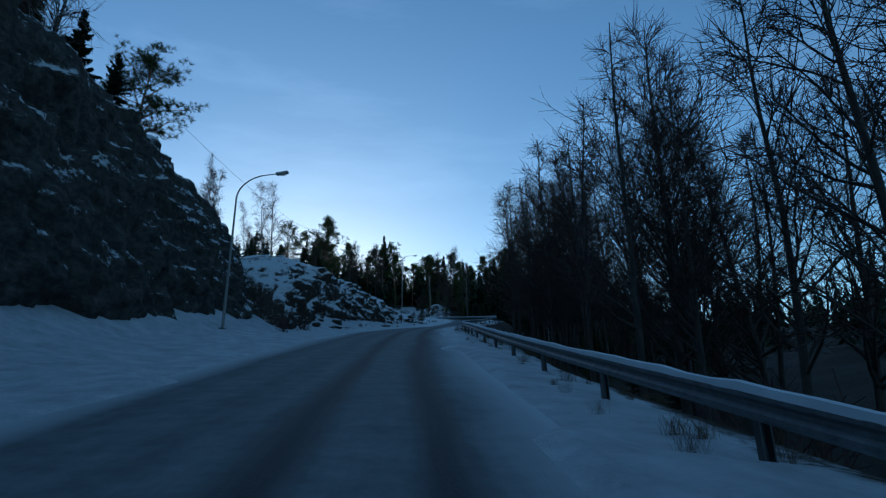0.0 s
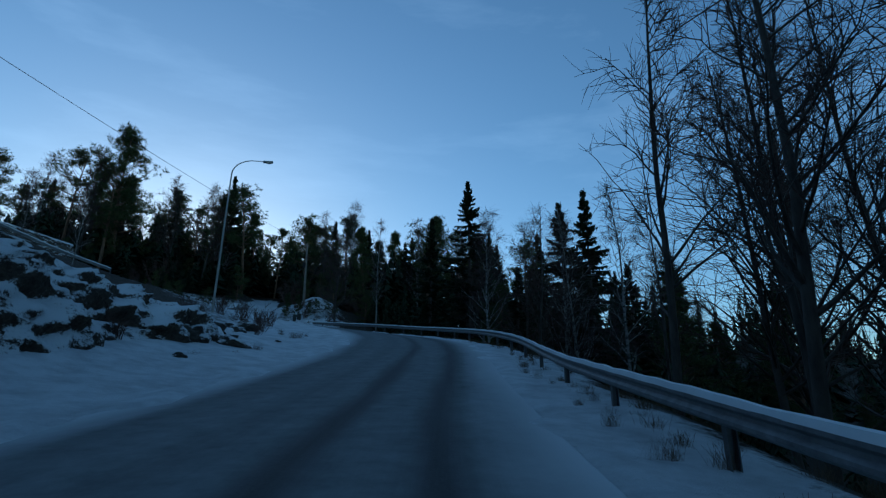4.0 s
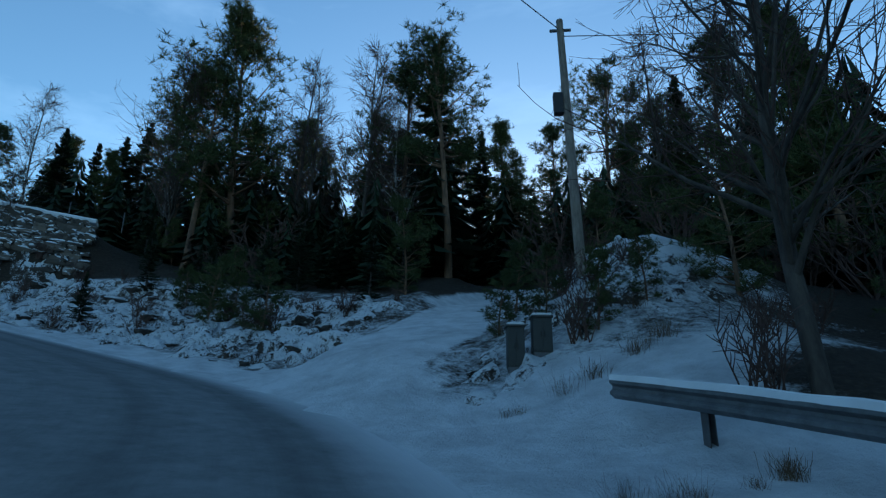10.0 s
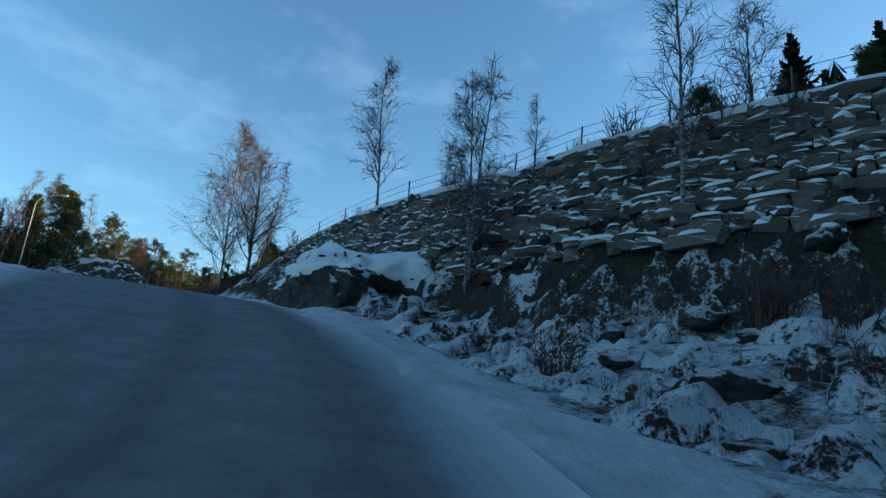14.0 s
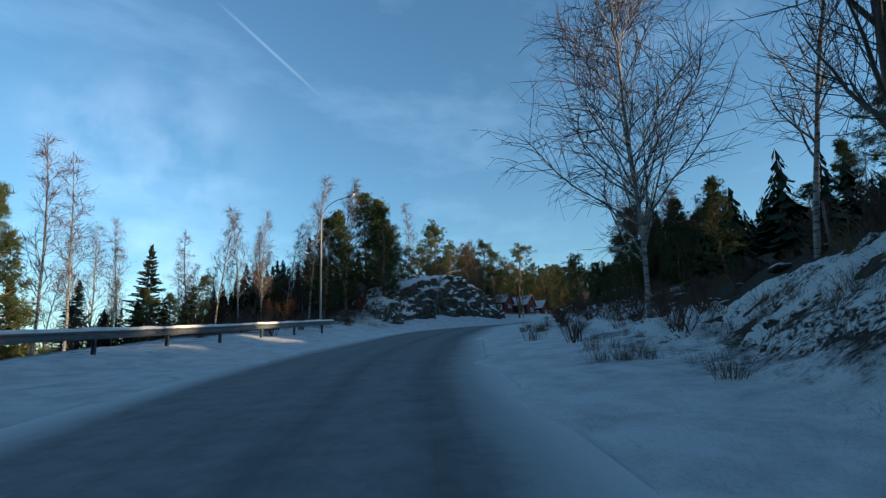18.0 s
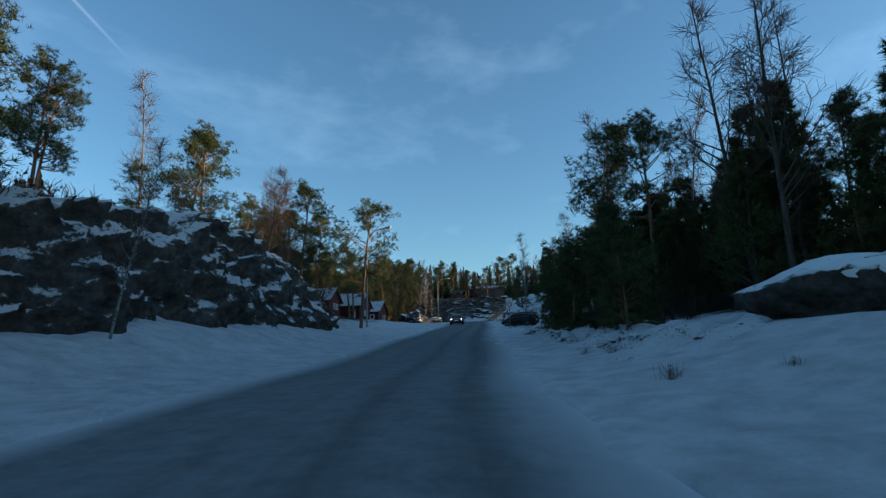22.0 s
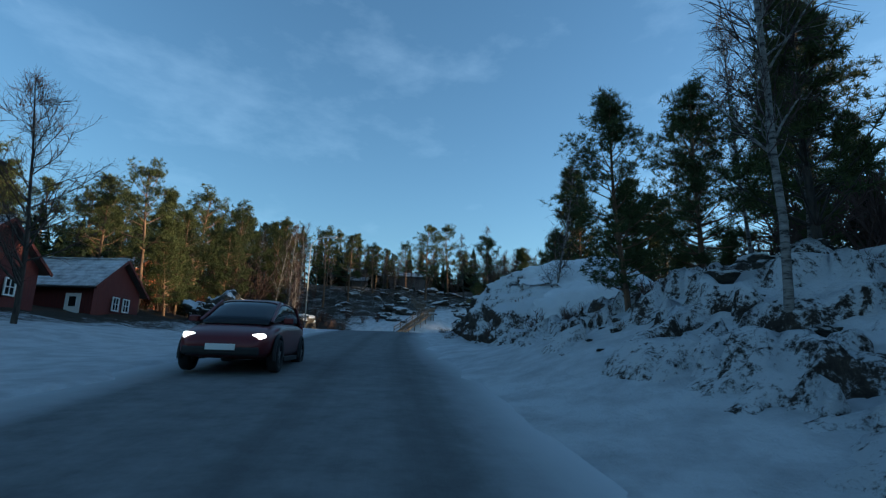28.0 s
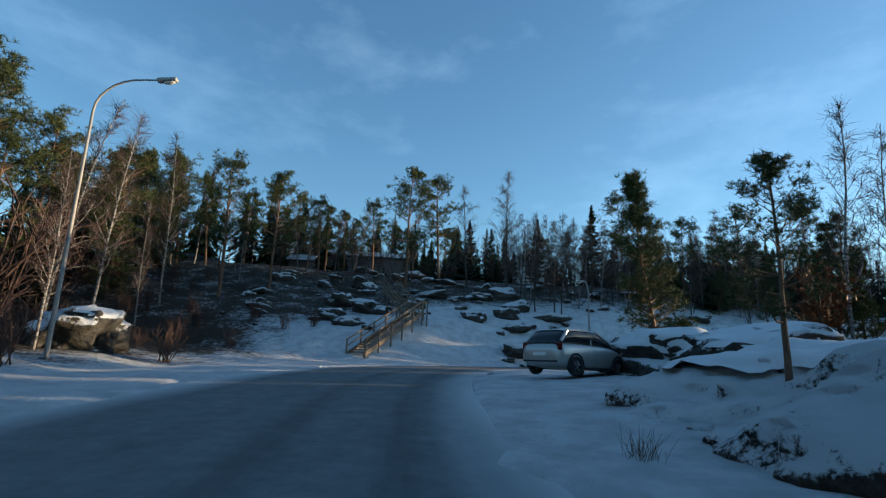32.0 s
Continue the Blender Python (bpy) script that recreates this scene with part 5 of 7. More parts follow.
# ---- pole and wires ----
mast = thing("utility_pole", pose(-2.5, 138.4, ground_z(-2.5, 138.4), 0, -1.5, 20), "grey weathered wooden utility pole on a snowy mound", "utility pole")
soup = Soup()
soup.tube([Vector((0, 0, -0.5)), Vector((0, 0, 4)), Vector((0, 0, 8.8))], [0.16, 0.14, 0.11], 10)
put("pole", soup.mesh("pole", M["wood"], True), mast)
part("box", boxed((0.3, 0.25, 0.75), (-0.26, 0, 5.6), (0, 0, 0), 0.02), M["black"], mast, "dark fuse box")
part("bracket", boxed((0.7, 0.08, 0.08), (0, 0, 8.4), (0, 0, 0), 0.01), M["post"], mast)


def wire(points, name, label, sag=0.0):
    c = Soup()
    pts = []
    for a, b in zip(points, points[1:]):
        a, b = Vector(a), Vector(b)
        for k in range(17):
            f = k / 16
            pts.append(a.lerp(b, f) - Vector((0, 0, sag * 4 * f * (1 - f))))
    c.tube(pts, [0.018] * len(pts), 4)
    return tagged(new(name, c.mesh(name, M["black"])), label, "cable")


wire([(-2.7, 138.5, 37.3), (-22.6, 80.0, 31.2), (-27.0, 52.0, 31.6)], "overhead_cable", "single dark cable hanging from the wooden pole", 0.5)
wire([(-2.7, 138.5, 37.1), (22.0, 150.0, 40.5), (70.0, 172.0, 48.0)], "overhead_cable", "dark cable running into the wood", 0.5)


# ---- single trees, place by place ----
CLIFF = [
    ("alder", -13.4, 21.1, 16.1), ("birch", -13.6, 23.7, 17.1), ("birch", -13, 18.2, 14.7), ("spruce", -16.5, 30.7, 10.7), ("spruce", -16.9, 34.9, 9.9),
    ("pine", -17.5, 38.9, 11.8), ("full_pine", -13, 14.7, 9.6), ("full_pine", -14, 17.2, 10.4), ("spruce", -14.3, 19, 11.1), ("full_pine", -16.2, 23.7, 11.7),
    ("slim_birch", -24.6, 54.2, 10.6), ("slim_birch", -26.3, 59.6, 11.2), ("slim_birch", -27.1, 62.5, 11.6), ("slim_birch", -26.9, 72.5, 10.2), ("birch", -25.2, 74.5, 14.2),
    ("slim_birch", -24.6, 77.3, 15.4), ("spruce", -28, 64.7, 5.8), ("spruce", -26.7, 102.3, 8.6), ("birch", -23.9, 52.3, 8.8),
]
BEND = [
    ("alder", 10.7, 74, 21), ("alder", 8.9, 65, 23), ("alder", 9.4, 68.3, 22), ("alder", 10.8, 63.2, 21), ("alder", 11.5, 80.1, 19.5), ("alder", 9.6, 58.4, 22), ("alder", 12.4, 55.0, 24), ("alder", 9.0, 51.2, 21), ("alder", 12.4, 47.5, 22), ("alder", 13.6, 60.5, 24),
    ("birch", 15.1, 111.3, 17.2), ("alder", 18.9, 112.4, 18.2), ("alder", 18.9, 109.7, 19.2), ("spruce", 31, 138.4, 17.3), ("birch", 22.4, 111.2, 21),
    ("birch", 23.3, 110.1, 19.9), ("alder", 34.4, 114.6, 18.7), ("alder", 39.8, 116.5, 18.9), ("spruce", 34.2, 110.8, 18.2), ("slim_birch", 18.7, 94.1, 18.4),
    ("alder", 22.8, 96.2, 18.7), ("spruce", 14.8, 156.5, 14.8), ("pine", 15.8, 146.2, 17.6), ("birch", 14.8, 148.5, 18.9), ("alder", 18.7, 122.7, 18.8),
    ("pine", 28.6, 138.6, 15.3), ("birch", -18.2, 157.9, 18.5), ("spruce", -58.1, 160.4, 16.5),
]
WALL = [
    ("alder", -42.4, 135.1, 3.9), ("birch", -41.6, 133, 7.8), ("slim_birch", -52, 131.5, 5.1), ("slim_birch", -53.2, 132.5, 5.8), ("pine", -32.6, 150.1, 17.5),
    ("ash", -36.2, 151.1, 18.7), ("alder", -32.3, 157.2, 18.5), ("birch", -55.4, 150.5, 18.9), ("spruce", -24, 138.1, 2.6), ("spruce", -39, 161.2, 17.6),
    ("full_pine", -79.0, 113.2, 4.6), ("ash", -63.2, 117.6, 10.7),
]
UPPERLEFT = [
    ("full_pine", -66.3, 71.6, 14.3), ("slim_birch", -76, 58.6, 14.6), ("slim_birch", -74.6, 64.6, 13.8), ("slim_birch", -78.1, 61.7, 14), ("birch", -85.6, 61.8, 8),
    ("slim_birch", -82.2, 71.1, 12.2), ("slim_birch", -80.9, 76.4, 11.8), ("slim_birch", -81.9, 77.9, 11.5), ("slim_birch", -86, 79.3, 14.1), ("slim_birch", -86, 76.1, 9.7),
    ("full_pine", -96, 77.1, 11.1), ("spruce", -91.4, 73.1, 7.2), ("slim_birch", -92, 77.8, 13.6), ("slim_birch", -92.5, 76.2, 14.2), ("ash", -120.1, 74.1, 10.0),
    ("pine", -123.3, 74.0, 8.0), ("slim_birch", -122.2, 98.8, 14.9), ("pine", -104.8, 72.4, 8.0), ("slim_birch", -115.5, 67.7, 14.3),
]
UPPERRIGHT = [
    ("alder", -109.3, 102.2, 14.3), ("alder", -111.6, 105.3, 13), ("full_pine", -108, 105.6, 5.7), ("slim_birch", -116.3, 110.9, 8), ("slim_birch", -122.4, 102, 14.5),
    ("pine", -118.8, 99.7, 11.4), ("alder", -108, 102.8, 13.9), ("alder", -115.2, 104.2, 12.7), ("full_pine", -125.3, 109.2, 7.3), ("full_pine", -104.4, 113.7, 4),
    ("full_pine", -153.4, 97.2, 6.4), ("full_pine", -156.4, 95.6, 6.0), ("birch", -154.4, 97.4, 12), ("alder", -131.3, 102.7, 10.1), ("alder", -137.5, 104.6, 12.8),
    ("spruce", -144.6, 98, 5.6),
]
SIGN = [
    ("slim_birch", -157.4, 88, 11.4), ("birch", -154.2, 94.1, 12.3), ("birch", -155.6, 99.8, 14.3), ("birch", -162.4, 100.1, 14.1), ("full_pine", -163.1, 87, 5.9),
    ("full_pine", -165.3, 89.7, 6.5), ("young_pine", -161.3, 90.8, 7.2), ("full_pine", -159.4, 98.8, 6.3), ("full_pine", -160.9, 104.1, 5.1), ("slim_birch", -164.4, 99, 11),
    ("birch", -166.4, 91.6, 9.8), ("birch", -161.7, 90.8, 6.3), ("pine", -185.3, 96.8, 13.1), ("young_pine", -190.6, 89.4, 11.9), ("young_pine", -188.9, 92.9, 9.7),
    ("full_pine", -175.3, 98.4, 13.5), ("full_pine", -181.1, 99.5, 14.7), ("shrub", -194.3, 84.6, 4),
]
ROCKPINES = [
    ("full_pine", -185.6, 89.4, 7.4), ("full_pine", -188.2, 87.6, 6.2), ("young_pine", -192.3, 95.5, 9.3), ("young_pine", -190.4, 96.1, 8), ("full_pine", -180.5, 91.6, 5.6), ("full_pine", -177.6, 94.0, 6.2),
    ("slim_birch", -190, 91.5, 8), ("leafy_shrub", -210.6, 90.3, 4), ("slim_birch", -210.8, 92.1, 12), ("slim_birch", -211, 94.2, 10.2), ("pine", -196.6, 94.4, 8.5),
    ("slim_birch", -173.8, 86.0, 8.5), ("young_pine", -214.6, 94.1, 6.4), ("young_pine", -214.6, 95.2, 5.2), ("full_pine", -219.2, 87.4, 11.7), ("leafy_shrub", -174.3, 85, 2),
]
ENDLEFT = [
    ("pine", -215.5, 28.9, 14.7), ("pine", -214.6, 38, 12.2), ("pine", -209, 47.7, 14.9), ("pine", -215.8, 49.1, 15), ("pine", -219.1, 43, 14.4),
    ("slim_birch", -215.9, 55, 14), ("slim_birch", -217.7, 56.1, 14.9), ("slim_birch", -230.4, 52.9, 14.1), ("pine", -236.2, 54.8, 13.4), ("pine", -240.5, 57.7, 11.9),
    ("pine", -231.4, 40.6, 14.8), ("full_pine", -237.3, 38.3, 11.8), ("pine", -246.9, 39.3, 12.5), ("slim_birch", -252.7, 43.7, 13.7), ("slim_birch", -252.6, 40.9, 14.7),
    ("pine", -266.4, 47.4, 12.7), ("pine", -270.4, 51.1, 13.1), ("slim_birch", -225, 54.4, 9.2), ("leafy_shrub", -231.3, 43.3, 4), ("leafy_shrub", -233.4, 47, 2.4),
]
ENDRIGHT = [
    ("alder", -251.8, 77, 13.9), ("alder", -248.9, 81.4, 14.9), ("birch", -258.2, 89.3, 10.3), ("spruce", -271.9, 96.2, 13.5), ("birch", -254.9, 91.4, 8.1),
    ("birch", -257.2, 100.3, 8.8), ("birch", -255.3, 105, 8.6), ("pine", -258.9, 73.3, 13.8), ("birch", -261.1, 97.2, 9.4), ("alder", -256.1, 86.9, 9.7),
    ("spruce", -276.6, 58.1, 10),
]
LEFTNEAR = [
    ("pine", -131.0, 66.4, 9), ("pine", -129.1, 72.0, 11.5), ("ash", -127.0, 71.0, 11.5), ("pine", -142.4, 66.5, 12), ("leafy_shrub", -140.9, 64.9, 2.9),
    ("leafy_shrub", -143.2, 66.3, 3), ("pine", -162.4, 61.3, 11.2), ("slim_birch", -167.5, 52.7, 13.3), ("pine", -161.4, 62.4, 9.8),
    ("pine", -185.9, 57.5, 11.3), ("full_pine", -141.9, 64.2, 6.9),
]
for group, rows in (("trees on the cliff", CLIFF), ("trees round the bend", BEND), ("trees on the bank", WALL), ("trees below the upper road", UPPERLEFT),
                    ("trees above the upper road", UPPERRIGHT), ("trees behind the sign", SIGN), ("pines on the rock", ROCKPINES),
                    ("trees at the road's end", ENDLEFT), ("trees on the end hill", ENDRIGHT), ("trees by the outcrop", LEFTNEAR)):
    for kind, x, y, h in rows:
        if rows is CLIFF and y < 45:      # these stand on top of the rock
            x, h = x - 7.0, h * 1.35
        plant(kind, x, y, h, group)
plant("spruce", 17.5, 126.3, 43.8 - ground_z(17.5, 126.3), "trees round the bend", label="tall lone spruce with drooping branches")
plant("spruce", 13.6, 131.8, 40.6 - ground_z(13.6, 131.8), "trees round the bend")
plant("spruce", 31.7, 123.3, 42.7 - ground_z(31.7, 123.3), "trees round the bend")
plant("spruce", 28.0, 122.0, 40.5 - ground_z(28.0, 122.0), "trees round the bend")
plant("spruce", 30.8, 113.3, 30.0 - ground_z(30.8, 113.3), "trees round the bend")
plant("slim_birch", 6.5, 129.5, 15.0, "trees round the bend", z=24.3, label="pale slender birch behind the guard rail")
plant("ash", 1.6, 131.6, 11.8, "trees round the bend", z=25.2, label="bare round-crowned tree beside the drive")
plant("full_pine", 6.4, 147.3, 44.8 - ground_z(6.4, 147.3), "trees round the bend")
plant("full_pine", -32.1, 153.8, 59.0 - ground_z(-32.1, 153.8), "trees round the bend", label="broad dark pine standing above the bank")
plant("spruce", -16.7, 158.1, 56.2 - ground_z(-16.7, 158.1), "trees round the bend")
for x, y, h in ((-2.9, 137.6, 1.4), (-1.9, 137.1, 1.2), (-3.4, 138.6, 1.1), (-1.2, 138.0, 1.0), (2.6, 137.0, 1.2)):
    plant("bush", x, y, h, "brush on the mound")
plant("full_pine", -61.8, 150.1, 52.6 - ground_z(-61.8, 150.1), "trees on the bank")
plant("spruce", -53.7, 152.1, 52.2 - ground_z(-53.7, 152.1), "trees on the bank")
plant("birch", -50.0, 128.7, 9.2, "trees on the bank", label="bare birch on the rim of the stone bank")
plant("birch", -41.5, 133.1, 8.0, "trees on the bank", z=33.2)
plant("slim_birch", -37.4, 138.0, 9.4, "trees on the bank", z=33.0, label="thin bare tree in front of the stone bank")
plant("large_birch", -72.6, 111.4, 18.0, "trees above the upper road", z=36.0, label="large bare birch with a broad crown beside the road")
plant("slim_birch", -68.0, 116.3, 11.0, "trees above the upper road", label="bare tree with spreading branches beside the road")
plant("full_pine", -91.3, 78.6, 51.3 - ground_z(-91.3, 78.6), "trees below the upper road", label="broad dense pine, its top lit by the sun")
plant("full_pine", -87.6, 79.4, 9.4, "trees below the upper road")
plant("pine", -55.2, 99.1, 4.7, "trees below the upper road", z=35.6)
plant("slim_birch", -61.4, 91.7, 9.5, "trees below the upper road")
plant("slim_birch", -63.8, 88.2, 10.0, "trees below the upper road")
plant("slim_birch", -99.6, 83.1, 6.5, "trees below the upper road", 6, label="thin leaning birch in front of the rock")
plant("pine", -117.9, 70.7, 55.8 - ground_z(-117.9, 70.7), "trees by the outcrop")
plant("pine", -120.5, 66.9, 57.2 - ground_z(-120.5, 66.9), "trees by the outcrop")
plant("old_pine", -134.0, 75.6, 54.8 - ground_z(-134.0, 75.6), "trees by the outcrop", -5, label="crooked pine leaning over the rock")
plant("old_pine", -120.8, 96.4, 54.0 - ground_z(-120.8, 96.4), "trees above the upper road", -6, label="tall open pine beside the thicket")
plant("pine", -21.5, 74.5, 29.3 - ground_z(-21.5, 74.5), "trees on the cliff", label="single round-crowned pine above the rock slope")
plant("pine", -190.1, 82.8, 54.8 - ground_z(-190.1, 82.8), "pines on the rock")
plant("pine", -197.1, 81.6, 52.6 - ground_z(-197.1, 81.6) - 0.3, "pines on the rock")
plant("full_pine", -94.5, 80.5, 11.0, "trees below the upper road")
plant("full_pine", -98.0, 77.0, 10.5, "trees below the upper road")
plant("ash", -165.5, 67.5, 9.0, "trees by the houses", label="small bare fruit tree in the snowy yard")
plant("old_pine", -248.3, 70.1, 71.2 - ground_z(-248.3, 70.1), "trees on the end hill", label="tall pine on the hill above the stairs")
plant("slim_birch", -208.8, 60.5, 9.0, "trees at the road's end", label="pale birch stem beside the street lamp")


# ---- woods, planted by area ----
def wood(group, area, n, mixture, heights, seed, keep=6.5, gap=1.6):
    """area: the corners of a slanted plot as origin and two edges."""
    rng = random.Random(seed)
    (ox, oy), (ax, ay), (bx, by) = area
    kinds = [k for k, w in mixture for _ in range(w)]
    done, tries = [], 0
    while len(done) < n and tries < n * 12:
        tries += 1
        f, g = rng.random(), rng.random()
        x, y = ox + ax * f + bx * g, oy + ay * f + by * g
        if any((x - p) ** 2 + (y - q) ** 2 < gap * gap for p, q in done):
            continue
        z, u, d = land([x], [y])
        if abs(d[0]) < keep:
            continue
        if beside_drive(x, y)[0] < 3.2:
            continue
        done.append((x, y))
        plant(rng.choice(kinds), x, y, rng.uniform(*heights), group, z=float(z[0]))


wood("thicket in the ravine", ((6.5, 8), (8, 76), (16, 2)), 25, [("alder", 4), ("ash", 2)], (20, 28), 301, 7.0, 1.7)
wood("thicket in the ravine", ((8.6, 24), (3, 46), (5.5, 0)), 16, [("alder", 1)], (20, 25), 341, 8.0, 1.6)
wood("thicket in the ravine", ((8, 22), (10, 70), (26, 2)), 12, [("spruce", 3), ("full_pine", 2)], (4, 6), 302, 8.5, 2.0)
wood("wood in the ravine", ((14, 104), (26, -6), (6, 46)), 30, [("spruce", 4), ("alder", 3), ("full_pine", 2), ("birch", 1)], (9, 16), 303, 8.5, 2.2)
wood("wood above the bend", ((-72, 152), (104, -4), (4, 50)), 84, [("pine", 4), ("spruce", 4), ("full_pine", 3), ("birch", 2), ("alder", 1)], (13, 20), 304, 16, 2.4)
wood("wood above the bend", ((-34, 151), (38, -3), (4, 14)), 11, [("pine", 3), ("alder", 3), ("spruce", 1)], (14, 19), 340, 15, 2.2)
wood("trees between the roads", ((-34, 84), (14, 0), (4, 26)), 8, [("spruce", 2), ("birch", 1)], (6, 9), 305, 14, 3)
wood("wood above the upper road", ((-128, 118), (26, -2), (0, 34)), 22, [("pine", 3), ("full_pine", 3), ("alder", 3), ("birch", 2)], (8, 13), 306, 17, 2.6)
wood("pine thicket", ((-137, 97.5), (33, 4), (0, 9)), 40, [("full_pine", 2), ("young_pine", 4)], (5.2, 9), 307, 9.0, 1.4)
wood("trees behind the sign", ((-186, 96), (44, 4), (0, 20)), 18, [("full_pine", 2), ("birch", 3), ("young_pine", 2)], (4, 8), 308, 13, 2.0)
wood("wood behind the houses", ((-262, 22), (112, 10), (6, 26)), 66, [("pine", 5), ("full_pine", 3), ("birch", 1)], (10, 14), 309, 24, 2.4)
wood("wood on the end hill", ((-300, 40), (34, 0), (-4, 100)), 56, [("pine", 3), ("birch", 3), ("alder", 3), ("spruce", 1)], (8, 12), 310, 12, 2.4)
wood("wood at the far corner", ((-262, 96), (24, 8), (2, 50)), 44, [("slim_birch", 4), ("alder", 3), ("pine", 2)], (8, 13), 311, 9, 1.9)
wood("bare wood on the end hill", ((-258, 80), (22, 4), (2, 26)), 46, [("alder", 4), ("slim_birch", 3), ("birch", 1)], (7, 10.5), 331, 12, 1.5)
wood("bare wood on the end hill", ((-268, 48), (26, 2), (0, 22)), 30, [("alder", 3), ("slim_birch", 3), ("pine", 2)], (6, 10), 332, 12, 1.7)
wood("birches below the upper road", ((-96, 56), (40, 4), (-6, 18)), 24, [("slim_birch", 4), ("alder", 2), ("spruce", 1)], (6, 10), 312, 15, 2.0)
wood("trees on the outcrop", ((-132, 58), (30, 2), (2, 14)), 8, [("pine", 3), ("alder", 2)], (4, 7), 313, 14, 2.2)

wood("undergrowth at the bend", ((-30, 143), (38, -6), (6, 12)), 44, [("low_pine", 3), ("spruce", 3), ("bush", 3)], (2, 5), 330, 10.5, 1.4)
wood("undergrowth of the ravine", ((9, 10), (9, 80), (14, 2)), 14, [("bush", 4), ("spruce", 1), ("thicket_tree", 2)], (2, 4.5), 321, 8.0, 1.5)
wood("undergrowth above the bend", ((-60, 150), (90, -6), (4, 16)), 60, [("spruce", 3), ("low_pine", 2), ("bush", 1)], (2.5, 6), 322, 13, 1.6)
wood("undergrowth above the upper road", ((-128, 112), (28, -2), (0, 18)), 26, [("low_pine", 3), ("spruce", 2), ("bush", 2)], (2.5, 5), 323, 13, 1.7)
wood("undergrowth behind the car", ((-168, 92), (26, 2), (0, 10)), 34, [("low_pine", 2), ("bush", 4)], (1.2, 3.2), 333, 9.5, 1.4)
wood("undergrowth behind the sign", ((-186, 96), (44, 4), (0, 14)), 36, [("low_pine", 3), ("bush", 3)], (1.5, 4), 324, 11, 1.6)
wood("undergrowth behind the houses", ((-240, 34), (90, 8), (4, 16)), 70, [("low_pine", 3), ("spruce", 3), ("bush", 1)], (4, 8), 325, 22, 1.8)
wood("undergrowth on the end hill", ((-290, 44), (26, 0), (-4, 84)), 60, [("low_pine", 2), ("spruce", 2), ("bush", 3)], (2.5, 6), 326, 12, 1.9)
wood("undergrowth of the far corner", ((-260, 98), (24, 6), (2, 36)), 44, [("low_pine", 2), ("thicket_tree", 3), ("spruce", 2)], (3, 7), 327, 9, 1.7)
wood("undergrowth on the outcrop", ((-134, 62), (40, 0), (0, 10)), 22, [("low_pine", 2), ("bush", 2)], (1.5, 4), 328, 13, 1.8)
wood("undergrowth below the upper road", ((-92, 62), (36, 2), (-4, 14)), 30, [("low_pine", 2), ("bush", 2), ("spruce", 2)], (2, 5), 329, 13, 1.8)


# ---- brush and grass ----
def scatter(kind, n, u0, u1, d0, d1, heights, seed, group):
    rng = random.Random(seed)
    for _ in range(n):
        u = rng.uniform(u0, u1)
        i = min(int(np.searchsorted(U, u)), len(U) - 1)
        d = rng.uniform(d0, d1)
        x, y = LINE[i, 0] + RIGHT[i, 0] * d, LINE[i, 1] + RIGHT[i, 1] * d
        if beside_drive(x, y)[0] > 2.8:
            plant(kind, x, y, rng.uniform(*heights), group)


turf = Soup()
turf_data = [([v.co.copy() for v in form[0][1].vertices], [tuple(p.vertices) for p in form[0][1].polygons]) for form in KINDS["grass"]]
grng = random.Random(401)
for n, u0, u1, d0, d1, lo, hi in ((150, 17.0, 20.8, 5.0, 12, .2, .6), (180, 16.8, 20.6, 8, 15, .3, .8), (560, -1.5, 10.6, 4.1, 6.6, .12, .36), (16, 30.3, 32.6, 4.6, 7, .3, .6), (240, 10.9, 17, 5.4, 12, .2, .55), (40, 2.4, 7, -9, -5.5, .2, .5), (40, 20, 29, 5, 9, .2, .5)):
    for _ in range(n):
        i = min(int(np.searchsorted(U, grng.uniform(u0, u1))), len(U) - 1)
        d = grng.uniform(d0, d1)
        x, y = LINE[i, 0] + RIGHT[i, 0] * d, LINE[i, 1] + RIGHT[i, 1] * d
        if beside_drive(x, y)[0] < 2.6:
            continue
        s = grng.uniform(lo, hi) / 10
        m = pose(x, y, ground_z(x, y) - 0.03, 0, 0, grng.uniform(0, 360)) @ Matrix.Diagonal((s, s, s, 1))
        vs, fs = turf_data[grng.randrange(3)]
        base = len(turf.v)
        turf.v += [m @ v for v in vs]
        turf.f += [tuple(base + q for q in f) for f in fs]
tagged(put("dry_grass", turf.mesh("dry_grass", M["grass"])), "tufts of dry grass sticking out of the snow", "grass", kind="stuff")
scatter("shrub", 36, 17.0, 21.0, 6.0, 13, (0.5, 1.5), 402, "shrubs on the verge")
scatter("bush", 14, 20.0, 22.0, 7.0, 13, (0.5, 1.2), 421, "brush on the bank")
scatter("low_pine", 12, 20.6, 23.0, 8.5, 13, (1.5, 3.5), 422, "low pines on the bank")
scatter("shrub", 60, 10.4, 16.6, 6, 13, (0.5, 1.5), 403, "shrubs on the slope")
scatter("shrub", 20, 2.0, 7.5, -12, -7.5, (0.8, 2.0), 405, "shrubs on the slope")
scatter("shrub", 30, 28.2, 31.6, 5.6, 12, (0.4, 1.1), 406, "shrubs on the rock")
scatter("leafy_shrub", 14, 22.0, 26.0, -17, -10, (1.2, 2.6), 408, "brown shrubs on the outcrop")
scatter("shrub", 14, 20.0, 24.0, -14, -9, (1.0, 2.4), 409, "shrubs below the road")
scatter("shrub", 60, 32.5, 35.0, -36, -10, (0.8, 2.6), 410, "shrubs on the end hill")
scatter("leafy_shrub", 16, 29.0, 33.5, -26, -18, (1.5, 3.5), 411, "brown shrubs before the wood")
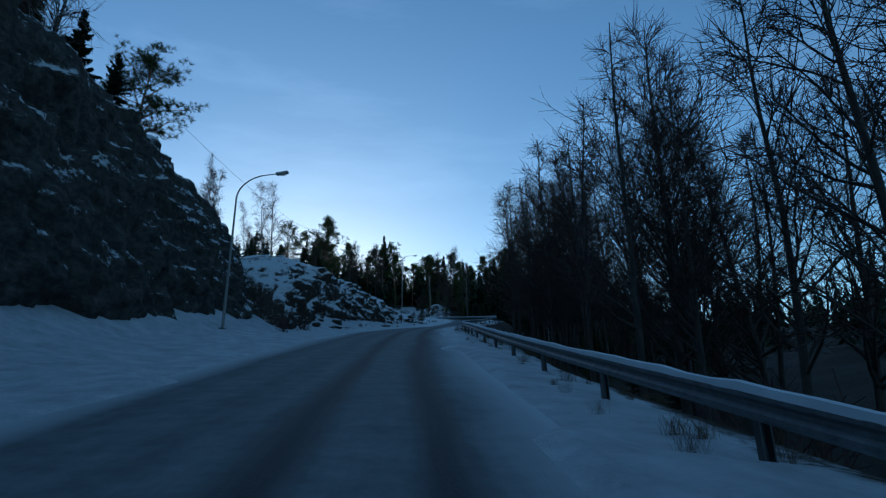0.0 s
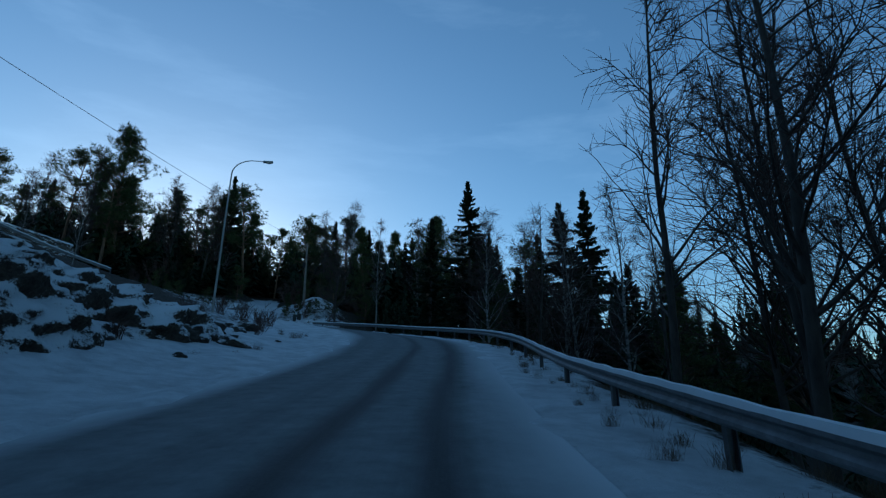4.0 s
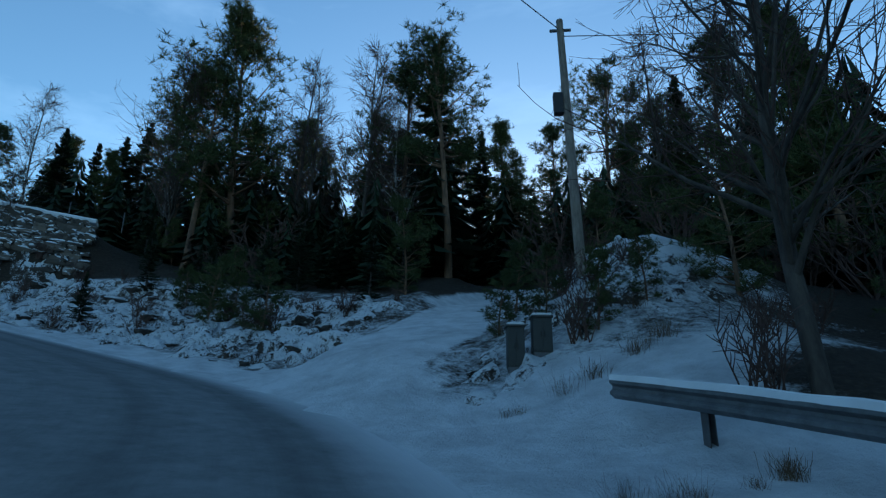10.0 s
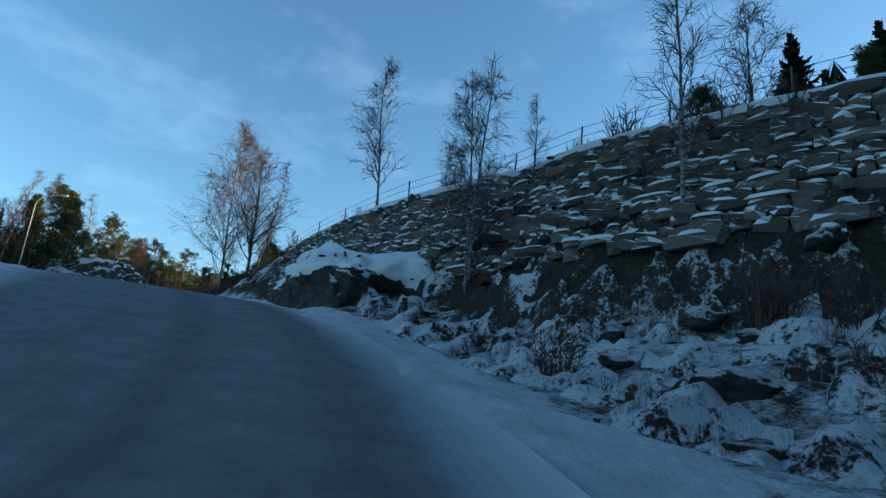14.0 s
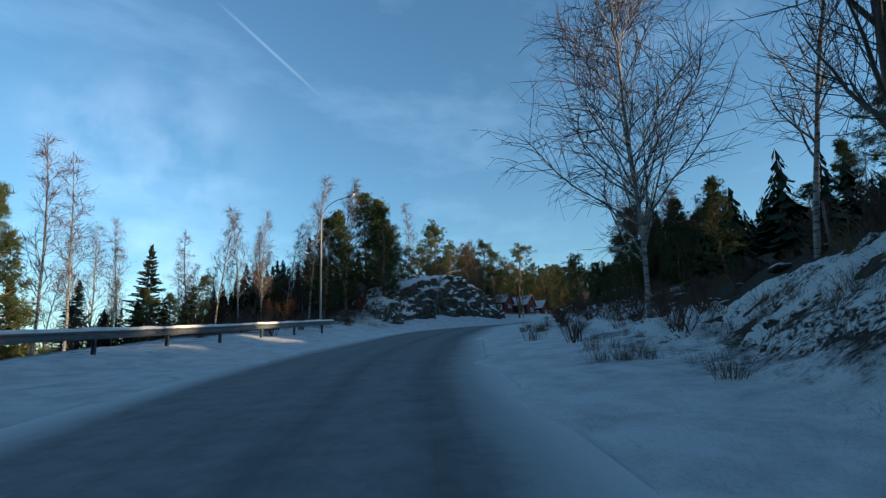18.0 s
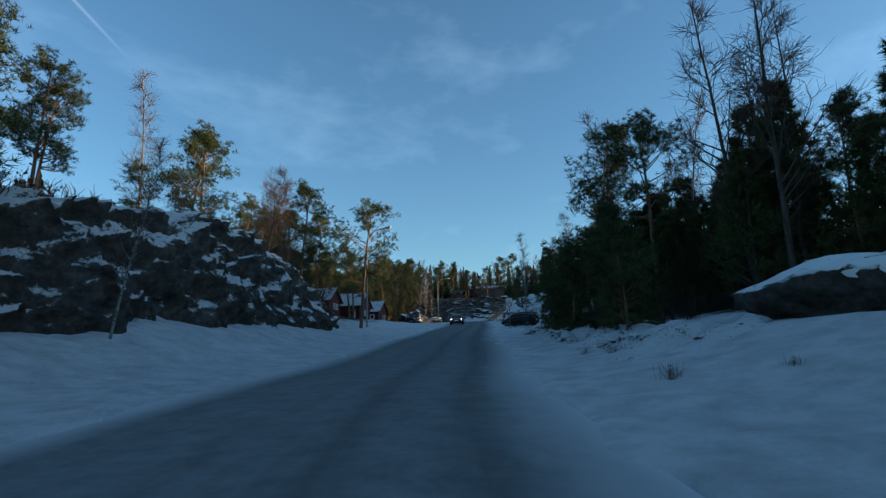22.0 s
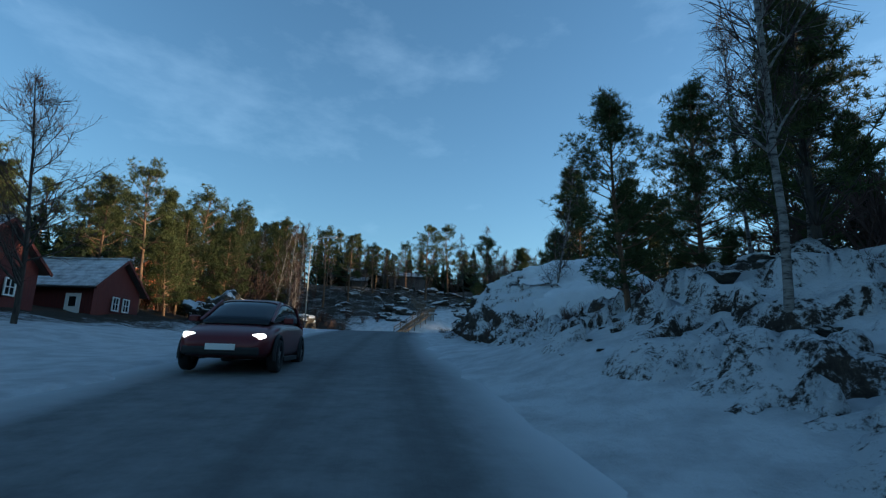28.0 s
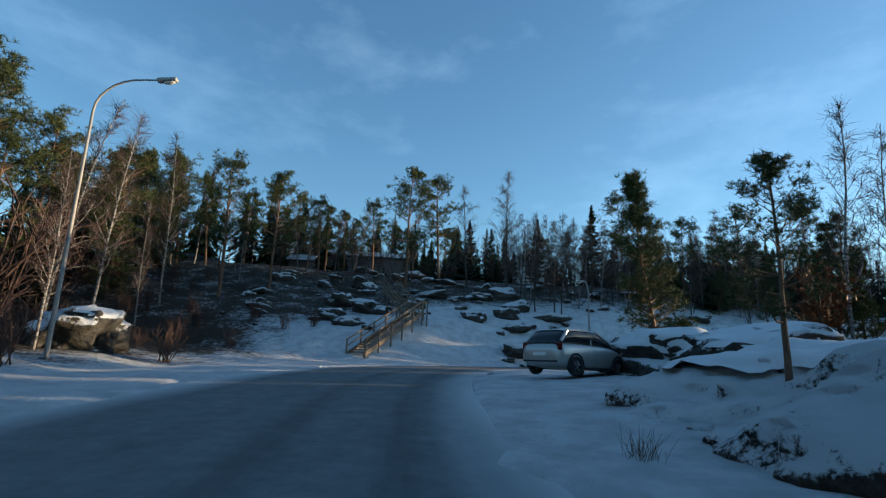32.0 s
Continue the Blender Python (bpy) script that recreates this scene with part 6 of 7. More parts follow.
scatter("shrub", 20, 24.5, 27.5, 8, 14, (0.8, 2.0), 412, "shrubs behind the sign")
scatter("low_pine", 16, 24.0, 26.2, 7.0, 9.5, (2.5, 5.5), 414, "low pines at the thicket's edge")
scatter("low_pine", 14, 10.8, 13.6, 7.5, 12, (1.2, 3.4), 413, "young conifers on the slope")


for x, y, h in ((-190.0, 57.0, 9.0), (-193.5, 55.0, 11.0), (-197.0, 53.5, 10.0), (-199.0, 57.0, 9.0), (-187.0, 53.0, 10.0)):
    plant("full_pine", x, y, h, "trees behind the houses")


# ---- woods in the distance and the dark growth under the near woods: one mesh each ----
def rough_conifer(rng, v, f, x, y, z, h, w):
    for lev in range(10):
        f0 = 0.04 + 0.094 * lev
        r = w * (1.0 - 0.092 * lev)
        for k in range(8):
            a = 2 * math.pi * (k + rng.uniform(-.5, .5)) / 8
            rr, b = r * rng.uniform(0.55, 1.2), rng.uniform(0.2, 0.45)
            top = z + h * (f0 + 0.10 + rng.uniform(0, 0.03))
            low = z + h * (f0 - rng.uniform(-0.02, 0.05))
            n = len(v)
            v += [(x, y, top), (x + rr * math.cos(a - b), y + rr * math.sin(a - b), low + 0.15), (x + rr * 1.15 * math.cos(a), y + rr * 1.15 * math.sin(a), low), (x + rr * math.cos(a + b), y + rr * math.sin(a + b), low + 0.15)]
            f.append((n, n + 1, n + 2, n + 3))


frng = np.random.RandomState(8)
ang, rad = frng.uniform(0, 2 * math.pi, 5200), frng.uniform(75, 330, 5200)
xs, ys = -95 + rad * 1.25 * np.cos(ang), 85 + rad * np.sin(ang)
zs, _, ds = land(xs, ys)
fade = np.clip((np.hypot(xs + 90, ys - 80) - 230) / 500, 0, 1)
zs = zs * (1 - fade) + 60 * fade
clear = (np.abs(ds) > 48) & ~((ys < 60) & (xs > -12) & (xs < 20))
fv, ff = [], []
for x, y, z in list(zip(xs[clear], ys[clear], zs[clear]))[:2400]:
    rough_conifer(frng, fv, ff, x, y, z, frng.uniform(8, 14), frng.uniform(1.4, 2.6))
tagged(put("far_woods", mesh_from("far_woods", fv, ff, M["spruce"])), "dark conifer woods on the distant slopes", "woods", kind="stuff")

UNDER = [
    ((-66, 153), (100, -8), (6, 40), 190, 20, (7, 12)),  # origin, two edges, count, least distance from the road, heights
    ((-64, 150), (98, -8), (4, 30), 260, 13, (3, 7)), ((14, 100), (34, -4), (4, 52), 150, 20, (3, 8)), ((4, 130), (28, -12), (6, 24), 190, 11.0, (1.5, 4)), ((9, 60), (20, 0), (4, 60), 120, 9.5, (1, 2.6)), ((-128, 112), (46, -4), (0, 26), 100, 15, (2.5, 6)),
    ((-190, 98), (52, 4), (0, 24), 130, 13, (2.5, 6)), ((-250, 24), (104, 10), (4, 20), 170, 24, (4, 8)), ((-300, 40), (34, 0), (-4, 96), 190, 14, (2.5, 6)),
    ((-264, 98), (30, 8), (2, 46), 130, 9, (3, 6)), ((-136, 54), (44, 2), (0, 12), 50, 17, (2, 5)), ((-98, 52), (42, 4), (-4, 16), 70, 16, (2, 5)), ((-44, 50), (12, 0), (8, 50), 70, 20, (3, 7)),
]
uv_, uf_ = [], []
for (ox, oy), (ax, ay), (bx, by), n, keep, (lo, hi) in UNDER:
    p, q = frng.uniform(0, 1, n), frng.uniform(0, 1, n)
    xs, ys = ox + ax * p + bx * q, oy + ay * p + by * q
    zs, _, ds = land(xs, ys)
    for x, y, z, d in zip(xs, ys, zs, ds):
        if abs(d) > keep and beside_drive(x, y)[0] > 3.2:
            h = frng.uniform(lo, hi)
            rough_conifer(frng, uv_, uf_, x, y, z, h, h * frng.uniform(0.22, 0.34))
tagged(put("undergrowth", mesh_from("undergrowth", uv_, uf_, M["spruce"])), "dark young conifers growing thickly under the taller trees", "undergrowth", kind="stuff")


# ---- the dry-stone bank above the bend, and the wire fence on it ----
def stone_mesh(seed):
    """A rough block of about 1 x 1 x 1, 26 corners."""
    rng = random.Random(seed)
    bm = bmesh.new()
    bmesh.ops.create_cube(bm, size=1.0)
    bmesh.ops.subdivide_edges(bm, edges=bm.edges[:], cuts=1, use_grid_fill=True)
    for v in bm.verts:
        c = v.co
        k = sum(abs(q) > 0.4 for q in c)
        v.co = c * (0.94 if k == 3 else 1.02 if k == 2 else 1.10) + Vector([rng.uniform(-.12, .12) for _ in range(3)])
    me = bpy.data.meshes.new("stone")
    bm.to_mesh(me)
    bm.free()
    me.materials.append(M["wallstone"])
    return me


STONES = [stone_mesh(500 + k) for k in range(7)]
STONE_DATA = [([v.co.copy() for v in me.vertices], [tuple(p.vertices) for p in me.polygons]) for me in STONES]
wall_rng = random.Random(77)
bank_run = np.concatenate([[0], np.cumsum(np.linalg.norm(np.diff(BANK_LINE, axis=0), axis=1))])
bank_ks = np.arange(len(BANK_LINE))
bank_wall = thing("stone_bank", Matrix.Identity(4), "dry-stone retaining bank of dark rough stones with snowy ledges", "stone wall")
wall_rest, ledges = Soup(), Soup()
single = 0
for course in range(14):
    s = 3.0 + wall_rng.random()
    drop = 0.16 + 0.30 * course
    while s < bank_run[-1] - 3.5:
        long_, high = 0.3 + 0.9 * wall_rng.random() ** 1.6, wall_rng.uniform(0.2, 0.36)
        k = float(np.interp(s + long_ / 2, bank_run, bank_ks))
        i = int(k)
        bx, by, bz = [float(np.interp(k, bank_ks, BANK_LINE[:, c])) for c in range(3)]
        s += long_ * 0.97
        out = drop / 1.75 + wall_rng.uniform(-0.06, 0.16) - 0.12
        x, y, z = bx - BANK_IN[i, 0] * out, by - BANK_IN[i, 1] * out, bz - drop + wall_rng.uniform(-.03, .03)
        if ground_z(x - BANK_IN[i, 0] * 0.45, y - BANK_IN[i, 1] * 0.45) > z + 0.12:
            continue
        if bx < -58:
            break
        if course > 9 and wall_rng.random() < 0.25:
            continue
        yaw = math.degrees(math.atan2(BANK_TAN[i, 1], BANK_TAN[i, 0])) + wall_rng.uniform(-5, 5)
        m = pose(x, y, z, wall_rng.uniform(-9, 9), wall_rng.uniform(-7, 7), yaw) @ Matrix.Diagonal((long_, wall_rng.uniform(0.5, 0.7), high, 1))
        if wall_rng.random() < (0.15 if course < 4 else 0.5):
            front = pose(x - BANK_IN[i, 0] * 0.24, y - BANK_IN[i, 1] * 0.24, z + high * 0.46, 0, wall_rng.uniform(-6, 6), yaw)
            a, b, c = long_ * wall_rng.uniform(0.2, 0.7), wall_rng.uniform(0.06, 0.14), wall_rng.uniform(0.02, 0.08)
            n = len(ledges.v)
            ring = [(math.cos(2 * math.pi * q / 8) * wall_rng.uniform(.8, 1.1), math.sin(2 * math.pi * q / 8) * wall_rng.uniform(.8, 1.1)) for q in range(8)]
            ledges.v += [front @ Vector((p * a, q * b, -0.05)) for p, q in ring] + [front @ Vector((p * a * .7, q * b * .7, c * 0.7)) for p, q in ring] + [front @ Vector((0, 0, c))]
            ledges.f += [(n + q, n + (q + 1) % 8, n + 8 + (q + 1) % 8, n + 8 + q) for q in range(8)] + [(n + 8 + q, n + 8 + (q + 1) % 8, n + 16) for q in range(8)]
        which = wall_rng.randrange(7)
        if -53 < bx < -37 and single < 300:
            put("stone", STONES[which], bank_wall, at=m)
            single += 1
        else:
            vs, fs = STONE_DATA[which]
            n = len(wall_rest.v)
            wall_rest.v += [m @ v for v in vs]
            wall_rest.f += [tuple(n + q for q in f) for f in fs]
rest = put("masonry", wall_rest.mesh("masonry", M["wallstone"]), bank_wall)
tagged(rest, kind="stuff")
tagged(put("ledge_snow", ledges.mesh("ledge_snow", M["snow"], True), bank_wall, "snow lying on the ledges"), kind="stuff")

# snow roll along the rim
rim_end = int(np.searchsorted(-BANK_LINE[:, 0], 56.0))
rim_xy = BANK_LINE[5:rim_end, :2] - BANK_IN[5:rim_end] * 0.05
sweep(rim_xy, BANK_LINE[5:rim_end, 2], [(-0.25, -0.10), (-0.28, 0.06), (-0.10, 0.20), (0.35, 0.22), (0.9, 0.10), (0.9, -0.2)], M["snow"], "snow_rim", bank_wall, 1, "rounded lip of snow along the top", 0.12, wall_rng)

fence = thing("wire_fence", Matrix.Identity(4), "thin wire fence with dark posts on top of the stone bank", "fence")
fence_post = Soup()
fence_post.tube([Vector((0, 0, -0.3)), Vector((0, 0, 0.6)), Vector((0, 0, 1.15))], [0.035, 0.033, 0.03], 6)
fence_post.f.append(tuple(range(12, 18)))
fence_post = fence_post.mesh("post", M["post"])
tops = []
for s in np.arange(2.0, bank_run[-1] - 8, 3.1):
    k = float(np.interp(s, bank_run, bank_ks))
    i = int(k)
    bx, by, bz = [float(np.interp(k, bank_ks, BANK_LINE[:, c])) for c in range(3)]
    x, y = bx + BANK_IN[i, 0] * 0.3, by + BANK_IN[i, 1] * 0.3
    put("post", fence_post, fence, at=pose(x, y, bz, wall_rng.uniform(-3, 3), wall_rng.uniform(-3, 3), 0))
    tops.append(Vector((x, y, bz)))
for h in (0.45, 0.78, 1.10):
    line = Soup()
    line.tube([p + Vector((0, 0, h)) for p in tops], [0.009] * len(tops), 4)
    put("wire", line.mesh("wire", M["black"]), fence)


# ---- houses ----
def window(wall, x, y, z, w, h, yaw, cross=True):
    """A white casement on a wall; its own x runs along the wall and y points out of it."""
    s = Soup()
    a, b, c, d = w / 2 + 0.08, h / 2 + 0.08, w / 2, h / 2
    for yy in (0.0, 0.07):
        s.v += [Vector((sx * p, yy, sz * q)) for p, q in ((a, b), (c, d)) for sx, sz in ((-1, -1), (1, -1), (1, 1), (-1, 1))]
    for k in range(4):
        m = (k + 1) % 4
        s.f += [(8 + k, 8 + m, 12 + m, 12 + k), (k, m, 8 + m, 8 + k), (4 + m, 4 + k, 12 + k, 12 + m)]
    win = put("window", s.mesh("window", M["white"]), wall, "white-framed window", pose(x, y, z, 0, 0, yaw))
    part("pane", boxed((w, 0.02, h), (0, 0.012, 0)), M["pane"], win)
    if cross:
        part("glazing_bar", boxed((0.045, 0.03, h), (0, 0.04, 0)), M["white"], win)
        part("glazing_bar", boxed((w, 0.026, 0.04), (0, 0.04, 0)), M["white"], win)
    return win


def gable_slab(a, y, low, eave, ridge, thick=0.14):
    s = Soup()
    for yy in (y - thick, y):
        s.v += [Vector((-a, yy, low)), Vector((a, yy, low)), Vector((a, yy, eave)), Vector((0, yy, ridge)), Vector((-a, yy, eave))]
    s.f += [(4, 3, 2, 1, 0), (5, 6, 7, 8, 9)] + [(k, (k + 1) % 5, 5 + (k + 1) % 5, 5 + k) for k in range(5)]
    return s


def cabin(x, y, z, w, long_, eave, ridge, yaw, label, paint, door=True, gable_windows=2, side_window=True):
    """A gabled house: ridge along its own y, gable to +y, door on its +x side."""
    house = thing("house", pose(x, y, z, 0, 0, yaw), label, "house", "red wooden houses")
    a, b = w / 2, long_ / 2
    front = put("gable_wall", gable_slab(a, b, -0.6, eave - 0.05, ridge - 0.05).mesh("gable_wall", M[paint]), house)
    put("gable_wall", gable_slab(a, -b + 0.14, -0.6, eave - 0.05, ridge - 0.05).mesh("gable_wall", M[paint]), house)
    side = part("side_wall", boxed((0.14, long_ - 0.3, eave + 0.55), (a - 0.07, 0, (eave - 0.65) / 2)), M[paint], house)
    part("side_wall", boxed((0.14, long_ - 0.3, eave + 0.55), (-a + 0.07, 0, (eave - 0.65) / 2)), M[paint], house)
    part("foundation", boxed((w + 0.1, long_ + 0.1, 0.9), (0, 0, -0.52)), M["post"], house)
    run = math.hypot(a + 0.45, (ridge - eave) * (a + 0.45) / a)
    pitch = math.degrees(math.atan2(ridge - eave, a))
    for sgn in (-1, 1):
        mid = ridge + 0.05 - (ridge - eave) * (a + 0.45) / a / 2
        deck = part("roof", boxed((run, long_ + 0.76, 0.06), (sgn * (a + 0.45) / 2, 0, mid), (0, sgn * pitch, 0)), M["greywall"], house, "tiled roof slope under thin snow")
        n = 9
        for k in range(n):
            f = (k + 0.5) / n
            px = sgn * (a + 0.45) * (1 - f)
            pz = ridge + 0.12 - (ridge - eave) * (a + 0.45) / a * (1 - f)
            part("roof_course", boxed((run / n + 0.05, long_ + 0.8, 0.05), (px, 0, pz), (0, sgn * (pitch - 3), 0), 0.012), M["roof"], deck)
        part("barge_board", boxed((run, 0.04, 0.17), (sgn * (a + 0.45) / 2, b + 0.43, ridge + 0.02 - (ridge - eave) * (a + 0.45) / a / 2), (0, sgn * pitch, 0)), M[paint], house)
    part("ridge_cap", boxed((0.26, long_ + 0.8, 0.10), (0, 0, ridge + 0.17), (0, 0, 0), 0.03), M["roof"], house)
    gutter = Soup()
    gutter.tube([Vector((a + 0.47, -b - 0.4, eave - 0.32)), Vector((a + 0.47, b + 0.4, eave - 0.32))], [0.06, 0.06], 8)
    put("gutter", gutter.mesh("gutter", M["black"]), house)
    if gable_windows:
        for k in range(gable_windows):
            window(front, -0.3 + 1.1 * k - 0.5 * (gable_windows - 1), b + 0.08, 1.65, 0.55, 0.75, 0)
    if side_window:
        window(side, a + 0.08, -b * 0.45, 1.55, 1.5, 1.05, -90, False)
        window(side, a + 0.08, -b * 0.45 - 1.75, 1.55, 0.7, 1.05, -90, False)
    if door:
        leaf = part("door", boxed((0.06, 0.95, 2.05), (a + 0.10, (b - 1.15), 1.03), (0, 0, 0), 0.01), M["white"], house, "white panelled door")
        part("door_pane", boxed((0.02, 0.42, 0.6), (a + 0.14, (b - 1.15), 1.55)), M["pane"], leaf)
        part("handle", boxed((0.05, 0.13, 0.03), (a + 0.16, (b - 1.15) - 0.36, 1.02), (0, 0, 0), 0.008), M["zinc"], leaf)
        part("door_step", boxed((0.9, 1.4, 0.18), (a + 0.55, (b - 1.15), -0.05), (0, 0, 0), 0.02), M["snow"], house)
    return house


cabin(-172.1, 55.0, 46.4, 5.2, 9.0, 2.9, 4.9, 4, "dark red boarded garage with snowy tiled roof and white door", "red")
cabin(-181.6, 54.6, 46.5, 4.8, 8.6, 2.7, 4.5, 4, "red boarded cabin with white-framed windows and snowy roof", "red")
cabin(-164.6, 53.6, 46.9, 4.4, 8.0, 2.6, 4.4, 4, "small red boarded cabin with two white gable windows", "red")
cabin(-195.5, 46.5, 49.6, 7.0, 8.0, 2.4, 4.3, 10, "red boarded house with low sunlight put into its wall colour", "sunlit_red", False, 2, False)
cabin(-277.0, 61.0, ground_z(-277, 61) + 0.3, 9.0, 13.0, 3.6, 5.0, 8, "grey boarded building with a shallow snowy roof on the hill", "greywall", False, 0, False)
cabin(-268.0, 52.5, ground_z(-268, 52.5) + 0.2, 3.0, 3.4, 2.2, 3.0, 0, "small grey shed on the hill beside the building", "greywall", False, 0, False)
cabin(-276.0, 86.0, ground_z(-276, 86) + 0.4, 5.0, 7.0, 3.2, 5.4, -80, "white-gabled house among the trees on the hill", "white", False, 2, False)


# ---- cars ----
def loft(rings):
    s = Soup()
    n = len(rings[0])
    for r in rings:
        s.v += r
    for i in range(len(rings) - 1):
        for k in range(n):
            a, b = i * n + k, i * n + (k + 1) % n
            s.f.append((a, b, b + n, a + n))
    s.f += [tuple(range(n))[::-1], tuple((len(rings) - 1) * n + k for k in range(n))]
    return s


def section(x, half, low, high, power=3.4, n=24):
    """A closed rounded-box outline across the car at x."""
    out = []
    for k in range(n):
        th = 2 * math.pi * k / n
        c, s = math.cos(th), math.sin(th)
        out.append(Vector((x, half * math.copysign(abs(c) ** (2 / power), c), (low + high) / 2 + (high - low) / 2 * math.copysign(abs(s) ** (2 / power), s))))
    return out


def wheel(parent, x, y, r):
    """Tyre with a five-spoke rim; y < 0 faces the other way."""
    sgn = 1 if y > 0 else -1
    t = Soup()
    prof = [(r * 0.62, -0.10), (r * 0.93, -0.10), (r, -0.06), (r, 0.06), (r * 0.93, 0.10), (r * 0.62, 0.10)]
    for k in range(24):
        th = 2 * math.pi * k / 24
        t.v += [Vector((x + q * math.cos(th), y + w, r + q * math.sin(th))) for q, w in prof]
    for k in range(24):
        for j in range(6):
            a, b = k * 6 + j, k * 6 + (j + 1) % 6
            c, d = (k + 1) % 24 * 6 + (j + 1) % 6, (k + 1) % 24 * 6 + j
            t.f.append((a, b, c, d))
    hub = new("wheel", t.mesh("wheel", M["tyre"], True))
    hub.parent = parent
    bm = bmesh.new()
    bmesh.ops.create_cone(bm, cap_ends=True, segments=20, radius1=r * 0.2, radius2=r * 0.2, depth=0.1, matrix=pose(x, y + sgn * 0.04, r, 90, 0, 0))
    for k in range(5):
        a = 2 * math.pi * k / 5 + 0.3
        box(bm, (r * 0.5, 0.04, r * 0.16), (x + r * 0.36 * math.cos(a), y + sgn * 0.06, r + r * 0.36 * math.sin(a)), (0, -math.degrees(a), 0), 0.008)
    bmesh.ops.create_cone(bm, cap_ends=True, segments=20, radius1=r * 0.6, radius2=r * 0.6, depth=0.06, matrix=pose(x, y - sgn * 0.03, r, 90, 0, 0))
    part("rim", bm, M["zinc"], hub, "five-spoke alloy rim")


def car(x, y, z, yaw, paint, label, length=4.2, width=1.76, height=1.46, lit=False, trim=False, pitch=0.0, estate=0.0):
    """A hatchback: its own +x is forwards."""
    ob = thing("car", pose(x, y, z, 0, pitch, yaw), label, "car")
    L, W, H = length / 2, width / 2, height
    hull = [(-L, .70, .42, .72), (-L + .05, .86, .34, .92), (-L + .25, .95, .26, .98), (-L + .7, 1.0, .22, 1.0), (-0.5, 1.0, .20, 1.0), (0.5, 1.0, .20, .98), (L - 1.15, 1.0, .22, .95),
            (L - .75, .98, .24, .88), (L - .35, .93, .26, .78), (L - .10, .84, .30, .68), (L, .68, .36, .58)]
    rings = [section(px, W * w, lo, hi * H / 1.46, 4.6) for px, w, lo, hi in hull]
    put("body", loft(rings).mesh("body", M[paint], True), ob)
    tail = -L + 0.10 - estate * 0.06
    house = [(tail, .74, .90, .99), (tail + .16, .78, .9, 1.18), (tail + .42, .80, .9, 1.38), (tail + .85, .80, .9, 1.45), (-0.25, .80, .9, 1.47), (0.15, .79, .9, 1.44), (0.55, .77, .9, 1.30), (1.0, .75, .9, 1.08), (1.28, .72, .88, .94)]
    rings = [section(px, W * w, lo * H / 1.46, hi * H / 1.46, 3.6) for px, w, lo, hi in house]
    put("cabin", loft(rings).mesh("cabin", M["pane"], True), ob, "dark tinted windows all round")
    # roof skin and pillars over the glass
    roof = Soup()
    lines = []
    for px, w, lo, hi in [(tail + .40, .80, .9, 1.385), (tail + .62, .805, .9, 1.435), (tail + .85, .805, .9, 1.465), (-0.25, .805, .9, 1.485), (0.12, .795, .9, 1.455), (0.22, .79, .9, 1.425)]:
        ring = section(px, W * w + .012, lo * H / 1.46, hi * H / 1.46, 3.6)
        lines.append(ring[2:11])
    for r in lines:
        roof.v += r
    for i in range(len(lines) - 1):
        for k in range(8):
            a = i * 9 + k
            roof.f.append((a, a + 1, a + 10, a + 9))
    put("roof", roof.mesh("roof", M[paint], True), ob)
    for sgn in (-1, 1):
        for (x0, z0), (x1, z1), r in (((1.22, .95), (0.22, 1.40), .035), ((-0.15, .97), (-0.22, 1.43), .035), ((tail + .10, 1.0), (tail + .50, 1.36), .06)):
            p = Soup()
            y0, y1 = sgn * W * .79, sgn * W * (.70 if r < .05 else .72)
            p.tube([Vector((x0, y0, z0 * H / 1.46)), Vector((x1, y1, z1 * H / 1.46))], [r, r], 6)
            put("pillar", p.mesh("pillar", M[paint], True), ob)
        part("mirror", boxed((0.16, 0.2, 0.13), (0.82, sgn * (W + .06), 1.0 * H / 1.46), (0, 0, sgn * 12), 0.03), M[paint], ob)
        if trim:
            t = Soup()
            pts = [(1.18, .965), (0.85, 1.12), (0.35, 1.30), (-0.2, 1.365), (-0.8, 1.35), (-1.3, 1.27), (-1.52, 1.18), (-1.42, 1.03), (-0.6, .995), (0.3, .985), (1.18, .965)]
            t.tube([Vector((px, sgn * W * (.832 - .04 * max(0, pz - .97) / .4), pz * H / 1.5)) for px, pz in pts], [.013] * len(pts), 5)
            put("window_trim", t.mesh("window_trim", M["chrome"], True), ob, "bright strip round the side windows")
            t = Soup()
            pts = [(0.1, 1.44), (-0.1, 1.50), (-0.9, 1.50), (-1.35, 1.42)]
            t.tube([Vector((px, sgn * W * .62, pz)) for px, pz in pts], [.016] * 4, 5)
            put("roof_rail", t.mesh("roof_rail", M["chrome"], True), ob, "bright roof rail")
        head = part("headlight", boxed((0.20, 0.24, 0.11), (L - .20, sgn * W * .70, .66 * H / 1.46), (0, 12, -sgn * 22), 0.04), M["headlamp"] if lit else M["glass"], ob, "lit headlamp" if lit else "clear headlamp")
        part("tail_light", boxed((0.16, 0.20, 0.26), (-L + .13, sgn * W * .78, .86 * H / 1.46), (0, 0, sgn * 20), 0.03), M["tail"], ob, "red tail lamp")
        part("sill", boxed((1.5, 0.05, 0.10), (0.0, sgn * W * .99, .24), (0, 0, 0), 0.015), M["black"], ob)
        for px in (L - .82, -L + .78):
            arch = Soup()
            pts = [Vector((px + .37 * math.cos(a), sgn * (W * .985), .32 + .37 * math.sin(a))) for a in np.linspace(-0.25, math.pi + 0.25, 15)]
            arch.tube(pts, [.045] * 15, 6)
            put("wheel_arch", arch.mesh("wheel_arch", M["black"], True), ob)
            wheel(ob, px, sgn * (W - .06), .315)
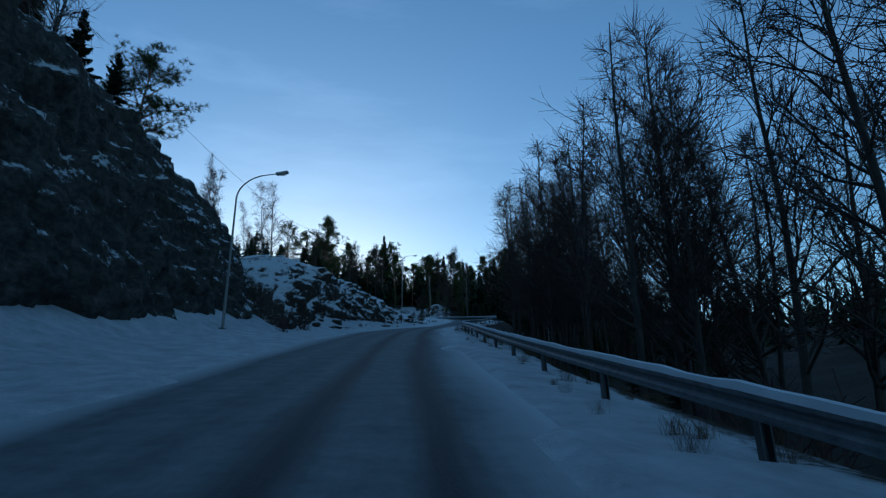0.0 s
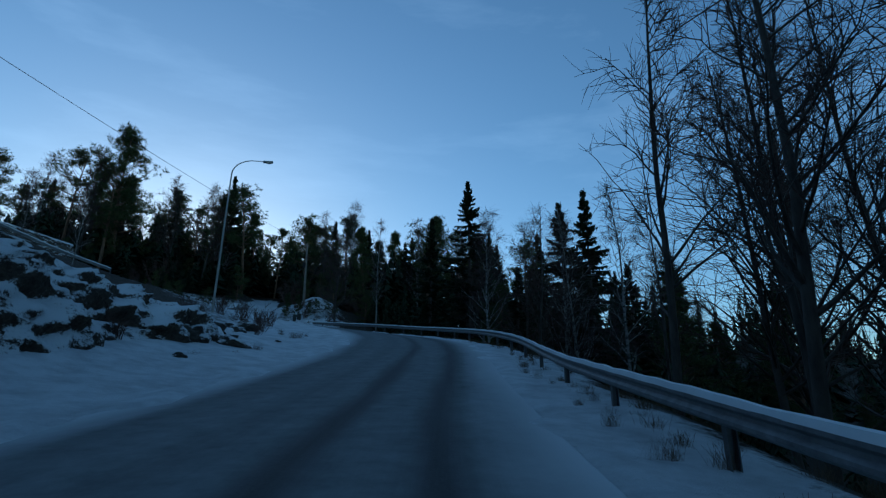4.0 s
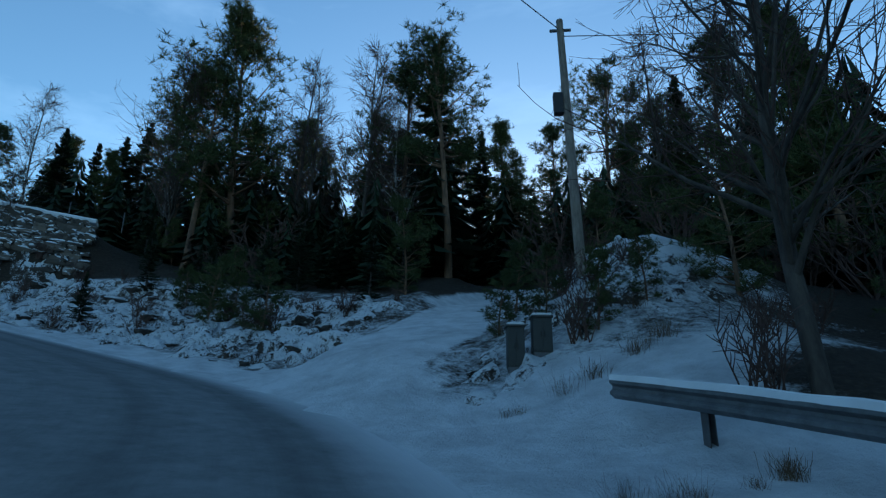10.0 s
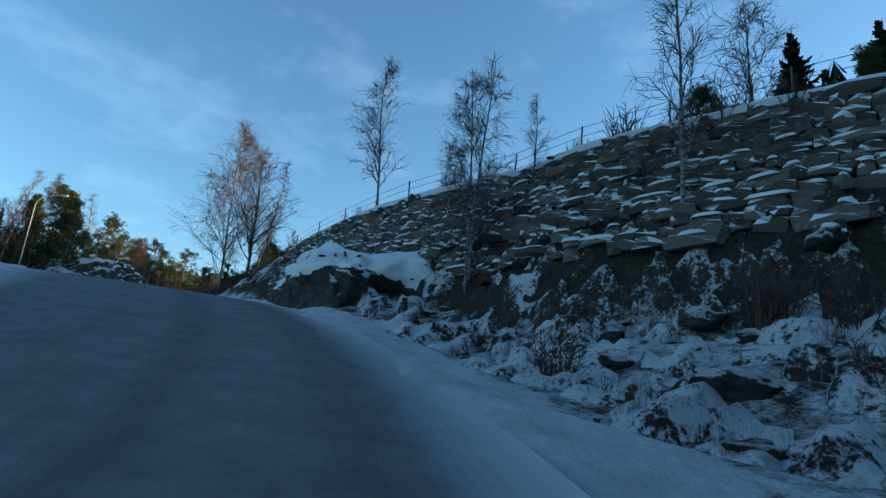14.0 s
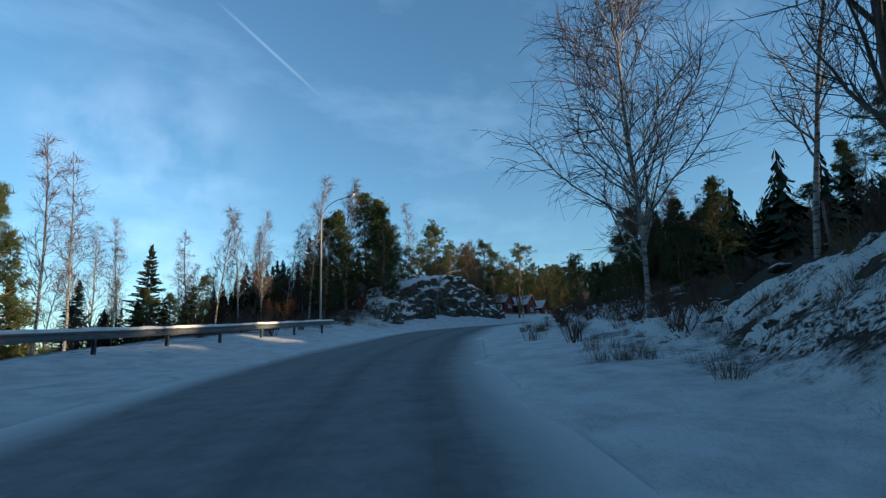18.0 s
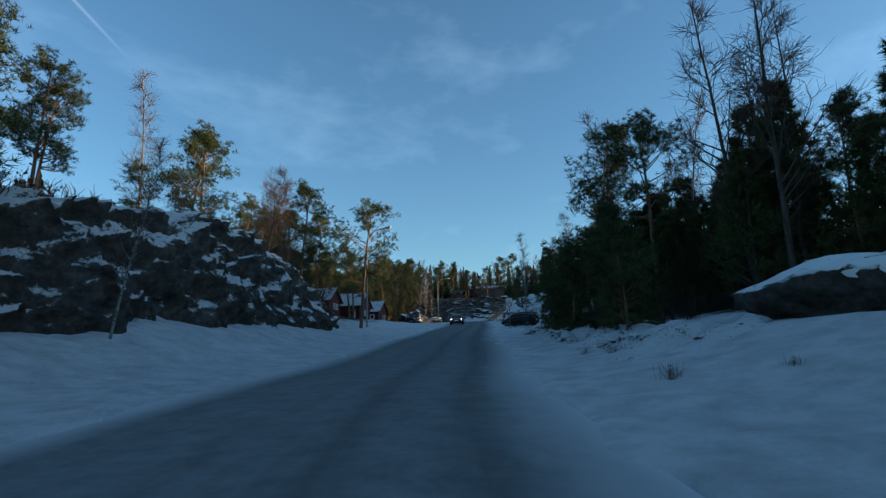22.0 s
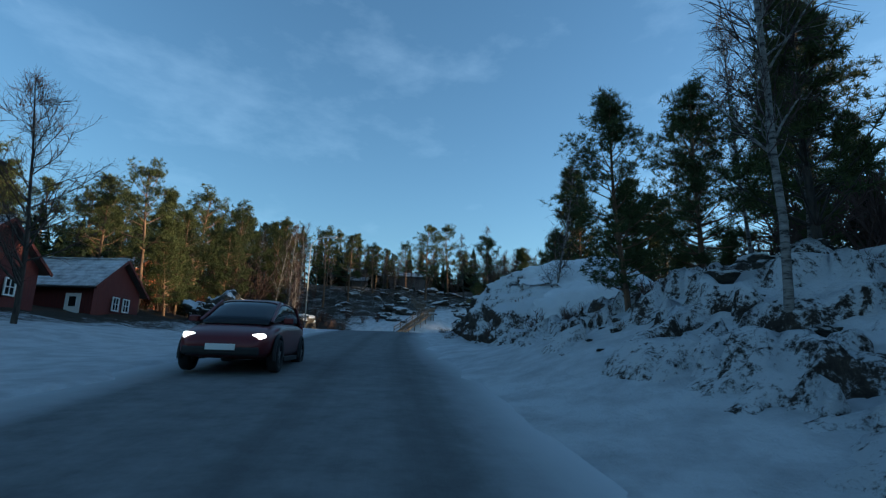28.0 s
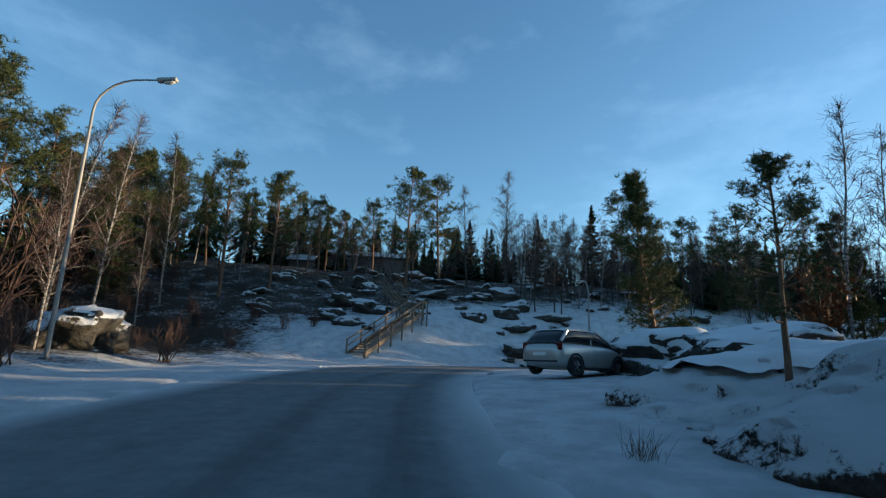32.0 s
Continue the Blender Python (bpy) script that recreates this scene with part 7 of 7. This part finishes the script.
    part("bumper", boxed((0.10, width * .78, 0.16), (L - .03, 0, .40), (0, 0, 0), 0.04), M["black"], ob, "dark front air intake")
    part("bumper", boxed((0.08, width * .80, 0.06), (-L + .02, 0, .44), (0, 0, 0), 0.03), M["black"], ob, "dark rear bumper strip")
    part("number_plate", boxed((0.02, 0.52, 0.11), (L + .02, 0, .47), (0, 0, 0), 0.004), M["signwhite"], ob, "plain white plate")
    part("number_plate", boxed((0.02, 0.52, 0.11), (-L - .01, 0, .66), (0, 0, 0), 0.004), M["signwhite"], ob, "plain white plate")
    return ob


car(-148.2, 88.4, ground_z(-148.2, 88.4) + 0.02, -108, "carblack", "black hatchback with bright window trim parked on snow", 4.0, 1.8, 1.56, trim=True)
CAR2 = int(((LINE[:, :2] - np.array((-160.2, 78.3))) ** 2).sum(1).argmin())
car(-160.2, 78.3, LINE[CAR2, 2] - 0.02, 11, "carred", "dark red hatchback with lit headlamps on the road", 4.2, 1.74, 1.46, lit=True, pitch=2.5)
car(-207.8, 80.6, ground_z(-207.8, 80.6) + 0.05, 132, "carsilver", "silver hatchback parked on the snowy verge", 3.95, 1.74, 1.54)
car(-214.5, 85.5, ground_z(-214.5, 85.5) + 0.05, 110, "carblack", "dark car parked beyond the snow-capped rock", 4.3, 1.76, 1.42)


# ---- wooden stairs on the end hill ----
def flight(parent, a, b, width, steps):
    """A straight flight from a up to b: strings, treads, posts and handrails."""
    a, b = Vector(a), Vector(b)
    run = b - a
    flat = Vector((run.x, run.y, 0)).normalized()
    side = Vector((-flat.y, flat.x, 0)) * (width / 2)
    yaw = math.degrees(math.atan2(flat.y, flat.x))
    slope = math.degrees(math.atan2(run.z, Vector((run.x, run.y, 0)).length))
    mid = (a + b) / 2
    for sgn in (-1, 1):
        c = mid + side * sgn
        part("string", boxed((run.length + 0.3, 0.06, 0.28), (0, 0, 0)), M["plank"], parent).matrix_basis = pose(c.x, c.y, c.z, 0, -slope, yaw)
        for h, t in ((0.95, 0.10), (0.55, 0.07)):
            part("handrail", boxed((run.length + 0.3, 0.05, t), (0, 0, 0), (0, 0, 0), 0.008), M["plank"], parent).matrix_basis = pose(c.x, c.y, c.z + h, 0, -slope, yaw)
        n = max(2, int(run.length / 1.7) + 1)
        for k in range(n):
            p = a.lerp(b, k / (n - 1)) + side * sgn * 1.08
            low = min(ground_z(p.x, p.y) - 0.2, p.z - 0.3)
            part("post", boxed((0.09, 0.09, p.z + 1.0 - low), (0, 0, (p.z + 1.0 + low) / 2 - p.z)), M["plank"], parent).matrix_basis = pose(p.x, p.y, p.z, 0, 0, yaw)
    tread = boxed((0.30, width - 0.08, 0.045), (0, 0, 0), (0, 0, 0), 0.008)
    me = bpy.data.meshes.new("tread")
    tread.to_mesh(me)
    tread.free()
    me.materials.append(M["plank"])
    for k in range(steps):
        p = a.lerp(b, (k + 0.5) / steps)
        put("tread", me, parent, at=pose(p.x, p.y, p.z + 0.06, 0, 0, yaw))


stairs = thing("wooden_stairs", Matrix.Identity(4), "weathered wooden outdoor stairs with handrails climbing the snowy hill", "stairs")
S0 = (-223.0, 70.0, ground_z(-223.0, 70.0) + 0.1)
S1, S2, S3 = (-231.2, 72.8, 52.6), (-232.6, 72.4, 52.6), (-240.0, 69.6, max(55.6, ground_z(-240, 69.6) + 0.2))
flight(stairs, S0, S1, 1.25, 20)
flight(stairs, S2, S3, 1.25, 15)
for k in range(9):
    part("plank", boxed((0.15, 1.9, 0.04), (0, 0, 0), (0, 0, 0), 0.006), M["plank"], stairs).matrix_basis = pose(-231.3 - 0.165 * k, 72.9 - 0.04 * k, 52.66, 0, 0, 164)
for px, py in ((-231.3, 73.8), (-232.7, 73.4), (-231.3, 71.9), (-232.7, 71.5)):
    low = ground_z(px, py) - 0.2
    part("post", boxed((0.1, 0.1, 53.65 - low), (px, py, (53.65 + low) / 2)), M["plank"], stairs)
part("handrail", boxed((1.5, 0.05, 0.1), (0, 0, 0)), M["plank"], stairs).matrix_basis = pose(-232.0, 73.6, 53.6, 0, 0, 164)


# ---- zone sign ----
def lettering(text, size, at, material, parent, name):
    cu = bpy.data.curves.new(name, 'FONT')
    cu.body, cu.size, cu.extrude, cu.align_x, cu.align_y = text, size, 0.002, 'CENTER', 'CENTER'
    tmp = bpy.data.objects.new(name, cu)
    me = bpy.data.meshes.new_from_object(tmp)
    bpy.data.objects.remove(tmp)
    me.materials.clear()
    me.materials.append(material)
    return put(name, me, parent, at=at)


sz = ground_z(-139.7, 88.5)
sign = thing("zone_sign", pose(-139.7, 88.5, sz, 0, 0, 8), "white speed zone sign with a red ring on a grey post", "road sign")
soup = Soup()
soup.tube([Vector((-0.04, 0, -0.3)), Vector((-0.04, 0, 2.95))], [0.032, 0.032], 10)
put("post", soup.mesh("post", M["zinc"], True), sign)
panel = part("panel", boxed((0.02, 0.62, 0.90), (0.01, 0, 2.50), (0, 0, 0), 0.006), M["signwhite"], sign, "white panel with a thin dark border")
face = pose(0.024, 0, 0, 90, 0, 90)
ring = Soup()
for k in range(40):
    a, b = 2 * math.pi * k / 40, 2 * math.pi * (k + 1) / 40
    ring.quad(*[Vector((0.024, r * math.cos(q), 2.37 + r * math.sin(q))) for r, q in ((0.19, a), (0.27, a), (0.27, b), (0.19, b))])
put("ring", ring.mesh("ring", M["signred"]), panel, "red ring")
lettering("30", 0.27, pose(0.026, 0, 2.37, 90, 0, 90), M["black"], panel, "numerals")
lettering("Sone", 0.19, pose(0.026, 0, 2.79, 90, 0, 90), M["black"], panel, "lettering")


# ---- roadside cabinets, marker post, drain ----
def cabinet(x, y, yaw, size, label):
    z = ground_z(x, y)
    c = thing("electric_cabinet", pose(x, y, z, 0, 0, yaw), label, "cabinet")
    w, d, h = size
    part("body", boxed((w, d, h), (0, 0, h / 2), (0, 0, 0), 0.015), M["cabinet"], c)
    part("plinth", boxed((w * .94, d * .94, 0.3), (0, 0, -0.05)), M["post"], c)
    part("lid", boxed((w + .06, d + .06, 0.05), (0, 0, h + .02), (0, 0, 0), 0.015), M["cabinet"], c)
    part("snow_cap", boxed((w, d, 0.06), (0, 0, h + .07), (0, 0, 0), 0.025), M["snow"], c, "cap of snow")
    for s in (-1, 1):
        leaf = part("door", boxed((w * .47, 0.02, h * .86), (s * w * .24, -d / 2 - .008, h * .48), (0, 0, 0), 0.004), M["cabinet"], c)
        part("handle", boxed((0.02, 0.03, 0.12), (s * 0.04, -d / 2 - .03, h * .52), (0, 0, 0), 0.005), M["black"], leaf)
    return c


cabinet(-3.3, 134.3, 25, (0.36, 0.28, 0.85), "dark grey electric cabinet on the snow at the bend")
cabinet(-2.8, 134.6, 25, (0.42, 0.28, 0.75), "low grey electric cabinet beside a darker one")
marker = thing("marker_post", pose(10.4, 104.6, ground_z(10.4, 104.6), 0, 2, 0), "slim dark roadside marker post beside the guard rail", "marker post")
soup = Soup()
soup.tube([Vector((0, 0, -0.3)), Vector((0, 0, 1.35))], [0.035, 0.03], 8)
put("pole", soup.mesh("pole", M["black"], True), marker)
part("reflector", boxed((0.05, 0.075, 0.12), (0, 0, 1.18), (0, 0, 0), 0.01), M["signwhite"], marker, "pale reflector band")
